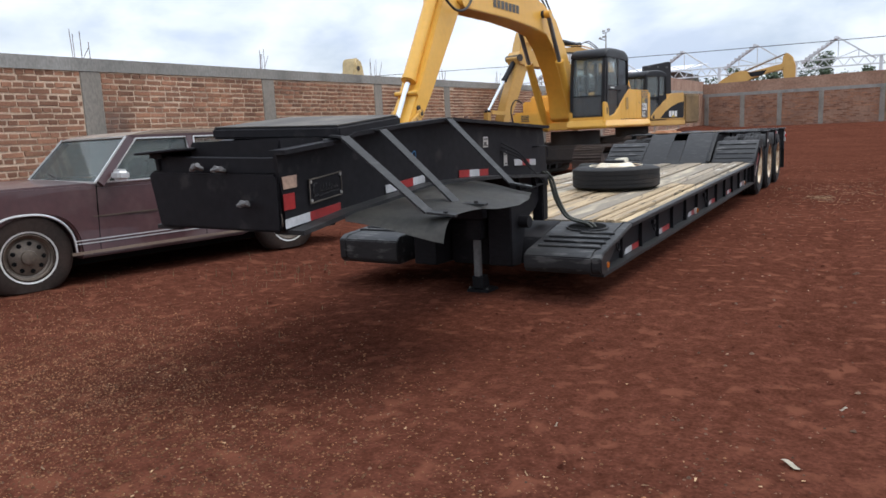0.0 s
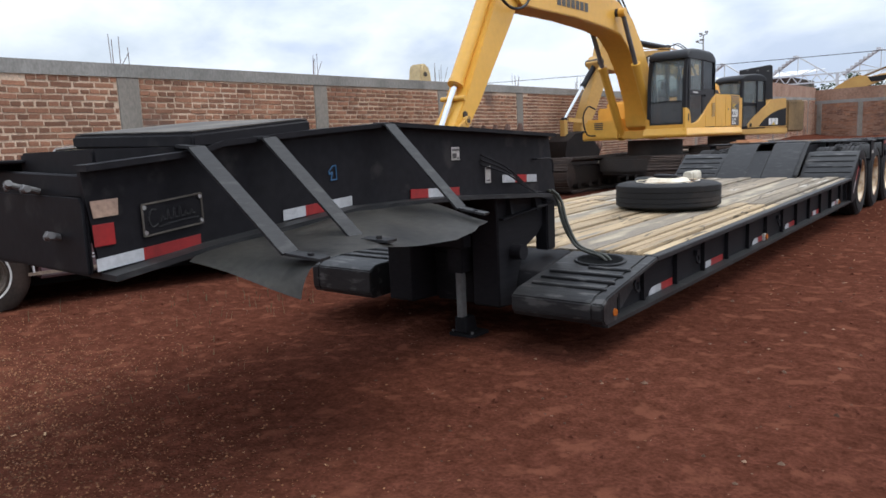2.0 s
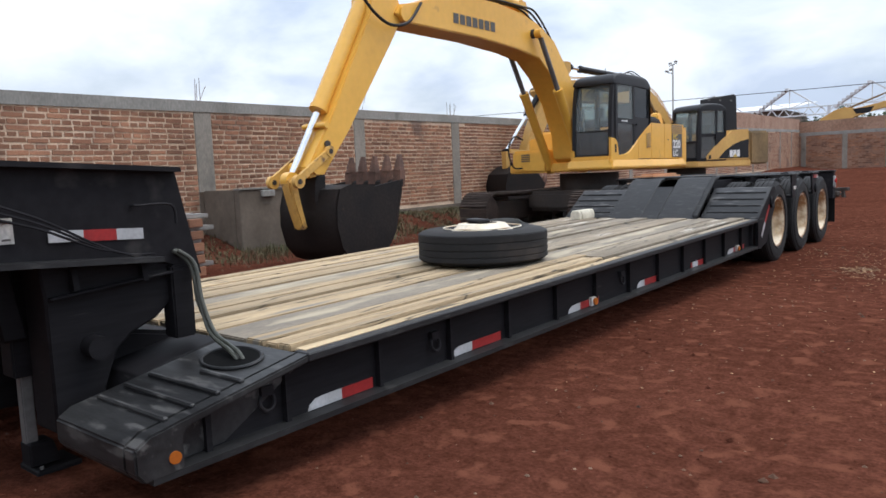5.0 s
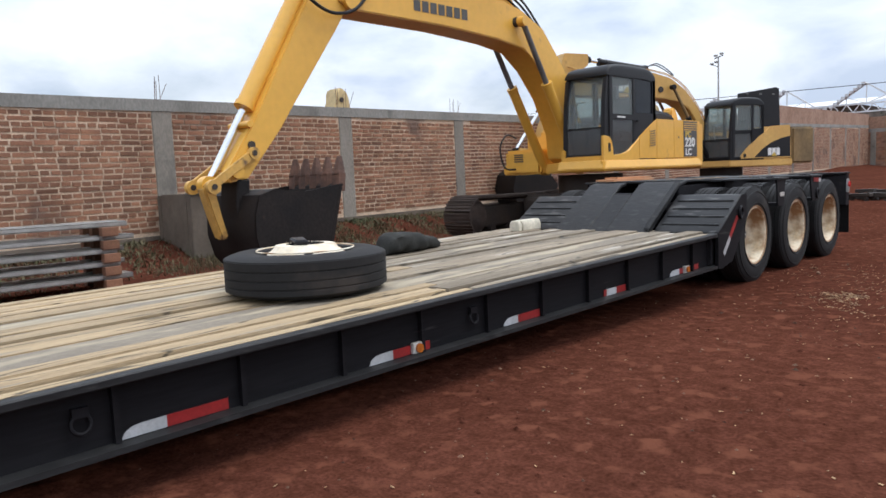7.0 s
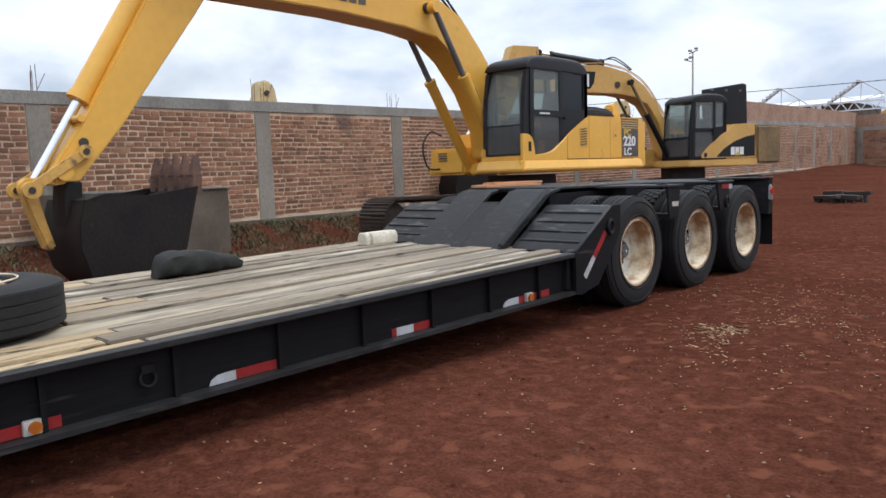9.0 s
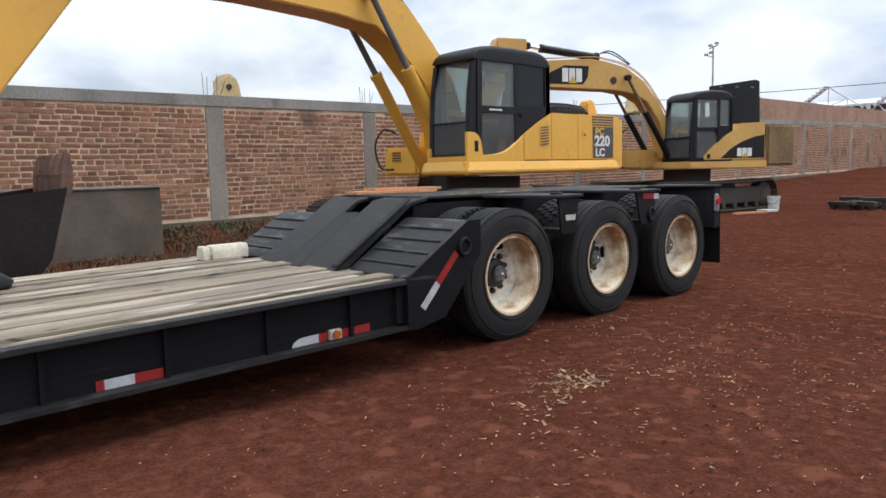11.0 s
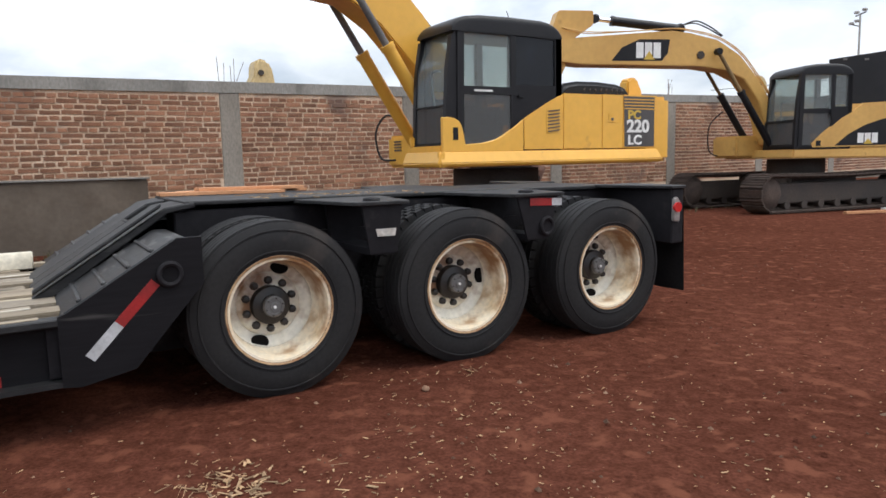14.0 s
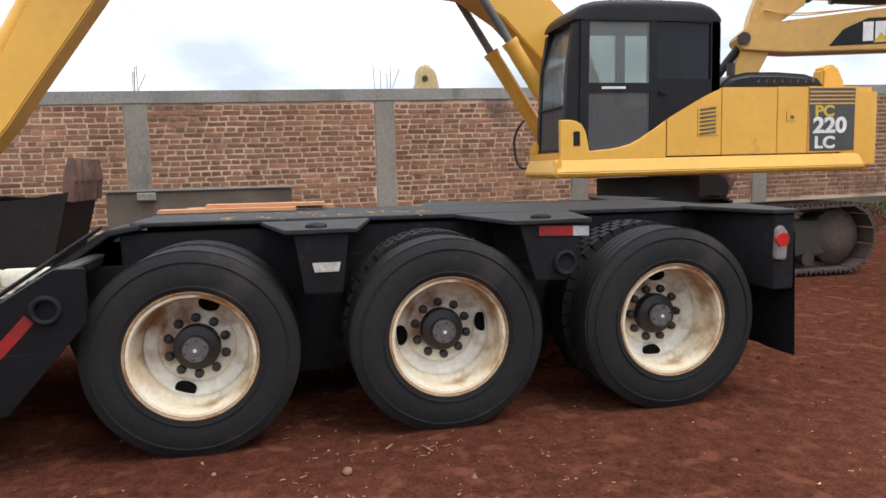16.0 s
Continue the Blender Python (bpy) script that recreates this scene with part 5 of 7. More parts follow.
# -- the nearer machine, on its own crawlers beside the wall --
exa = thing("excavator", (-6.37, 20.40, 0.0), "yellow crawler excavator with black cab and bucket resting on earth", "excavator", "excavators in the yard", local=True)
for xc in (-1.30, 1.30):
    tracks(exa, -2.75, 2.10, xc, 0.70, 0.84)
part("car_body", bevel(box(BM(), (-1.05, -1.0, 0.35), (1.05, 1.0, 0.80)), 0.08, 2), DARKMETAL, exa, "grimy undercarriage")
part("slew_ring", rod(BM(), (0, 0, 0.80), (0, 0, 1.16), 0.66, seg=32), DARKMETAL, exa)
SIDE = 1.42
bm = prism(BM(), "x", [(-1.80, 1.205), (1.96, 1.20), (1.96, 1.40), (-1.76, 1.40), (-1.80, 1.36)], 0.50, SIDE)
prism(bm, "x", [(-1.10, 1.20), (1.96, 1.20), (1.96, 1.40), (-1.10, 1.40)], -SIDE, 0.50)
part("revolving_frame", bevel(bm, 0.025, 2), YELLOW, exa, "yellow revolving frame")
part("skirt", bevel(prism(BM(), "y", [(SIDE - 0.03, 1.205), (SIDE + 0.045, 1.215), (SIDE + 0.070, 1.262), (SIDE + 0.012, 1.402), (SIDE - 0.03, 1.408)], -1.86, 2.06, mitre=0.07), 0.010, 2), YELLOW, exa, "yellow side skirt with a sloping top edge")
part("front_skirt", bevel(prism(BM(), "x", [(-1.79, 1.205), (-1.865, 1.215), (-1.890, 1.262), (-1.83, 1.402), (-1.79, 1.408)], 0.50, SIDE + 0.05), 0.010, 2), YELLOW, exa)
bm = BM()
box(bm, (0.52, -1.79, 1.39), (SIDE - 0.052, -1.715, 1.485))
box(bm, (0.52, -1.79, 1.48), (0.60, -1.73, 1.62))
part("front_sill", bevel(bm, 0.015, 2), YELLOW, exa, "yellow sill under the cab front")
# engine housing and counterweight
part("engine_housing", bevel(box(BM(), (-SIDE + 0.02, 0.18, 1.40), (SIDE - 0.05, 1.80, 2.17)), 0.05, 3), YELLOW, exa, "yellow engine housing")
bm = prism(BM(), "z", [(-SIDE + 0.004, 1.70), (SIDE - 0.004, 1.70), (SIDE - 0.004, 2.18), (SIDE - 0.02, 2.25), (SIDE - 0.09, 2.32), (0.7, 2.42), (-0.7, 2.42), (-SIDE + 0.09, 2.32), (-SIDE + 0.004, 2.18)], 1.212, 2.188)
part("counterweight", bevel(bm, 0.06, 4, 60), YELLOW, exa, "rounded yellow counterweight", 60)
# door panels, with gaps between them
for pts in ([(-0.52, 1.42), (0.159, 1.42), (0.159, 2.17), (0.06, 2.13), (-0.06, 2.075), (-0.18, 2.015), (-0.30, 1.95), (-0.42, 1.885), (-0.52, 1.83)], [(0.165, 1.42), (0.879, 1.42), (0.879, 2.18), (0.165, 2.18)],
            [(0.885, 1.42), (1.289, 1.42), (1.289, 2.185), (0.885, 2.185)], [(1.295, 1.42), (1.986, 1.42), (1.986, 2.19), (1.295, 2.19)]):
    part("side_panel", bevel(prism(BM(), "x", pts, SIDE - 0.06, SIDE), 0.005, 2), YELLOW, exa, "yellow engine side panel")
# yellow sweep under the door and the front step pocket
sw = [(-1.46, 1.398), (-0.53, 1.40), (-0.53, 1.822), (-0.66, 1.735), (-0.77, 1.665), (-0.87, 1.605), (-0.97, 1.56), (-1.08, 1.532), (-1.22, 1.51), (-1.455, 1.495), (-1.475, 1.63), (-1.50, 1.72), (-1.54, 1.785), (-1.60, 1.82), (-1.68, 1.835), (-1.79, 1.835), (-1.79, 1.40)]
part("door_sweep", bevel(prism(BM(), "x", sw, SIDE - 0.05, SIDE + 0.004), 0.008, 1), YELLOW, exa, "yellow sweep panel under the cab")
part("latch_pocket", cube((SIDE + 0.0, -1.64, 1.55), (SIDE + 0.008, -1.56, 1.71), 0.01), CABBLACK, exa)
# louvre in the panel
for k in range(7):
    z = 1.66 + k * 0.045
    part("louvre_slat", bar(BM(), (SIDE + 0.006, -0.115, z), (SIDE + 0.006, 0.085, z + 0.022), 0.012, 0.017), LETTERG, exa)
part("louvre_frame", cube((SIDE - 0.004, -0.145, 1.635), (SIDE + 0.004, 0.115, 1.965), 0.004), YELLOW, exa)
part("fuel_latch", cube((SIDE - 0.002, 1.00, 1.79), (SIDE + 0.006, 1.14, 1.90), 0.01), YELLOW, exa)
part("latch_core", cube((SIDE + 0.004, 1.05, 1.815), (SIDE + 0.009, 1.10, 1.855), 0.006), LETTERG, exa)
# model decal with its figures
decal = part("model_decal", prism(BM(), "x", [(1.32, 1.44), (1.93, 1.44), (1.93, 2.17), (1.30, 2.17)], SIDE, SIDE + 0.003), DECAL, exa, "charcoal decal with the model figures")
for k in range(4):
    part("decal_stripe", prism(BM(), "x", [(1.31, 2.12 - k * 0.045), (1.92, 2.12 - k * 0.045), (1.92, 2.135 - k * 0.045), (1.31, 2.135 - k * 0.045)], SIDE + 0.003, SIDE + 0.005), YELLOW, decal)


def side_text(txt, size, x, y, z, mat_, parent, squeeze=1.0):
    ob = letters("lettering", txt, size, pose(0, 0, 0), mat_, parent, 0.002, size * 0.035)
    ob.data.transform(Matrix(((0, 0, 1, x), (squeeze, 0, 0, y), (0, 1, 0, z), (0, 0, 0, 1))))
    return ob


side_text("PC", 0.175, SIDE + 0.006, 1.38, 1.845, LETTERY, decal, 1.25)
side_text("220", 0.25, SIDE + 0.006, 1.36, 1.655, LETTER, decal, 1.22)
side_text("LC", 0.19, SIDE + 0.006, 1.38, 1.475, LETTER, decal, 1.25)
# cab
cab(exa, SIDE - 0.01, -1.74, 0.14, 1.42, 3.09, 0.88, 0.12, 0.565, CABBLACK, quarter=False, split=False)
part("door_trim", prism(BM(), "x", [(-1.30, 2.165), (-1.02, 2.165), (-1.02, 2.19), (-1.30, 2.19)], SIDE - 0.008, SIDE - 0.002), LETTER, exa, "small white maker's mark as a bar")
part("door_handle", cube((SIDE - 0.01, -0.62, 2.10), (SIDE + 0.02, -0.52, 2.14), 0.008), CABBLACK, exa)
# toolbox on the far front corner and hand rail
bm = bevel(box(BM(), (-1.28, -1.22, 1.20), (-0.38, -0.30, 1.70)), 0.05, 2)
part("tool_box", bm, YELLOW, exa, "yellow front tool box")
for k in range(4):
    part("vent_slat", bar(BM(), (-1.02, -1.225, 1.47 + 0.045 * k), (-0.80, -1.225, 1.47 + 0.045 * k), 0.02, 0.022), LETTERG, exa)
part("hand_rail", sweep(BM(), [(-1.0, -1.22, 1.32), (-1.12, -1.42, 1.36), (-1.2, -1.46, 1.75), (-1.15, -1.30, 2.02), (-1.05, -1.1, 1.95)], 0.018, 7), CABBLACK, exa)
part("far_panel", bevel(box(BM(), (-SIDE, -0.28, 1.40), (-0.42, 0.2, 2.0)), 0.04, 2), YELLOW, exa)
# bonnet, exhaust cowl, mirror, beacon block
bm = prism(BM(), "x", [(0.46, 2.16), (1.95, 2.16), (1.93, 2.26), (1.84, 2.35), (1.66, 2.40), (1.25, 2.425), (0.85, 2.42), (0.62, 2.38), (0.50, 2.29)], -0.96, 0.95)
part("bonnet", bevel(bm, 0.07, 3, 50), CABBLACK, exa, "low rounded black engine bonnet", 60)
for k in range(8):
    part("bonnet_rib", bar(BM(), (0.952, 0.95 + 0.11 * k, 2.285), (0.925, 0.985 + 0.11 * k, 2.345), 0.035, 0.02), DARKMETAL, exa)
part("exhaust", rod(BM(), (-0.4, 1.5, 2.4), (-0.4, 1.5, 2.72), 0.06, seg=14), DARKMETAL, exa)
part("exhaust_cowl", bevel(prism(BM(), "x", [(1.97, 2.15), (2.33, 2.15), (2.31, 2.32), (2.20, 2.52), (2.08, 2.54), (1.98, 2.48)], 0.62, 0.82), 0.03, 2), YELLOW, exa, "rounded yellow cowl")
part("aerial", rod(BM(), (0.5, 0.02, 3.05), (0.5, -0.12, 3.42), 0.006, seg=5), CABBLACK, exa)
# boom, with its welded plates, foot brackets and pins
boom_pts = [(-1.12, 1.50), (-1.18, 1.97), (-1.57, 2.64), (-2.04, 3.13), (-2.50, 3.43), (-3.20, 3.52), (-4.45, 3.58), (-6.33, 3.58), (-6.58, 3.68), (-6.45, 3.84), (-6.15, 3.90), (-5.40, 4.16), (-4.60, 4.25),
            (-3.85, 4.26), (-3.20, 4.21), (-2.55, 4.10), (-1.90, 3.84), (-1.36, 3.30), (-0.92, 2.74), (-0.72, 2.20), (-0.72, 1.60), (-0.95, 1.40)]
boom = part("boom", loft_arm(BM(), boom_pts, -0.27, 0.27, 0.018), YELLOW, exa, "yellow arched boom")
for y, z, r in ((-2.71, 3.86, 0.085), (-6.38, 3.70, 0.12), (-0.95, 1.72, 0.13)):
    part("boom_pin", disc(BM(), (0, y, z), r, (1, 0, 0), 0.31, 20), DARKMETAL if r < 0.1 else YELLOW, boom)
bm = BM()
for k in range(7):
    y = -5.17 + k * 0.177
    box(bm, (0.272, y, 3.735), (0.276, y + 0.138, 3.900))
part("boom_mark", bm, LETTERG, boom, "dark block lettering worn to plain bars")
for x in (-0.40, 0.40):
    cylinder(exa, x, (-1.02, 1.28), (-2.68, 3.86), 0.092, 0.050, 0.60, YELLOW, GREYSTEEL)
cylinder(exa, 0.0, (-2.75, 4.42), (-6.90, 4.70), 0.10, 0.05, 0.62)
part("cylinder_lug", prism(BM(), "x", [(-2.95, 4.10), (-2.45, 4.00), (-2.65, 4.50), (-2.85, 4.50)], -0.10, 0.10), YELLOW, boom)
for k, x in enumerate((0.10, 0.16, 0.22)):
    part("hydraulic_hose", sweep(BM(), [(x, -1.2, 3.12), (x, -1.9, 3.83), (x, -2.5, 4.20 + 0.05 * k), (x, -3.0, 4.34), (x, -3.8, 4.33), (x, -4.7, 4.32), (x, -5.6, 4.20)], 0.020, 7), CABBLACK, boom)
part("hydraulic_hose", sweep(BM(), [(0.29, -6.0, 3.92), (0.33, -6.35, 3.58), (0.33, -6.75, 3.48), (0.32, -7.10, 3.62), (0.30, -7.35, 3.86)], 0.024, 7), CABBLACK, boom)
# stick with bucket cylinder, links and bucket
stick_pts = [(-7.05, 4.75), (-7.00, 4.20), (-7.08, 3.62), (-7.52, 2.85), (-7.97, 2.05), (-8.40, 1.40), (-8.38, 1.26), (-8.12, 1.30), (-7.60, 1.92), (-7.36, 2.26), (-6.62, 3.28), (-6.42, 3.58), (-6.42, 3.86), (-6.65, 4.25), (-6.85, 4.80)]
stick = part("stick", loft_arm(BM(), stick_pts, -0.20, 0.22, 0.018), YELLOW, exa, "yellow dipper stick with rust at its edges")
part("stick_pin", disc(BM(), (0.01, -8.28, 1.40), 0.09, (1, 0, 0), 0.26, 18), YELLOW, stick)
part("stick_pin", disc(BM(), (0.01, -8.05, 1.72), 0.05, (1, 0, 0), 0.235, 14), DARKMETAL, stick)
part("stick_boss", disc(BM(), (0.01, -8.06, 1.98), 0.04, (1, 0, 0), 0.24, 14), YELLOW, stick)
cylinder(exa, 0.01, (-7.00, 3.85), (-8.56, 1.24), 0.12, 0.052, 0.63)
for x in (-0.28, 0.26):
    bm = bar(BM(), (x, -8.05, 1.62), (x, -8.62, 1.24), 0.05, 0.10, up=(0, 0.5, 1))
    rod(bm, (x - 0.035, -8.05, 1.62), (x + 0.035, -8.05, 1.62), 0.075, seg=16)
    rod(bm, (x - 0.035, -8.62, 1.22), (x + 0.035, -8.62, 1.22), 0.088, seg=16)
    part("idler_link", bm, WORNYELLOW, stick, "chipped yellow bucket link")
    for yy, zz in ((-8.05, 1.62), (-8.62, 1.22)):
        part("link_pin", disc(BM(), (x, yy, zz), 0.036, (1, 0, 0), 0.045, 14), DARKMETAL, stick)
bm = prism(BM(), "x", [(-8.68, 1.22), (-8.60, 1.30), (-8.52, 1.18), (-8.45, 0.85), (-8.38, 0.58), (-8.48, 0.56), (-8.58, 0.86)], -0.06, 0.13)
part("push_link", bevel(bm, 0.025, 2), WORNYELLOW, stick, "worn yellow push link")
bk = bucket(exa, -0.58, 0.62, [(-8.02, 1.16), (-8.22, 1.10), (-8.29, 0.86)], [(-8.30, 0.60), (-8.22, 0.30), (-8.05, 0.12), (-7.78, 0.03), (-7.42, 0.12), (-7.16, 0.45)],
            [(-6.96, 1.20), (-7.55, 1.12)], ((-6.96, 1.20), (-6.92, 1.56)))
part("bucket_ear", bevel(prism(BM(), "x", [(-8.24, 0.56), (-8.12, 0.98), (-8.09, 1.30), (-8.27, 1.30), (-8.30, 0.98), (-8.28, 0.56)], -0.20, 0.22), 0.02, 1), BUCKET, bk)

# -- the farther machine, turned a little towards the wall --
exb = thing("excavator", (-7.75, 30.19, 0.0), "ochre crawler excavator with open dark engine hood behind the trailer", "excavator", "excavators in the yard", turn=-20.5, local=True)
for xc in (-1.20, 1.20):
    tracks(exb, -2.58, 2.10, xc, 0.62, 0.86)
# its crawlers stand a little askew to the cab above
askew = Matrix.Rotation(radians(11), 4, "Z")
for ob in exb.children:
    ob.matrix_basis = askew @ ob.matrix_basis
part("car_body", bevel(box(BM(), (-1.0, -0.9, 0.35), (1.0, 0.9, 0.80)), 0.08, 2), DARKMETAL, exb, "grimy undercarriage")
part("slew_ring", rod(BM(), (0, 0, 0.80), (0, 0, 1.15), 0.64, seg=32), DARKMETAL, exb)
SB = 1.35
bm = prism(BM(), "x", [(-1.08, 1.17), (1.62, 1.14), (1.62, 1.38), (-1.06, 1.38)], -SB, SB)
part("revolving_frame", bevel(bm, 0.03, 2), OCHRE, exb, "ochre revolving frame")
part("engine_housing", bevel(box(BM(), (-SB, 0.25, 1.38), (SB - 0.04, 1.55, 2.35)), 0.04, 2), OCHRE, exb)
pp = [(-0.62, 1.39), (1.55, 1.39), (1.50, 2.40), (0.62, 2.36), (0.40, 2.20), (0.10, 2.05), (-0.10, 1.90), (-0.38, 1.70), (-0.62, 1.48)]
part("side_panel", bevel(prism(BM(), "x", pp, SB - 0.05, SB), 0.015, 2), OCHRE, exb, "curved ochre side panel")
dec = part("side_decal", prism(BM(), "x", [(-0.05, 1.43), (1.50, 1.43), (1.49, 2.06), (1.12, 2.00), (0.70, 1.88), (0.28, 1.68)], SB, SB + 0.003), CABBLACK, exb, "dark curved decal")


def logo(parent, x, y, z, w, h):
    """Three pale blocks over a small triangle, in place of a maker's mark."""
    bm = BM()
    for k in range(3):
        y0 = y + w * k / 3
        prism(bm, "x", [(y0, z), (y0 + w * 0.28, z), (y0 + w * 0.28, z + h), (y0, z + h)], x, x + 0.003)
    part("pale_mark", bm, LETTER, parent, "three white blocks")
    part("mark_triangle", prism(BM(), "x", [(y + w * 0.28, z - h * 0.1), (y + w * 0.72, z - h * 0.1), (y + w * 0.5, z + h * 0.45)], x + 0.003, x + 0.005), LETTERY, parent)


logo(dec, SB + 0.004, 0.52, 1.48, 0.54, 0.22)
part("latch_pocket", cube((SB, -0.52, 1.43), (SB + 0.006, -0.40, 1.55), 0.008), CABBLACK, exb)
bm = prism(BM(), "z", [(-SB, 1.60), (SB, 1.60), (SB, 2.55), (1.0, 3.0), (0.4, 3.10), (-0.4, 3.10), (-1.0, 3.0), (-SB, 2.55)], 1.20, 2.34)
part("counterweight", bevel(bm, 0.06, 3), MUSTARD, exb, "dusty mustard counterweight")
cab(exb, SB - 0.01, -1.04, 0.36, 1.38, 3.18, 1.12, 0.10, 0.66, CABBLACK)
part("rear_pillar_lamp", cube((SB, -0.2, 2.05), (SB + 0.03, -0.1, 2.25), 0.01), CABBLACK, exb)
bm = prism(BM(), "x", [(1.0, 2.42), (2.9, 2.42), (2.85, 3.72), (2.70, 3.76), (0.95, 3.52)], -0.22, -0.17)
hood = part("engine_hood", bevel(bm, 0.015, 1), CABBLACK, exb, "open black engine hood standing upright")
for y in (1.3, 1.9, 2.5):
    part("hood_slot", cube((-0.17, y, 3.5), (-0.163, y + 0.12, 3.55)), GREYSTEEL, hood)
part("hood_stay", rod(BM(), (-0.3, 1.2, 2.3), (-0.2, 1.3, 3.3), 0.02, seg=6), DARKMETAL, exb)
part("tool_box", bevel(box(BM(), (-1.15, -1.52, 1.20), (-0.10, -0.6, 1.72)), 0.05, 2), OCHRE, exb, "ochre front tool box")
part("hand_rail", sweep(BM(), [(-0.9, -1.5, 1.25), (-1.0, -1.7, 1.4), (-1.0, -1.7, 2.0), (-0.9, -1.4, 2.35)], 0.016, 6), CABBLACK, exb)
bpts = [(-0.95, 1.50), (-1.02, 1.97), (-1.22, 2.49), (-1.62, 3.00), (-2.05, 3.20), (-2.70, 3.29), (-5.52, 3.33), (-6.35, 3.42), (-6.50, 3.62), (-6.30, 3.84), (-5.52, 3.92), (-4.43, 4.00), (-3.40, 4.08),
        (-2.95, 4.02), (-2.30, 3.88), (-1.72, 3.54), (-1.25, 3.02), (-0.85, 2.40), (-0.65, 1.70), (-0.80, 1.42)]
boomb = part("boom", loft_arm(BM(), bpts, -0.28, 0.28, 0.018), OCHRE, exb, "ochre arched boom with dark decal")
decb = part("boom_decal", prism(BM(), "x", [(-4.86, 3.41), (-3.66, 3.41), (-3.52, 3.58), (-3.47, 3.88), (-4.20, 3.88), (-4.62, 3.70)], 0.281, 0.284), CABBLACK, boomb, "dark boom decal")
logo(decb, 0.285, -4.28, 3.47, 0.62, 0.34)
for y, z, r in ((-2.72, 3.54, 0.09), (-6.35, 3.62, 0.12)):
    part("boom_pin", disc(BM(), (0, y, z), r, (1, 0, 0), 0.31, 18), DARKMETAL, boomb)
for x in (-0.42, 0.42):
    cylinder(exb, x, (-0.90, 1.35), (-2.36, 3.60), 0.080, 0.042, 0.60, CABBLACK, MUSTARD)
cylinder(exb, 0.0, (-3.1, 4.16), (-5.15, 4.36), 0.10, 0.05, 0.80, CABBLACK)
for k, x in enumerate((0.16, 0.22)):
    part("hydraulic_hose", sweep(BM(), [(x, -2.15, 3.98), (x, -2.45, 4.14 + 0.03 * k), (x, -2.80, 4.26 + 0.04 * k), (x, -3.10, 4.22), (x, -3.35, 4.12)], 0.016, 7), CABBLACK, boomb)
for k, x in enumerate((0.235, 0.275)):
    part("steel_pipe", sweep(BM(), [(x, -0.86, 2.55), (x, -1.26, 3.08 + 0.02 * k), (x, -1.72, 3.60 + 0.02 * k), (x, -2.30, 3.93 + 0.02 * k), (x, -2.95, 4.07 + 0.02 * k), (x, -3.40, 4.12), (x, -4.5, 4.05), (x, -5.4, 4.00 + 0.03 * k), (x, -6.0, 4.12)], 0.013, 6), OCHRE, boomb)
spts = [(-6.05, 4.50), (-5.25, 4.50), (-5.25, 4.20), (-5.70, 3.90), (-5.90, 3.30), (-6.48, 2.10), (-6.84, 1.48), (-7.08, 1.44), (-7.12, 1.64), (-6.78, 2.50), (-6.36, 3.40), (-6.20, 4.10)]
stickb = part("stick", loft_arm(BM(), spts, -0.20, 0.20, 0.02), OCHRE, exb, "ochre dipper stick")
cylinder(exb, 0.0, (-6.10, 3.85), (-7.62, 1.86), 0.085, 0.055, 0.48, CABBLACK)
part("idler_link", bar(BM(), (0.26, -7.0, 1.80), (0.26, -7.66, 1.86), 0.05, 0.12), OCHRE, stickb)
part("push_link", bar(BM(), (0.0, -7.64, 1.86), (0.0, -7.62, 1.25), 0.22, 0.12, up=(0, 1, 0)), OCHRE, stickb)
bucket(exb, -0.50, 0.50, [(-7.10, 1.50), (-7.60, 1.42), (-7.92, 1.20)], [(-8.02, 0.85), (-7.92, 0.45), (-7.60, 0.15), (-7.10, 0.10), (-6.75, 0.32)], [(-6.60, 0.90), (-6.85, 1.20)], ((-6.60, 0.90), (-6.50, 1.15)))

# ---- loose things on the trailer ----
def at_deck(x, y, lift=0.020):
    return Vector((x, y, deck_z(y) + lift))


sp = at_deck(-1.975, 10.18, 0.020)
spare = thing("spare_wheel", sp, "spare truck tyre on cream dished rim lying on planks", "wheel")
part("tyre", tyre_mesh(BM(), sp + Vector((0, 0, 0.130)), 0.255, 0.505, axis=(0, 0, 1), groove=0.005), RUBBER, spare, "worn black tyre")
bm = lathe(BM(), [(0.300, 0.215), (0.315, 0.232), (0.300, 0.246), (0.286, 0.225), (0.280, 0.17), (0.272, 0.15), (0.262, 0.18), (0.252, 0.222), (0.236, 0.245), (0.204, 0.268), (0.186, 0.292), (0.122, 0.296), (0.118, 0.26)], sp, (0, 0, 1), 44, caps=(False, True))
rim_ = part("rim", bm, BARREL, spare, "cream rim, dished side up", 40)
ring = lathe(BM(), [(0.304 + 0.0045 * math.cos(a), 0.264 + 0.0045 * math.sin(a)) for a in np.linspace(0, 2 * math.pi, 9)[:-1]], sp, (0, 0, 1), 48, close=True)
part("lock_ring", ring, BARREL, rim_, "thin cream lock ring round the rim")
# holes of the spare rim, their shade painted as near-black discs
for k in range(2):
    a = 2.6 + math.pi * k
    part("hand_hole", disc(BM(), sp + Vector((0.246 * math.cos(a), 0.246 * math.sin(a), 0.228)), 0.034, (math.cos(a), math.sin(a), 0.55), 0.010, 16), SHADEBLACK, rim_)
part("centre_hole", disc(BM(), sp + Vector((0, 0, 0.290)), 0.121, (0, 0, 1), 0.006, 24), SHADEBLACK, rim_)
bm = bevel(prism(BM(), "z", [(-2.12, 10.16), (-1.90, 10.05), (-1.84, 10.11), (-2.07, 10.24)], sp.z + 0.298, sp.z + 0.330), 0.01, 1)
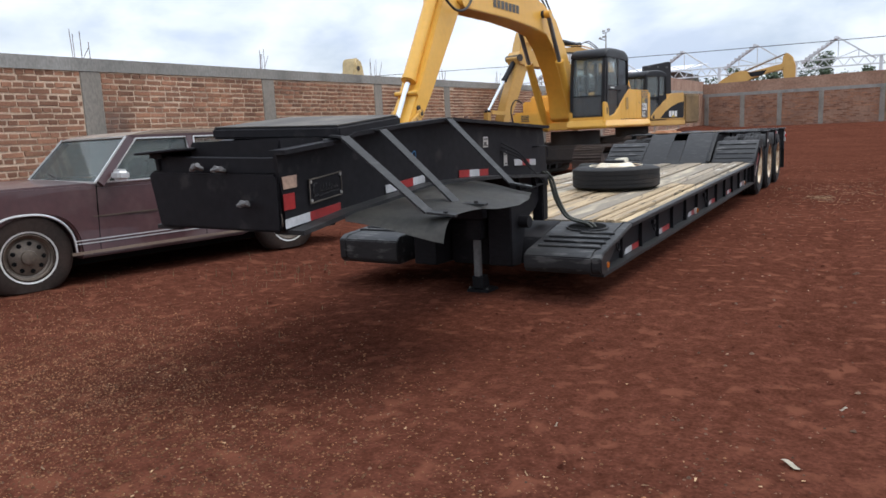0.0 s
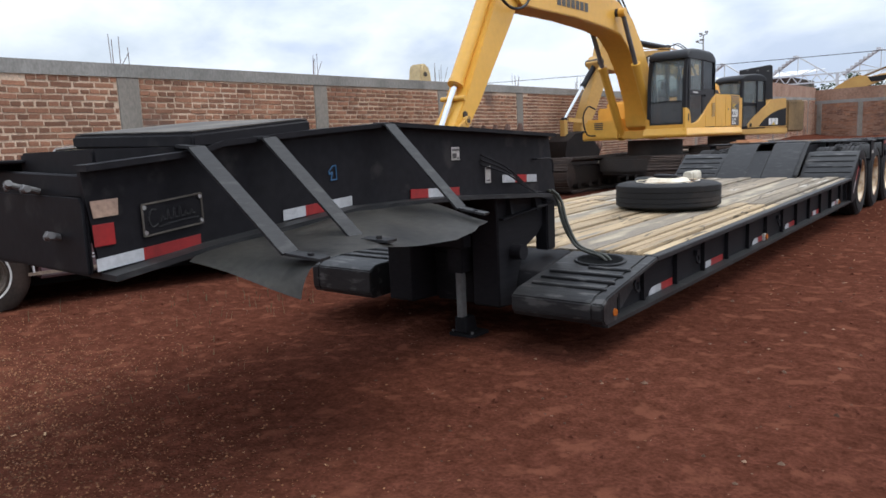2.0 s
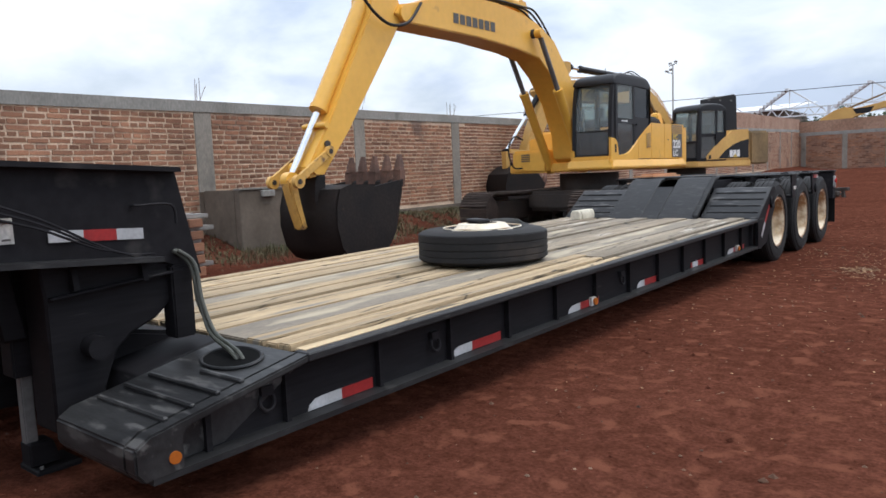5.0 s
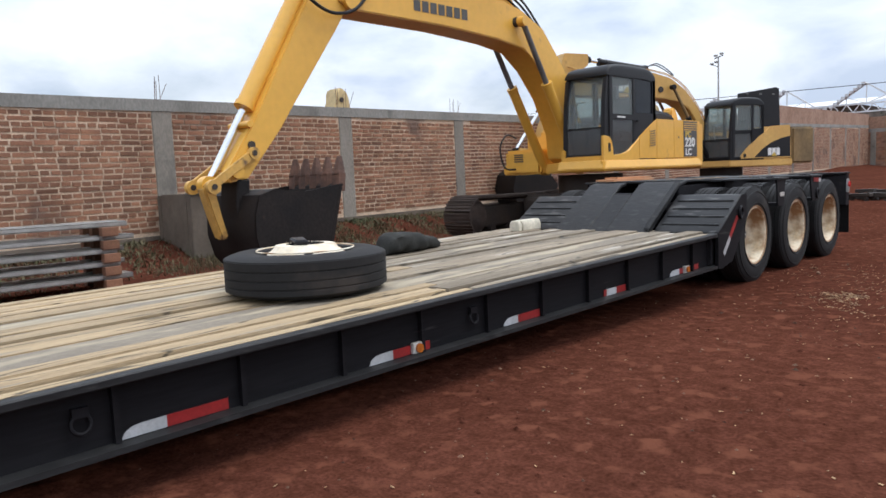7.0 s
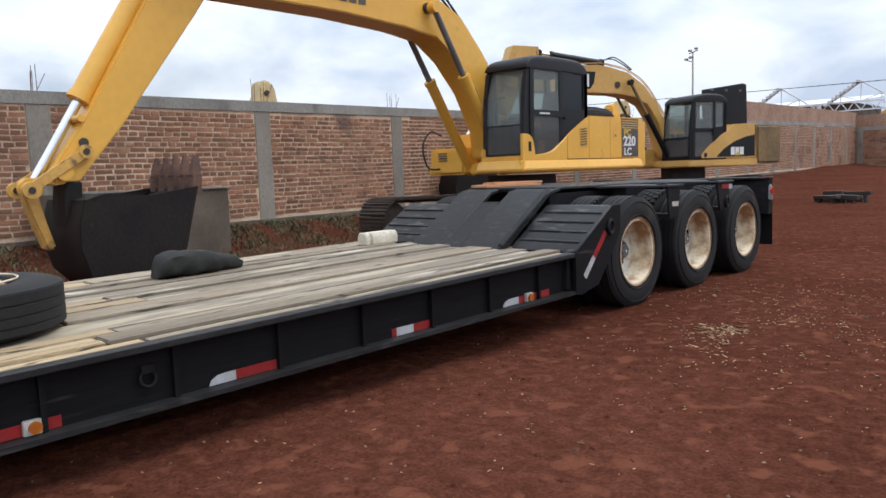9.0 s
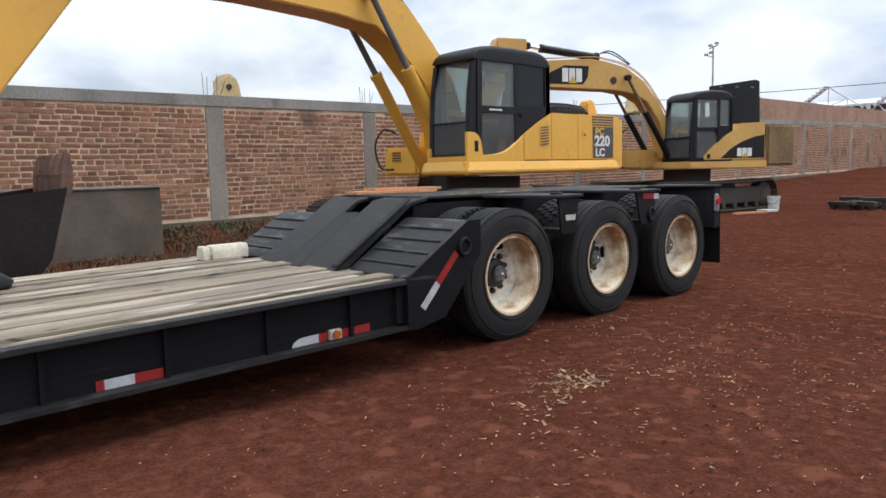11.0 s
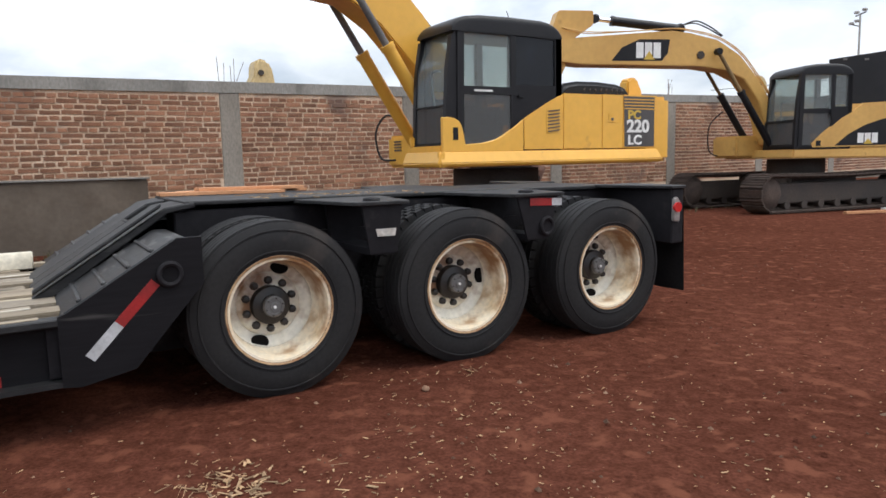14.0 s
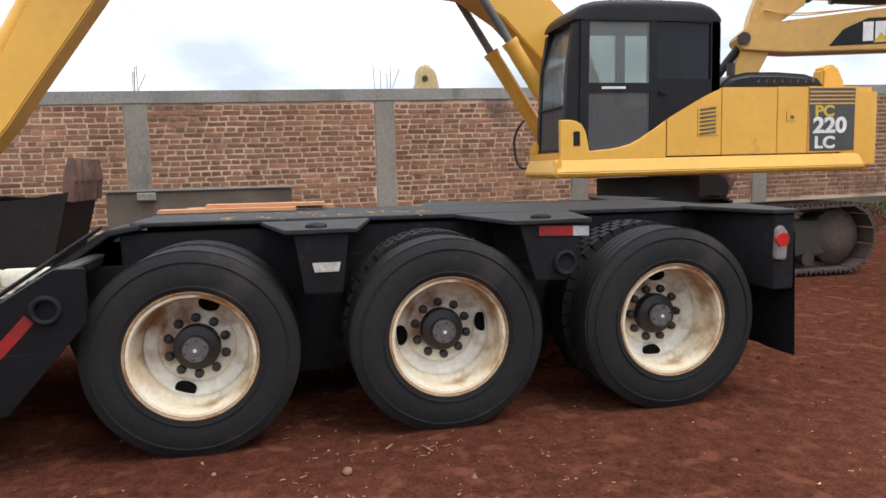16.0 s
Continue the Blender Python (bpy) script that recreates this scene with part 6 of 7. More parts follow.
solid("scrap_bar", bm, CABBLACK, "short black steel offcut lying on the spare rim", "scrap", at=(-1.98, 10.14, sp.z + 0.298))

# folded rubber bag, a cream block and two fresh boards
p0 = at_deck(-2.90, 11.95)
bm = BM()
rings = []
for k in range(31):
    t = k / 30
    y = -0.33 + 0.66 * t
    half = np.interp(t, (0, 0.03, 0.12, 0.55, 0.66, 0.76, 0.88, 1.0), (0.085, 0.115, 0.135, 0.135, 0.115, 0.085, 0.075, 0.055))
    tall = np.interp(t, (0, 0.03, 0.12, 0.30, 0.55, 0.66, 0.78, 0.90, 1.0), (0.125, 0.155, 0.175, 0.185, 0.165, 0.135, 0.125, 0.105, 0.055))
    ring = []
    for i in range(24):
        a = 2 * math.pi * i / 24
        c, d = math.cos(a), math.sin(a)
        f = 1 + 0.16 * noise.noise(Vector((c * 1.6, t * 7, d * 1.6 + 4))) + 0.07 * noise.noise(Vector((c * 5, t * 19, d * 5)))
        x = half * math.copysign(abs(c) ** 0.6, c) * f
        z = tall / 2 * (1 + math.copysign(abs(d) ** 0.55, d) * f)
        ring.append(bm.verts.new((p0.x + x, p0.y + y + 0.02 * f * d, p0.z + max(0.0, z))))
    rings.append(ring)
for r0, r1 in zip(rings, rings[1:]):
    for i in range(24):
        bm.faces.new((r0[i], r0[(i + 1) % 24], r1[(i + 1) % 24], r1[i]))
bm.faces.new(rings[0])
bm.faces.new(rings[-1])
solid("rubber_bag", bm, DARKGREEN, "folded dark green rubber bag lying on the deck planks", "bag", at=p0, smooth=60)
p0 = at_deck(-3.06, 13.86)
bm = BM()
prism(bm, "y", [(-0.065, 0), (0.065, 0), (0.068, 0.07), (0.045, 0.115), (-0.045, 0.115), (-0.068, 0.07)], -0.20, -0.145)
prism(bm, "y", [(-0.055, 0), (0.055, 0), (0.058, 0.07), (0.038, 0.105), (-0.038, 0.105), (-0.058, 0.07)], -0.145, -0.125)
prism(bm, "y", [(-0.065, 0), (0.065, 0), (0.068, 0.07), (0.045, 0.118), (-0.045, 0.118), (-0.068, 0.07)], -0.125, 0.20)
bevel(bm, 0.008, 1)
bmesh.ops.translate(bm, verts=bm.verts, vec=p0)
solid("wheel_chock", bm, CREAM, "cream painted block with chipped edges on the deck", "block", at=p0)
for k, (x, y0, y1, dx, z) in enumerate(((-2.80, 15.02, 16.02, -0.06, 0.0), (-2.62, 14.86, 15.75, 0.03, 0.0), (-2.74, 15.15, 15.95, 0.02, 0.024))):
    zz = 1.092 - (y0 - 14.86) * 0.0073 + z
    bm = BM()
    n = 8
    rows2 = []
    for i in range(n + 1):
        t = i / n
        y = y0 + (y1 - y0) * t
        w = 0.075 + 0.012 * math.sin(7 * t + k)
        xx = x + dx * t
        rows2.append([bm.verts.new((xx + a * w, y, zz - 0.0073 * (y - y0) + b)) for a, b in ((-1, 0), (1, 0), (1, 0.022), (-1, 0.022))])
    for a, b in zip(rows2, rows2[1:]):
        for i in range(4):
            bm.faces.new((a[i], a[(i + 1) % 4], b[(i + 1) % 4], b[i]))
    bm.faces.new(rows2[0])
    bm.faces.new(rows2[-1])
    solid("board", bm, BOARD, "fresh orange sawn board lying on the rear deck", "board", group="boards on the rear deck", at=(x, y0, zz))
rng = random.Random(12)
bm = BM()
for k in range(70):
    y = rng.uniform(15.3, 16.6)
    p = Vector((rng.gauss(-1.95, 0.16), y, 1.089 - (y - 14.86) * 0.0073))
    a = rng.uniform(0, 3.1)
    d = Vector((math.cos(a), math.sin(a), 0)) * rng.uniform(0.01, 0.03)
    bar(bm, p - d, p + d, 0.012, 0.006)
solid("bark_crumbs", bm, CHIP, "crumbs of bark and wood on the rear deck", "debris", kind="stuff")

# ---- walls ----
YA, YB = -5.0, 72.2
COLS = [4.70, 9.05, 13.25, 17.49, 21.38, 25.6, 29.95, 34.2, 38.5, 42.8, 47.1, 51.4, 55.7, 60.0, 64.3, 68.6]
WDIR = Vector((-0.0511, 0.9987, 0)).normalized()
WNOR = Vector((WDIR.y, -WDIR.x, 0))


def wall_pt(y, out, z):
    return Vector((wall_x(y), y, z)) + WNOR * out


def band_z(y):
    return 2.50 + 0.0125 * (y - 7.5) if y < 30 else 2.78 + 0.022 * (y - 30)


def along(bm, y0, y1, z0, z1, out0, out1, z0b=None, z1b=None):
    """A block along the wall between y0 and y1; out: how far it stands proud of the brick face."""
    z0b, z1b = z0 if z0b is None else z0b, z1 if z1b is None else z1b
    vs = [bm.verts.new(wall_pt(y, o, z)) for y, za, zb in ((y0, z0, z1), (y1, z0b, z1b)) for o in (out0, out1) for z in (za, zb)]
    for f in ((0, 1, 3, 2), (4, 6, 7, 5), (0, 4, 5, 1), (2, 3, 7, 6), (0, 2, 6, 4), (1, 5, 7, 3)):
        bm.faces.new([vs[i] for i in f])
    return bm


wall = solid("wall_west", along(BM(), YA, YB, -0.4, band_z(YA), -0.26, -0.006, -0.4, band_z(YB)), MORTAR, "long wall of red fired brick in lime mortar with concrete columns", kind="structure")
bm = BM()
for a, b in zip([YA] + list(range(0, 72, 6)), list(range(0, 72, 6)) + [YB]):
    if b > a:
        along(bm, a, b, band_z(a), band_z(a) + 0.205, -0.28, 0.022, band_z(b), band_z(b) + 0.205)
part("bond_beam", bm, CONCRETE, wall, "grey concrete bond beam along the top of the wall")
NEWER = surface("newer_brick", (0.37, 0.225, 0.155), (0.29, 0.165, 0.11), 0.93, big=0.8, fine=6, grain=0.5)
part("parapet", along(BM(), 45.0, YB, band_z(45) + 0.205, band_z(45) + 1.20, -0.24, -0.01, band_z(YB) + 0.205, band_z(YB) + 1.05), NEWER, wall, "newer brick parapet on the far stretch of the wall")
bm = along(BM(), YA, YB, -0.3, 0.30, -0.02, 0.08, -0.3, 0.74)
part("plinth", bm, RENDERED, wall, "low rough cement plinth")
for y in COLS:
    w = 0.185
    bm = along(BM(), y - w, y + w, 0.0, band_z(y) + 0.002, -0.25, 0.012)
    part("column", bevel(bm, 0.012, 1), COLUMN, wall, "weathered grey-brown concrete column")
    for k in range(5):
        rr = random.Random(int(y * 10) + k)
        b0 = wall_pt(y + rr.uniform(-0.16, 0.16), -0.12 + rr.uniform(-0.09, 0.09), band_z(y) + 0.16)
        lean = Vector((rr.uniform(-0.02, 0.02), rr.uniform(-0.05, 0.05), 1)) * rr.uniform(0.30, 0.52)
        if k == 4:
            lean += Vector((0, 0.16, -0.05))
        part("rebar", rod(BM(), b0, b0 + lean, 0.0055, seg=5), RUSTED, wall, "thin rusty reinforcing bar")

# far wall across the end of the yard, its columns and capping
FY = 72.0
far_wall = solid("wall_north", cube((-14.0, FY, -0.2), (46, FY + 0.25, 3.35)), surface("far_brick_face", (0.33, 0.185, 0.125), (0.25, 0.135, 0.09), 0.93, big=0.6, fine=6, grain=0.5, bump=0.3), "distant brick wall with concrete columns", kind="structure")
part("capping", cube((-14.0, FY - 0.03, 3.35), (46, FY + 0.28, 3.62)), CONCRETE, far_wall)
part("upper_courses", prism(BM(), "y", [(-14.0, 3.62), (46, 3.62), (46, 5.3), (-14.0, 4.52)], FY + 0.02, FY + 0.22), NEWER, far_wall)
for x in [-13.2, -10.12, -7.06, -3.8] + [0.68 + 4.3 * k for k in range(11)]:
    part("column", cube((x - 0.19, FY - 0.05, -0.2), (x + 0.19, FY + 0.1, 3.35), 0.01), COLUMN, far_wall)
# courses of the far wall
bm = BM()
rng = random.Random(3)
for j in range(20):
    z = 0.45 + 0.145 * j
    for k in range(90):
        if rng.random() < 0.55:
            x = -13.6 + 0.5 * k + (0.25 if j % 2 else 0)
            box(bm, (x, FY - 0.012, z), (x + 0.44, FY + 0.02, z + 0.11))
part("brick_courses", bm, BRICKS, far_wall).update_tag()
far_wall.children[-1]["kind"] = "stuff"

# ---- plastered trough and stack of steel profiles by the wall ----
tank = thing("plastered_trough", (-9.75, 14.4, 0.2), "grey cement-rendered trough standing against the brick wall", "trough")
for a, b in (((-10.42, 13.0, 0.0), (-10.28, 15.75, 1.10)), ((-9.34, 13.0, 0.0), (-9.20, 15.75, 1.115)), ((-10.28, 13.0, 0.0), (-9.34, 13.14, 1.12)), ((-10.28, 15.61, 0.0), (-9.34, 15.75, 1.11)), ((-10.28, 14.0, 0.0), (-9.34, 14.12, 1.0))):
    part("trough_wall", cube(a, b, 0.012), RENDERED, tank)
part("trough_rim", cube((-9.37, 13.0, 1.115), (-9.17, 15.78, 1.145), 0.008), CONCRETE, tank)
part("loose_block", bevel(box(BM(), (-9.30, 13.45, 0.98), (-9.13, 13.72, 1.10)), 0.012, 1), CONCRETE, tank)
rng = random.Random(5)
for j in range(5):
    for i in range(4):
        z = 0.12 + 0.165 * j
        x = -7.50 - 0.17 * i + rng.uniform(-0.02, 0.02)
        y1 = 11.20 + rng.uniform(-0.12, 0.16)
        bm = BM()
        bar(bm, (x, 6.8 + rng.uniform(-0.3, 0.3), z), (x, y1, z), 0.10, 0.012)
        bar(bm, (x, 6.8, z + 0.05), (x, y1, z + 0.05), 0.10, 0.008)
        bar(bm, (x - 0.046, 6.8, z + 0.025), (x - 0.046, y1, z + 0.025), 0.008, 0.055)
        bar(bm, (x + 0.046, 6.8, z + 0.025), (x + 0.046, y1, z + 0.025), 0.008, 0.055)
        solid("steel_profile", bm, PIPE, "long galvanised steel profile in a stack on brick spacers", "profile", group="stack of steel profiles", at=(x, 9, z))
    for x in (-7.45, -7.78, -8.12):
        z = 0.165 * j if j else -0.02
        bm = bevel(box(BM(), (x - 0.06, 10.93, z), (x + 0.06, 11.13, 0.112 + 0.165 * j)), 0.005, 1)
        for dy in (-0.045, 0.045):
            box(bm, (x + 0.0585, 11.03 + dy - 0.016, z + 0.025), (x + 0.0615, 11.03 + dy + 0.016, z + 0.075))
        solid("hollow_brick", bm, BRICK, "hollow clay brick used as a spacer between steel profiles", "brick", group="brick spacers in the stack", at=(x, 11.03, z))

# ---- car ----
car = thing("sedan", (-6.55, 6.6, 0.0), "old maroon boxy sedan with tan vinyl roof, parked by the wall", "car")
CX0, CX1 = -7.42, -5.47


def shell(bm, prof, x0, x1, tuck=0.06):
    """A long body shell from its side outline, pulled in towards the top and the ends."""
    n = 9
    rings = []
    for k in range(n):
        t = k / (n - 1)
        e = abs(2 * t - 1)
        f = 1 - 0.05 * e ** 6
        ring = []
        for y, z in prof:
            x = x0 + (x1 - x0) * t
            side_pull = tuck * smooth01((z - 0.62) / 0.4) * (1 if t > 0.5 else -1) * e ** 3
            ring.append(bm.verts.new((x - side_pull, 6.6 + (y - 6.6) * f, z - 0.02 * e ** 4 * smooth01((z - 0.6) / 0.3))))
        rings.append(ring)
    m = len(prof)
    for a, b in zip(rings, rings[1:]):
        for i in range(m):
            bm.faces.new((a[i], a[(i + 1) % m], b[(i + 1) % m], b[i]))
    bm.faces.new(rings[0][::-1])
    bm.faces.new(rings[-1])
    return bm


def arch(yc, r, n=12):
    c, q = [math.cos(math.pi * k / n) for k in range(n + 1)], [math.sin(math.pi * k / n) for k in range(n + 1)]
    return [(yc + r * math.copysign(abs(a) ** 0.86, a), 0.36 + 0.885 * r * max(0.0, b) ** 0.80) for a, b in zip(c, q)]


FWY, RWY = 5.14, 8.12
lower = [(3.95, 0.42), (3.93, 0.80), (3.98, 0.93), (4.6, 0.985), (5.72, 0.985), (5.86, 0.955), (8.30, 0.955), (9.30, 0.94), (9.42, 0.85), (9.40, 0.42), (8.62, 0.33)]
lower += [p for p in arch(RWY, 0.40)] + [(7.5, 0.30), (5.55, 0.30)] + [p for p in arch(FWY, 0.42)] + [(4.5, 0.34)]
body = part("body", bevel(shell(BM(), lower, CX0, CX1), 0.02, 2, 50), MAROON, car, "faded maroon body with dull clearcoat", 45)
bm = BM()
prism(bm, "x", [(6.22, 1.355), (6.34, 1.395), (6.6, 1.425), (7.60, 1.425), (7.90, 1.365), (7.86, 1.34)], CX0 + 0.14, CX1 - 0.14)
part("roof", bevel(bm, 0.03, 3), VINYL, car, "tan vinyl roof")
for x, s in ((CX1 - 0.055, 1), (CX0 + 0.055, -1)):
    top = x - s * 0.085
    bm = BM()
    for (ya, za), (yb_, zb) in (((5.89, 0.95), (6.29, 1.355)), ((6.97, 0.95), (6.94, 1.355)), ((7.72, 0.95), (7.66, 1.355))):
        bar(bm, (x, ya, za), (top, yb_, zb), 0.06, 0.07, up=(0, 1, 0))
    prism(bm, "x", [(7.72, 0.95), (8.34, 0.95), (7.84, 1.35), (7.66, 1.35)], min(x, top) + 0.05, max(x, top) - 0.03)
    bar(bm, (top, 6.26, 1.365), (top, 7.75, 1.365), 0.05, 0.04)
    part("pillar", bm, MAROON, car)
    for (y0, y1) in ((5.98, 6.92), (7.0, 7.67)):
        yt0 = y0 + 0.36 if y0 < 6.5 else y0
        bm = BM()
        vs = [bm.verts.new(c) for c in ((x - s * 0.02, y0 - 0.02, 0.965), (x - s * 0.02, y1, 0.965), (top - s * 0.0, y1 - 0.01, 1.34), (top, yt0, 1.34))]
        f = bm.faces.new(vs)
        bmesh.ops.solidify(bm, geom=[f], thickness=0.005)
        part("side_window", bm, CARGLASS, car, "grey-green side window").visible_shadow = False
        bm = BM()
        loop = [Vector(c) for c in ((x + s * 0.008, y0 - 0.02, 0.965), (x + s * 0.008, y1, 0.965), (top + s * 0.02, y1 - 0.01, 1.352), (top + s * 0.02, yt0, 1.352))]
        for a, b in zip(loop, loop[1:] + loop[:1]):
            bar(bm, a, b, 0.014, 0.014)
        part("window_trim", bm, TRIM, car, "bright window trim")
bm = BM()
vs = [bm.verts.new(c) for c in ((CX0 + 0.06, 5.85, 0.96), (CX1 - 0.06, 5.85, 0.96), (CX1 - 0.15, 6.25, 1.36), (CX0 + 0.15, 6.25, 1.36))]
bmesh.ops.solidify(bm, geom=[bm.faces.new(vs)], thickness=0.006)
part("windscreen", bm, CARGLASS, car, "large raked windscreen").visible_shadow = False
bm = BM()
loop = [Vector(c) for c in ((CX0 + 0.05, 5.84, 0.965), (CX1 - 0.05, 5.84, 0.965), (CX1 - 0.14, 6.245, 1.37), (CX0 + 0.14, 6.245, 1.37))]
for a, b in zip(loop, loop[1:] + loop[:1]):
    bar(bm, a, b, 0.016, 0.016)
part("windscreen_trim", bm, TRIM, car, "bright windscreen surround")
part("wiper", rod(BM(), (-6.3, 5.78, 0.99), (-6.75, 5.86, 1.03), 0.008, seg=5), CABBLACK, car)
part("dashboard", cube((CX0 + 0.2, 5.95, 0.80), (CX1 - 0.2, 6.25, 0.97), 0.04), CABGREY, car)
for x in (-6.95, -6.1):
    part("seat", bevel(prism(BM(), "x", [(6.75, 0.55), (7.05, 0.55), (7.15, 1.12), (7.0, 1.15)], x - 0.25, x + 0.25), 0.05, 2), surface("car_seat_cloth", (0.10, 0.045, 0.045), (0.08, 0.035, 0.035), 0.9), car)
part("door_mirror", bevel(box(BM(), (CX1 - 0.03, 5.99, 0.968), (CX1 + 0.15, 6.12, 1.075)), 0.03, 3), TRIM, car, "chrome door mirror")
for x in (CX1 - 0.005,):
    for z0, z1, m, nm, y0, y1 in ((0.335, 0.362, VINYL, "sill_trim", 5.52, 7.62), (0.457, 0.466, TRIM, "side_trim", 5.55, 7.6), (0.428, 0.437, TRIM, "side_trim", 5.55, 7.6), (0.662, 0.672, BARK, "body_line", 5.76, 9.2)):
        part(nm, bar(BM(), (x + 0.004, y0, (z0 + z1) / 2), (x + 0.004, y1, (z0 + z1) / 2), 0.012, z1 - z0), m, car, "bright trim strip" if m is TRIM else "")
    for y in (5.80, 6.98):
        part("door_gap", bar(BM(), (x + 0.001, y, 0.36), (x + 0.001, y + 0.03, 0.95), 0.010, 0.008, up=(0, 1, 0)), SHADEBLACK, car)
    for yc, r in ((FWY, 0.42), (RWY, 0.40)):
        pts = [(x + 0.006, yy, zz) for yy, zz in arch(yc, r + 0.008, 14)]
        part("arch_trim", sweep(BM(), pts, 0.011, 6), TRIM, car, "bright wheel-arch trim")
part("bumper", bevel(box(BM(), (CX0 + 0.02, 3.80, 0.42), (CX1 - 0.02, 3.95, 0.62)), 0.03, 2), CHROME, car, "chrome bumper")
# near-black box: the car's floor, coloured to stand for the shade beneath
part("underbody", cube((CX0 + 0.2, 4.2, 0.22), (CX1 - 0.2, 9.0, 0.45)), SHADEBLACK, car)
# the cabin and body are a little shorter than drawn
for ob in car.children:
    for v in ob.data.vertices:
        v.co.y = FWY - 6.6 + (v.co.y - FWY + 6.6) * 0.89
for yc in (FWY, FWY + (RWY - FWY) * 0.89):
    for xs_, s in ((CX1 - 0.13, 1), (CX0 + 0.13, -1)):
        wh = thing_part(car, "wheel")
        c = Vector((xs_, yc, 0.372))
        prof = [(0.200, -0.10), (0.25, -0.108), (0.32, -0.105), (0.355, -0.085), (0.372, -0.05), (0.372, 0.05), (0.355, 0.085), (0.32, 0.105), (0.25, 0.108), (0.200, 0.10)]
        bm = lathe(BM(), prof, c, (1, 0, 0), 48, close=True)
        for v in bm.verts:
            # the old tyre is soft: its foot spreads on the earth
            v.co.z = max(v.co.z, 0.068 + 0.1 * max(0.0, v.co.z - 0.02))
        part("tyre", bm, CARTYRE, wh, "dusty black tyre with a thin white ring")
        part("whitewall", lathe(BM(), [(0.214, 0.106), (0.228, 0.110), (0.228, 0.105), (0.214, 0.103)], c, (s, 0, 0), 40, close=True), PLASTICW, wh, "thin white ring on the tyre")
        bm = lathe(BM(), [(0.205, 0.098), (0.198, 0.105), (0.192, 0.085), (0.182, 0.080), (0.178, 0.060), (0.160, 0.052), (0.150, 0.066), (0.09, 0.078), (0.065, 0.085), (0.060, 0.108), (0.03, 0.115), (0.01, 0.115)], c, (s, 0, 0), 36, caps=(False, True))
        rm = part("wheel_disc", bm, CARRIM, wh, "dull silver styled steel wheel")
        # slots are near-black discs that stand for shaded openings
        for k in range(9):
            a = 2 * math.pi * k / 9
            part("slot", disc(BM(), c + Vector((s * 0.071, 0.122 * math.cos(a), 0.122 * math.sin(a))), 0.020, (1, 0, 0), 0.006, 10), SHADEBLACK, rm)

# parked askew, its tail away from the wall
car.location = (-6.223, 6.793, 0.015)
car.rotation_euler = (0, 0, radians(-12))

# ---- far end of the yard ----
bk_at = Vector((-5.62, 30.98, ground_z(-5.62, 30.98)))
pail = thing("pail", bk_at, "white plastic pail standing on the earth", "pail")
part("pail_body", lathe(BM(), [(0.135, 0.0), (0.160, 0.36), (0.172, 0.36), (0.172, 0.40), (0.155, 0.40), (0.130, 0.02)], bk_at, (0, 0, 1), 24), PLASTICW, pail)
part("bail", sweep(BM(), [bk_at + Vector((-0.165, 0, 0.35)), bk_at + Vector((-0.1, -0.14, 0.22)), bk_at + Vector((0.1, -0.14, 0.22)), bk_at + Vector((0.165, 0, 0.35))], 0.006, 5), DARKMETAL, pail)
g0 = ground_z(-5.6, 30.5)
bm = bevel(prism(BM(), "z", [(-5.80, 30.35), (-5.45, 30.20), (-5.35, 30.60), (-5.72, 30.78)], g0 + 0.0, g0 + 0.06), 0.01, 1)
solid("sheet_offcut", bm, PLASTICW, "pale bent sheet offcut lying on the earth", "scrap", at=(-5.6, 30.5, g0))
bm = bar(BM(), (-5.75, 28.9, g0 + 0.03), (-5.40, 29.9, g0 + 0.03), 0.12, 0.05)
solid("board", bm, BOARD, "single pale board lying on the earth by the tracks", "board", at=(-5.6, 29.4, g0))
rng = random.Random(9)
for k in range(9):
    y, x = 32.4 + rng.uniform(-0.5, 0.5), -4.35 + 0.11 * k + rng.uniform(-0.12, 0.12)
    z = ground_z(x, y)
    L = rng.uniform(0.5, 1.0)
    a = rng.uniform(-0.5, 0.5)
    d = Vector((math.cos(a), math.sin(a), rng.uniform(-0.04, 0.10))) * L / 2
    c = Vector((x, y, z + 0.08 + 0.09 * (k % 3)))
    bm = bar(BM(), c - d, c + d, rng.uniform(0.10, 0.2), rng.uniform(0.06, 0.14))
    bar(bm, c - d * 0.7 - Vector((0, 0, 0.16)), c - d * 0.5, 0.1, 0.1)
    bar(bm, c + d * 0.6 - Vector((0, 0, 0.3)), c + d * 0.5, 0.1, 0.1)
    solid("scrap_steel", bevel(bm, 0.01, 1), DARKMETAL, "dark rusty steel scrap in a heap on the earth", "scrap", group="heap of steel scrap", at=(x, y, z))

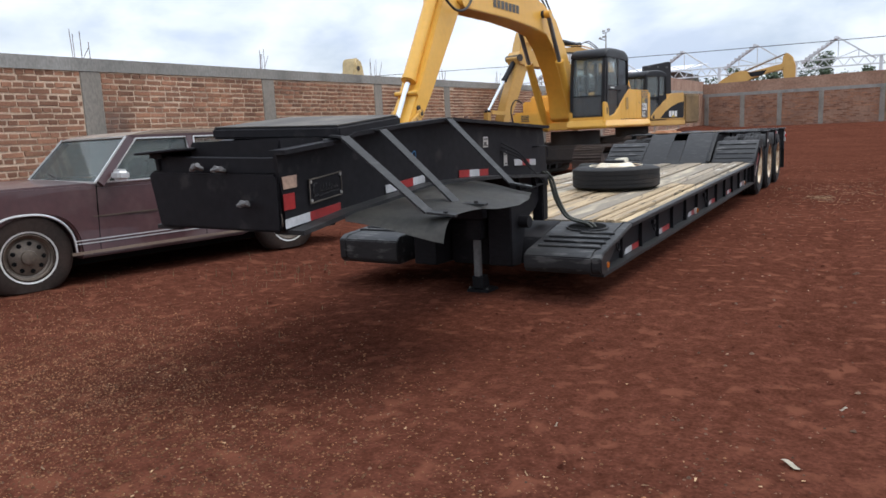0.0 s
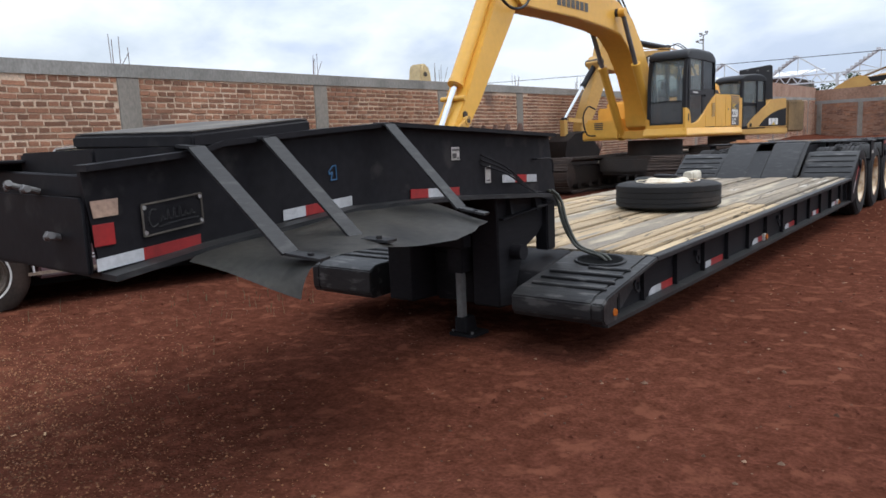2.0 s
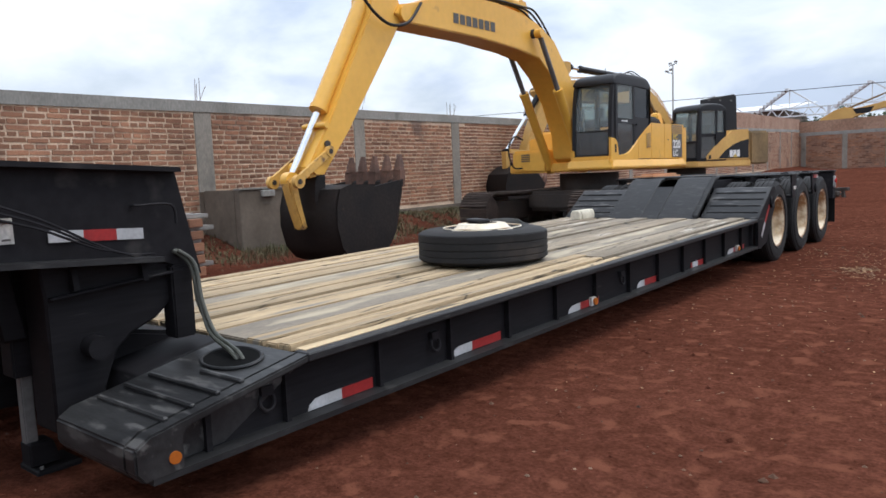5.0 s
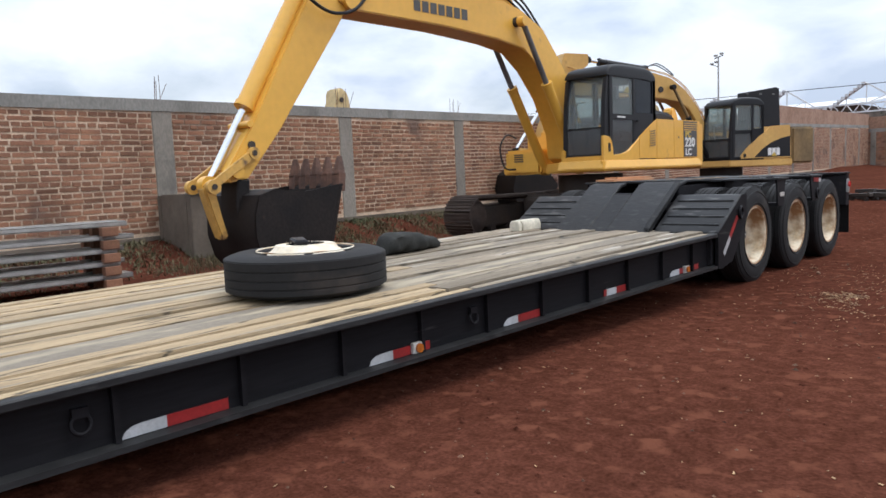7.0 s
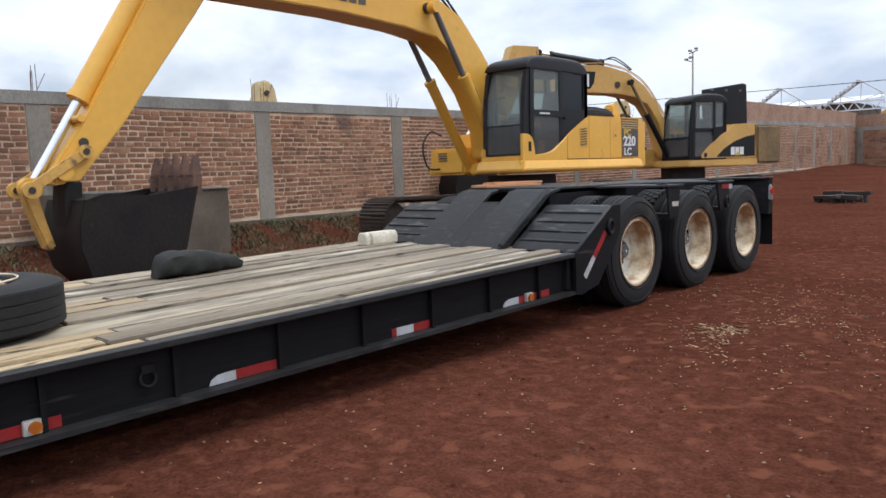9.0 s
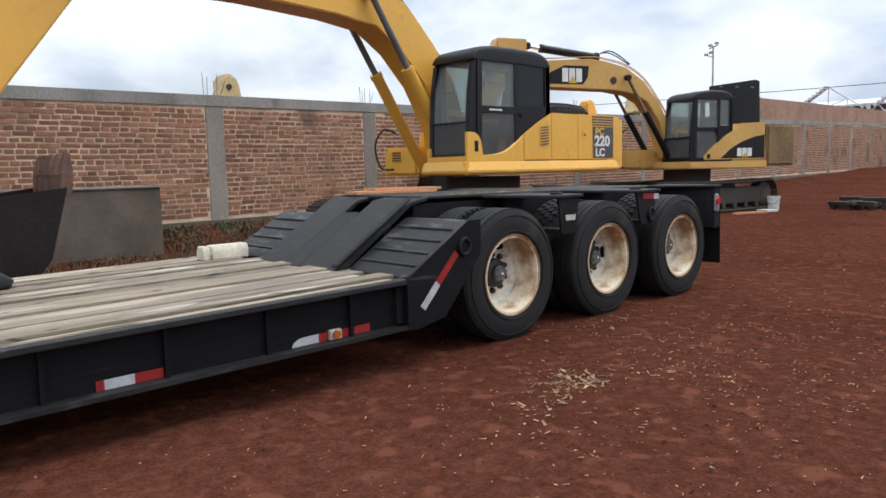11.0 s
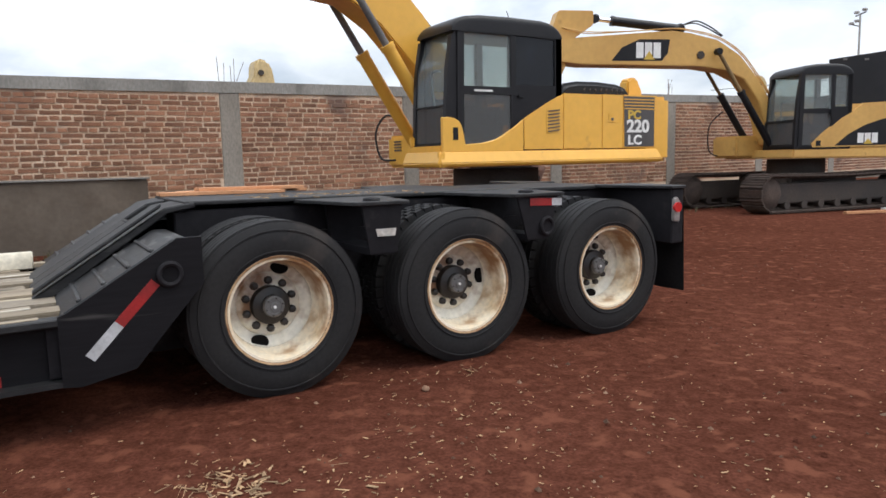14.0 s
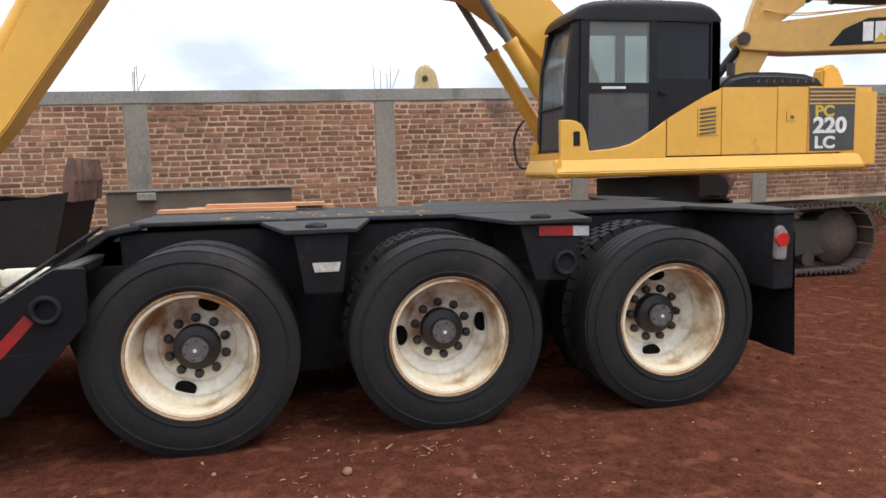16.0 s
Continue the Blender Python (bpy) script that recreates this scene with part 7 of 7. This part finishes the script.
# steel roof frames of a hall beyond the far wall
TY = 86.0
hall = thing("steel_hall_frame", (-10.8, TY, 0), "white steel roof trusses of an unfinished hall beyond the wall", "hall frame")
for k in range(8):
    xp = -33.55 + 7.55 * k
    zp, half = 8.85, 3.3
    for s in (-1, 1):
        bm = BM()
        foot = Vector((xp + s * half, TY, 6.55))
        top = Vector((xp, TY, zp))
        bar(bm, top, foot, 0.14, 0.14, up=(0, 1, 0))
        if s < 0:
            for i in range(9):
                q = top.lerp(foot, (i + 0.5) / 9)
                box(bm, q + Vector((-0.24, -0.3, -0.02)), q + Vector((0.12, 0.3, 0.26)))
        part("rafter", bm, WHITESTEEL, hall, "white stepped rafter")
    bm = BM()
    bar(bm, (xp, TY, zp), (xp, TY, 6.9), 0.09, 0.09, up=(0, 1, 0))
    for s in (-1, 1):
        bar(bm, (xp + s * half * 0.55, TY, 7.56), (xp, TY, 6.9), 0.08, 0.08, up=(0, 1, 0))
        bar(bm, (xp + s * half * 0.55, TY, 7.56), (xp + s * half * 0.55, TY, 6.9), 0.08, 0.08, up=(0, 1, 0))
    part("web_member", bm, WHITESTEEL, hall)
    part("post", cube((xp + 3.6, TY - 0.12, 0.0), (xp + 3.9, TY + 0.12, 6.9), 0.01), WHITESTEEL, hall)
for z in (6.05, 6.85):
    part("chord", bar(BM(), (-40, TY - 0.1, z), (28, TY - 0.1, z), 0.13, 0.13), WHITESTEEL, hall)
bm = BM()
for k in range(56):
    x = -40 + 1.2 * k
    bar(bm, (x, TY - 0.1, 6.05), (x + 0.6, TY - 0.1, 6.85), 0.08, 0.08, up=(0, 1, 0))
    bar(bm, (x + 0.6, TY - 0.1, 6.85), (x + 1.2, TY - 0.1, 6.05), 0.08, 0.08, up=(0, 1, 0))
part("lattice", bm, WHITESTEEL, hall)
bm = prism(BM(), "x", [(TY + 3, 7.2), (TY + 16, 8.6), (TY + 16, 8.5), (TY + 3, 7.1)], -34, -19)
solid("shed_roof", bm, WHITESTEEL, "pale corrugated shed roof beyond the wall", "roof", at=(-26, TY + 9, 7.1))
part("shed_posts", cube((-33, TY + 4, 0), (-20, TY + 15, 7.1)), RENDERED, bpy.data.objects["shed_roof"])

# a distant excavator beyond the wall
EX, EY, EZ, EU = -9.95, 78.5, 5.57, 0.0196
exc = thing("excavator", (EX, EY, 0.0), "distant ochre excavator half hidden by the far wall", "excavator", "excavators in the yard")


def far_plate(pts, y0, y1, r=0.05):
    """A welded arm plate of the distant machine, its outline in its own small units from the decal."""
    return bevel(prism(BM(), "y", [(EX + EU * u, EZ - EU * v) for u, v in pts], y0, y1), r, 2, 40)


part("boom", far_plate([(-190, 45), (-158, 20), (-108, -8), (-68, -18), (-28, -8), (62, -25), (120, -38), (127, -8), (62, 2), (12, 15), (-28, 30), (-68, 45)], EY, EY + 0.6), OCHRE, exc, "ochre boom with a dark decal")
part("stick_head", far_plate([(117, -35), (120, -70), (137, -88), (162, -65), (177, -20), (175, 60), (132, 60), (117, -8)], EY + 0.05, EY + 0.5), OCHRE, exc, "ochre end of the stick")
part("boom_decal", prism(BM(), "y", [(EX + EU * u, EZ - EU * v) for u, v in ((-38, -6), (48, -12), (30, 14), (-22, 16))], EY - 0.012, EY - 0.002), CABBLACK, exc, "dark boom decal")
part("hydraulic_cylinder", rod(BM(), (EX - 58 * EU, EY + 0.3, EZ + 12 * EU), (EX + 134 * EU, EY + 0.3, EZ + 84 * EU), 0.10, 0.06, 10), MUSTARD, exc)
part("body", bevel(box(BM(), (EX - 8.5, EY, 1.2), (EX - 4.0, EY + 2.6, 4.0)), 0.1, 2), OCHRE, exc)
part("track", bevel(box(BM(), (EX - 9.0, EY, 0.0), (EX - 3.6, EY + 2.9, 1.2)), 0.2, 2), DARKMETAL, exc)

# tops of machines behind the brick wall
for k, (x, y, h, w) in enumerate(((-12.43, 18.57, 3.50, 0.30), (-13.5, 36.5, 4.0, 0.45))):
    th = thing("machine_top", (x, y, 0), "faded yellow machine arm end showing above the wall", "machine part")
    part("column", cube((x - 0.2, y - 0.25, 0.0), (x + 0.2, y + 0.25, h - 0.5), 0.02), MUSTARD, th)
    bm = prism(BM(), "x", [(y - w, h - 0.62), (y + w, h - 0.62), (y + w * 0.75, h - 0.22), (y + w * 0.45, h - 0.05), (y - w * 0.25, h), (y - w * 0.5, h - 0.15), (y - w * 0.55, h - 0.35)], x - 0.25, x + 0.25)
    part("knuckle", bevel(bm, 0.05, 3), FADED, th, "rounded faded cream-yellow casting")
    part("pin", disc(BM(), (x + 0.26, y - w * 0.1, h - 0.3), 0.06, (1, 0, 0), 0.02), DARKMETAL, th)

# floodlight mast, overhead cable
MX, MY = -12.29, 40.70
mast = thing("floodlight_mast", (MX, MY, 0.0), "slim grey steel mast with two levels of floodlights", "mast")
part("pole", rod(BM(), (MX, MY, 0), (MX, MY, 6.22), 0.050, 0.035, 10), PIPE, mast)
for z, tilt, lamps in ((6.22, 0.10, (-0.12, 0.16)), (5.86, -0.12, (-0.30, -0.10))):
    part("bracket", bar(BM(), (MX + min(lamps) - 0.06, MY, z - tilt * 0.5), (MX + max(lamps) + 0.06, MY, z + tilt * 0.5), 0.04, 0.035), GREYSTEEL, mast)
    for k, dx in enumerate(lamps):
        part("floodlight", bevel(box(BM(), (MX + dx - 0.075, MY - 0.08, z + 0.03 + 0.06 * k), (MX + dx + 0.075, MY + 0.05, z + 0.12 + 0.06 * k)), 0.015, 1), PIPE, mast)
cable = sweep(BM(), [(-60, 84, 9.4), (-30, 84, 8.75), (-10, 84, 8.5), (10, 84, 8.5), (60, 84, 9.4)], 0.035, 5)
solid("overhead_cable", cable, CABBLACK, "thin black overhead cable", kind="structure")


def leaf_cloud(bm, c, r, n, size, rg):
    for _ in range(n):
        d = Vector((rg.gauss(0, 1), rg.gauss(0, 1), rg.gauss(0, 0.8)))
        d = d.normalized() * r * rg.uniform(0.25, 1.0) ** 0.5
        p = c + d
        a = Vector((rg.uniform(-1, 1), rg.uniform(-1, 1), rg.uniform(-0.6, 0.6))).normalized()
        b = a.orthogonal().normalized()
        s = size * rg.uniform(0.6, 1.3)
        bm.faces.new([bm.verts.new(p + q) for q in (a * s, b * s * 0.55, -a * s, -b * s * 0.55)])


for k in range(11):
    rg = random.Random(40 + k)
    x, y = -24 + 4.6 * k + rg.uniform(-1.5, 1.5), 100 + rg.uniform(-4, 10)
    hgt = rg.uniform(6.2, 8.4)
    tree = thing("tree", (x, y, 0.3), "distant leafy green tree beyond the wall", "tree", "distant trees")
    bm = rod(BM(), (x, y, 0), (x, y, hgt * 0.6), 0.22, 0.12, 8)
    for q in range(4):
        a = rg.uniform(0, 6.28)
        rod(bm, (x, y, hgt * 0.45), (x + 1.3 * math.cos(a), y + 1.3 * math.sin(a), hgt * 0.8), 0.09, 0.04, 6)
    part("trunk", bm, BARK, tree)
    bm = BM()
    for q in range(9):
        a = rg.uniform(0, 6.28)
        leaf_cloud(bm, Vector((x + rg.uniform(0.2, 1.9) * math.cos(a), y + rg.uniform(0.2, 1.9) * math.sin(a), hgt * rg.uniform(0.62, 1.0))), rg.uniform(0.6, 1.2), 130, 0.20, rg)
    part("crown", bm, LEAF, tree, smooth=0)

# the hall, its cable and the woods stand far beyond the yard
FAR_OFF = Matrix.Translation((0.69, 1.88, 1.3)) @ Matrix.Scale(2.19, 4) @ Matrix.Translation((-0.69, -1.88, -1.3))
for ob in list(scene.objects):
    if ob.parent is None and ob.name.split(".")[0] in ("steel_hall_frame", "shed_roof", "overhead_cable", "tree"):
        ob.matrix_basis = FAR_OFF @ ob.matrix_basis

# ---- ground cover ----
def scatter_ok(x, y):
    return wall_x(y) + 0.2 < x


def joined(name, verts, faces, mat_, label, cat):
    me = bpy.data.meshes.new(name)
    me.from_pydata(verts, [], faces)
    me.materials.append(mat_)
    return tagged(new(name, me), label, cat, kind="stuff")


def stones(name, n, spread, mat_, label, smin, smax, seed):
    rg = random.Random(seed)
    V, F = [], []
    while n:
        x, y = spread(rg)
        if not scatter_ok(x, y):
            continue
        n -= 1
        s = smin + (smax - smin) * rg.random() ** 3
        z = ground_z(x, y) + s * 0.18
        b = len(V)
        a0 = rg.uniform(0, 6.28)
        e = rg.uniform(0.6, 1.0)
        for k in range(5):
            a = a0 + 1.2566 * k
            V.append((x + s * math.cos(a) * rg.uniform(0.75, 1.1), y + s * e * math.sin(a) * rg.uniform(0.75, 1.1), z - s * 0.15))
        V += [(x + s * 0.1, y, z + s * rg.uniform(0.4, 0.7)), (x, y, z - s * 0.5)]
        for k in range(5):
            F += [(b + k, b + (k + 1) % 5, b + 5), (b + (k + 1) % 5, b + k, b + 6)]
    return joined(name, V, F, mat_, label, "stones")


def drifted(mx, sx, my, sy):
    """Spots that gather in loose drifts round a middle."""
    def spot(r):
        while True:
            x, y = r.gauss(mx, sx), r.gauss(my, sy)
            if noise.noise(Vector((x * 1.6, y * 2.4, 3))) > r.uniform(-0.2, 0.55):
                return x, y
    return spot


stones("gravel", 7000, lambda r: (r.uniform(-9, 5), r.uniform(-1, 24)), STONE, "scattered fine pale gravel on red earth", 0.004, 0.013, 21)
stones("gravel_patch", 5500, drifted(-1.0, 1.7, 2.9, 1.3), STONE, "drifts of fine pale gravel", 0.0025, 0.009, 22)
def grit_spot(r):
    """A spot on the gravelled strip that runs slantwise in front of the gooseneck."""
    x = r.gauss(-2.7, 1.5)
    return x, 3.80 - 0.28 * (x + 2.3) + r.gauss(0, 0.70)


stones("yard_grit", 30000, grit_spot, GRIT, "bed of fine brown grit over the red earth", 0.003, 0.010, 24)
stones("clods", 5000, lambda r: (r.uniform(-6, 5), r.uniform(0, 26)), EARTH, "small clods of red earth", 0.008, 0.026, 23)


def chips(name, n, spread, label, seed, smin=0.015, smax=0.06, broad=0.0048):
    rg = random.Random(seed)
    V, F = [], []
    for _ in range(n):
        x, y = spread(rg)
        L, w, t = smin + (smax - smin) * rg.random() ** 2.6, 0.001 + (broad - 0.001) * rg.random() ** 1.6, rg.uniform(0.0012, 0.0034)
        a, tilt = rg.uniform(0, 6.28), rg.uniform(-0.25, 0.25)
        d = Vector((math.cos(a), math.sin(a), tilt)) * L
        s_ = Vector((-math.sin(a), math.cos(a), 0)) * w
        c = Vector((x, y, ground_z(x, y) + abs(tilt) * L + t + 0.002))
        taper, skew = rg.uniform(0.1, 1.0), rg.uniform(-0.8, 0.8)
        b = len(V)
        for e in (-1, 1):
            for f in (-1, 1):
                V += [tuple(c + d * e + s_ * f * (1 if e < 0 else taper) + s_ * skew * e), tuple(c + d * e + s_ * f * (1 if e < 0 else taper) + s_ * skew * e + Vector((0, 0, t)))]
        F += [(b, b + 1, b + 3, b + 2), (b + 4, b + 6, b + 7, b + 5), (b, b + 4, b + 5, b + 1), (b + 2, b + 3, b + 7, b + 6), (b + 1, b + 5, b + 7, b + 3), (b, b + 2, b + 6, b + 4)]
    return joined(name, V, F, CHIP, label, "wood chips")


def heap_spot(r):
    """A spot on the small heap of chips, thin towards its tail along the wheels."""
    if r.random() < 0.5:
        return r.gauss(-0.10, 0.10), r.gauss(14.66, 0.10)
    t = r.random() ** 1.4
    return -0.05 + r.gauss(0, 0.10) + 0.25 * t, 14.55 - 0.75 * t + r.gauss(0, 0.13) + (1.3 * t if r.random() < 0.35 else 0)


def drift_spot(r):
    """Chips lie in loose drifts, not evenly."""
    while True:
        x, y = r.gauss(0.55, 0.75), r.gauss(15.5, 1.2)
        if noise.noise(Vector((x * 2.2, y * 2.2, 9))) > r.uniform(-0.35, 0.4):
            return x, y


chips("wood_chips", 210, heap_spot, "heap of pale wood chips on the earth", 31, 0.006, 0.040, 0.0095)
chips("strewn_chips", 850, drift_spot, "pale wood chips strewn over the earth", 32, 0.0015, 0.017, 0.0055)
chips("gravel_flecks", 420, drifted(-1.6, 1.6, 3.3, 1.0), "pale flecks of straw and chips on the grit", 35, 0.002, 0.014, 0.006)
chips("wheel_chips", 18, lambda r: (r.gauss(-0.80, 0.07), r.gauss(16.15, 0.12)), "few wood chips beside the trailer wheel", 34, 0.006, 0.032)
chips("far_chips", 900, lambda r: (r.uniform(-1, 5), r.uniform(9, 23)), "few pale chips and straws on the earth", 33, 0.003, 0.014)
stones("pebbles", 260, lambda r: (r.uniform(-1.2, 3.5), r.uniform(1.5, 18)), STONE, "scattered larger pale pebbles on the earth", 0.010, 0.024, 25)
bm = BM()
bmesh.ops.create_icosphere(bm, subdivisions=2, radius=0.022)
for v in bm.verts:
    v.co *= 1 + 0.35 * noise.noise(v.co * 40)
    v.co.z *= 0.75
bmesh.ops.translate(bm, verts=bm.verts, vec=(-0.652, 15.90, ground_z(-0.652, 15.90) + 0.014))
solid("stone", bm, STONE, "small grey-brown stone lying on the red earth", "stone", at=(-0.652, 15.90, ground_z(-0.652, 15.90)))
for x, y, L, turn in ((0.466, 4.641, 0.075, 2.6), (0.609, 5.357, 0.03, 0.3), (-0.458, 4.621, 0.018, 1.0)):
    bm = BM()
    n = 5
    for i in range(n + 1):
        t = i / n - 0.5
        c = Vector((x + math.cos(turn) * L * t, y + math.sin(turn) * L * t, ground_z(x, y) + 0.012 + 0.008 * math.sin(5 * t)))
        side_ = Vector((-math.sin(turn), math.cos(turn), 0.2)) * L * 0.22 * (1 - 1.2 * t * t)
        row = [bm.verts.new(c - side_), bm.verts.new(c + side_)]
        if i:
            bm.faces.new((prev[0], prev[1], row[1], row[0]))
        prev = row
    bmesh.ops.solidify(bm, geom=list(bm.faces), thickness=0.003)
    solid("husk", bm, CREAM, "pale curled husk lying on the red earth", "litter", group="pale husks on the earth", at=(x, y, ground_z(x, y)))

rg = random.Random(61)
V, F = [], []


def blade(x, y, h, lean, w):
    a = rg.uniform(0, 6.28)
    z = ground_z(x, y) - 0.01
    b = len(V)
    dx, dy = math.cos(a), math.sin(a)
    V.extend([(x - dy * w, y + dx * w, z), (x + dy * w, y - dx * w, z), (x + dx * lean * 0.4 + dy * w * 0.7, y + dy * lean * 0.4 - dx * w * 0.7, z + h * 0.6),
              (x + dx * lean * 0.4 - dy * w * 0.7, y + dy * lean * 0.4 + dx * w * 0.7, z + h * 0.6), (x + dx * lean, y + dy * lean, z + h)])
    F.extend([(b, b + 1, b + 2, b + 3), (b + 3, b + 2, b + 4)])


for _ in range(40000):
    y = rg.uniform(8.5, 34)
    if noise.noise(Vector((y * 0.9, 0, 5))) < -0.12 and rg.random() < 0.8:
        continue
    x = wall_x(y) + 0.12 + abs(rg.gauss(0, 0.95))
    blade(x, y, 0.02 + 0.09 * rg.random() ** 1.8, rg.uniform(0.03, 0.12), rg.uniform(0.006, 0.014))
for cx, cy, n, hh in ((-8.3, 12.6, 420, 0.15), (-8.8, 13.3, 380, 0.21), (-8.6, 15.8, 260, 0.13), (-9.2, 17.2, 380, 0.14), (-9.0, 18.6, 420, 0.15), (-9.3, 20.2, 300, 0.12), (-9.4, 16.3, 240, 0.12), (-5.2, 5.55, 5, 0.16), (-2.9, 5.1, 12, 0.075), (-3.3, 5.6, 6, 0.07), (-4.15, 6.75, 60, 0.13)):
    for _ in range(n):
        blade(rg.gauss(cx, 0.28), rg.gauss(cy, 0.35), rg.uniform(min(0.06, hh * 0.4), hh), rg.uniform(0.1, 0.4) * hh, rg.uniform(0.003, 0.008) if hh > 0.2 else 0.0025)
joined("weeds", V, F, GRASS, "tufts of green and dry weeds along the wall foot", "weeds")

# ---- bricks of the wall, last ----
COURSE = 0.094
NEAR_BRICKS = (12.9, 16.6)        # along the wall: these are pieces of their own
brick_mesh = {}


def brick_shape(L):
    bm = BM()
    r = random.Random(int(L * 1000))
    h, d = 0.0325, 0.03
    vs = []
    for z in (-h, h):
        for y in (-L / 2, L / 2):
            for o in (-d, 0.0):
                j = 0.004
                vs.append(bm.verts.new((o + (r.uniform(-j, j) if o == 0 else 0), y + r.uniform(-j, j), z + r.uniform(-j, j))))
    for f in ((0, 1, 3, 2), (4, 6, 7, 5), (0, 4, 5, 1), (2, 3, 7, 6), (1, 5, 7, 3)):
        bm.faces.new([vs[i] for i in f])
    me = finish(bm, "brick", 0)
    me.materials.append(BRICK)
    return me


V, F, count = [], [], 0
rg = random.Random(77)
BAYS = list(zip([YA] + [c + 0.19 for c in COLS], [c - 0.19 for c in COLS] + [YB]))
laid = []
for j in range(30):
    L = 0.135 if j % 2 else 0.30
    for lo, hi in BAYS:
        y = lo + 0.008
        length = L * (1.0, 0.7, 0.55, 0.85)[(j + int(lo)) % 4]
        while y < hi - 0.05:
            ll = min(length, hi - 0.008 - y)
            if ll < 0.045:
                break
            laid.append((j, y + ll / 2, round(ll, 2)))
            y += ll + 0.028 + rg.uniform(-0.010, 0.010)
            length = L + rg.uniform(-0.012, 0.012)
for j, yc, ll in laid:
    z = 0.36 + 0.0061 * (yc + 5) + COURSE * (j + 0.5) + rg.uniform(-0.006, 0.006)
    if z > band_z(yc) - 0.042:
        continue
    out = rg.uniform(-0.001, 0.009)
    tip = rg.uniform(-0.012, 0.012)
    if NEAR_BRICKS[0] < yc < NEAR_BRICKS[1] and count < 300 and z > 1.35:
        key = round(ll, 3)
        if key not in brick_mesh:
            brick_mesh[key] = brick_shape(ll)
        ob = new("brick", brick_mesh[key])
        ob.parent = wall
        ob.matrix_basis = Matrix.Translation(wall_pt(yc, out, z)) @ Matrix.Rotation(math.atan2(-WDIR.x, WDIR.y), 4, "Z") @ Matrix.Rotation(tip, 4, "X")
        count += 1
        continue
    b = len(V)
    for zz in (-0.0325, 0.0325):
        for yy in (-ll / 2, ll / 2):
            for o in (-0.03, 0.0):
                jt = 0.0045
                V.append(tuple(wall_pt(yc + yy + rg.uniform(-jt, jt), out + o + (rg.uniform(-0.003, 0.003) if o == 0 else 0), z + zz + yy * tip + rg.uniform(-jt, jt))))
    F += [(b + 4, b + 6, b + 7, b + 5), (b, b + 1, b + 5, b + 4), (b + 2, b + 6, b + 7, b + 3), (b, b + 2, b + 3, b + 1), (b + 1, b + 3, b + 7, b + 5)]
rest = joined("brick_courses", V, F, BRICKS, "rows of red brick", "")
rest.parent = wall
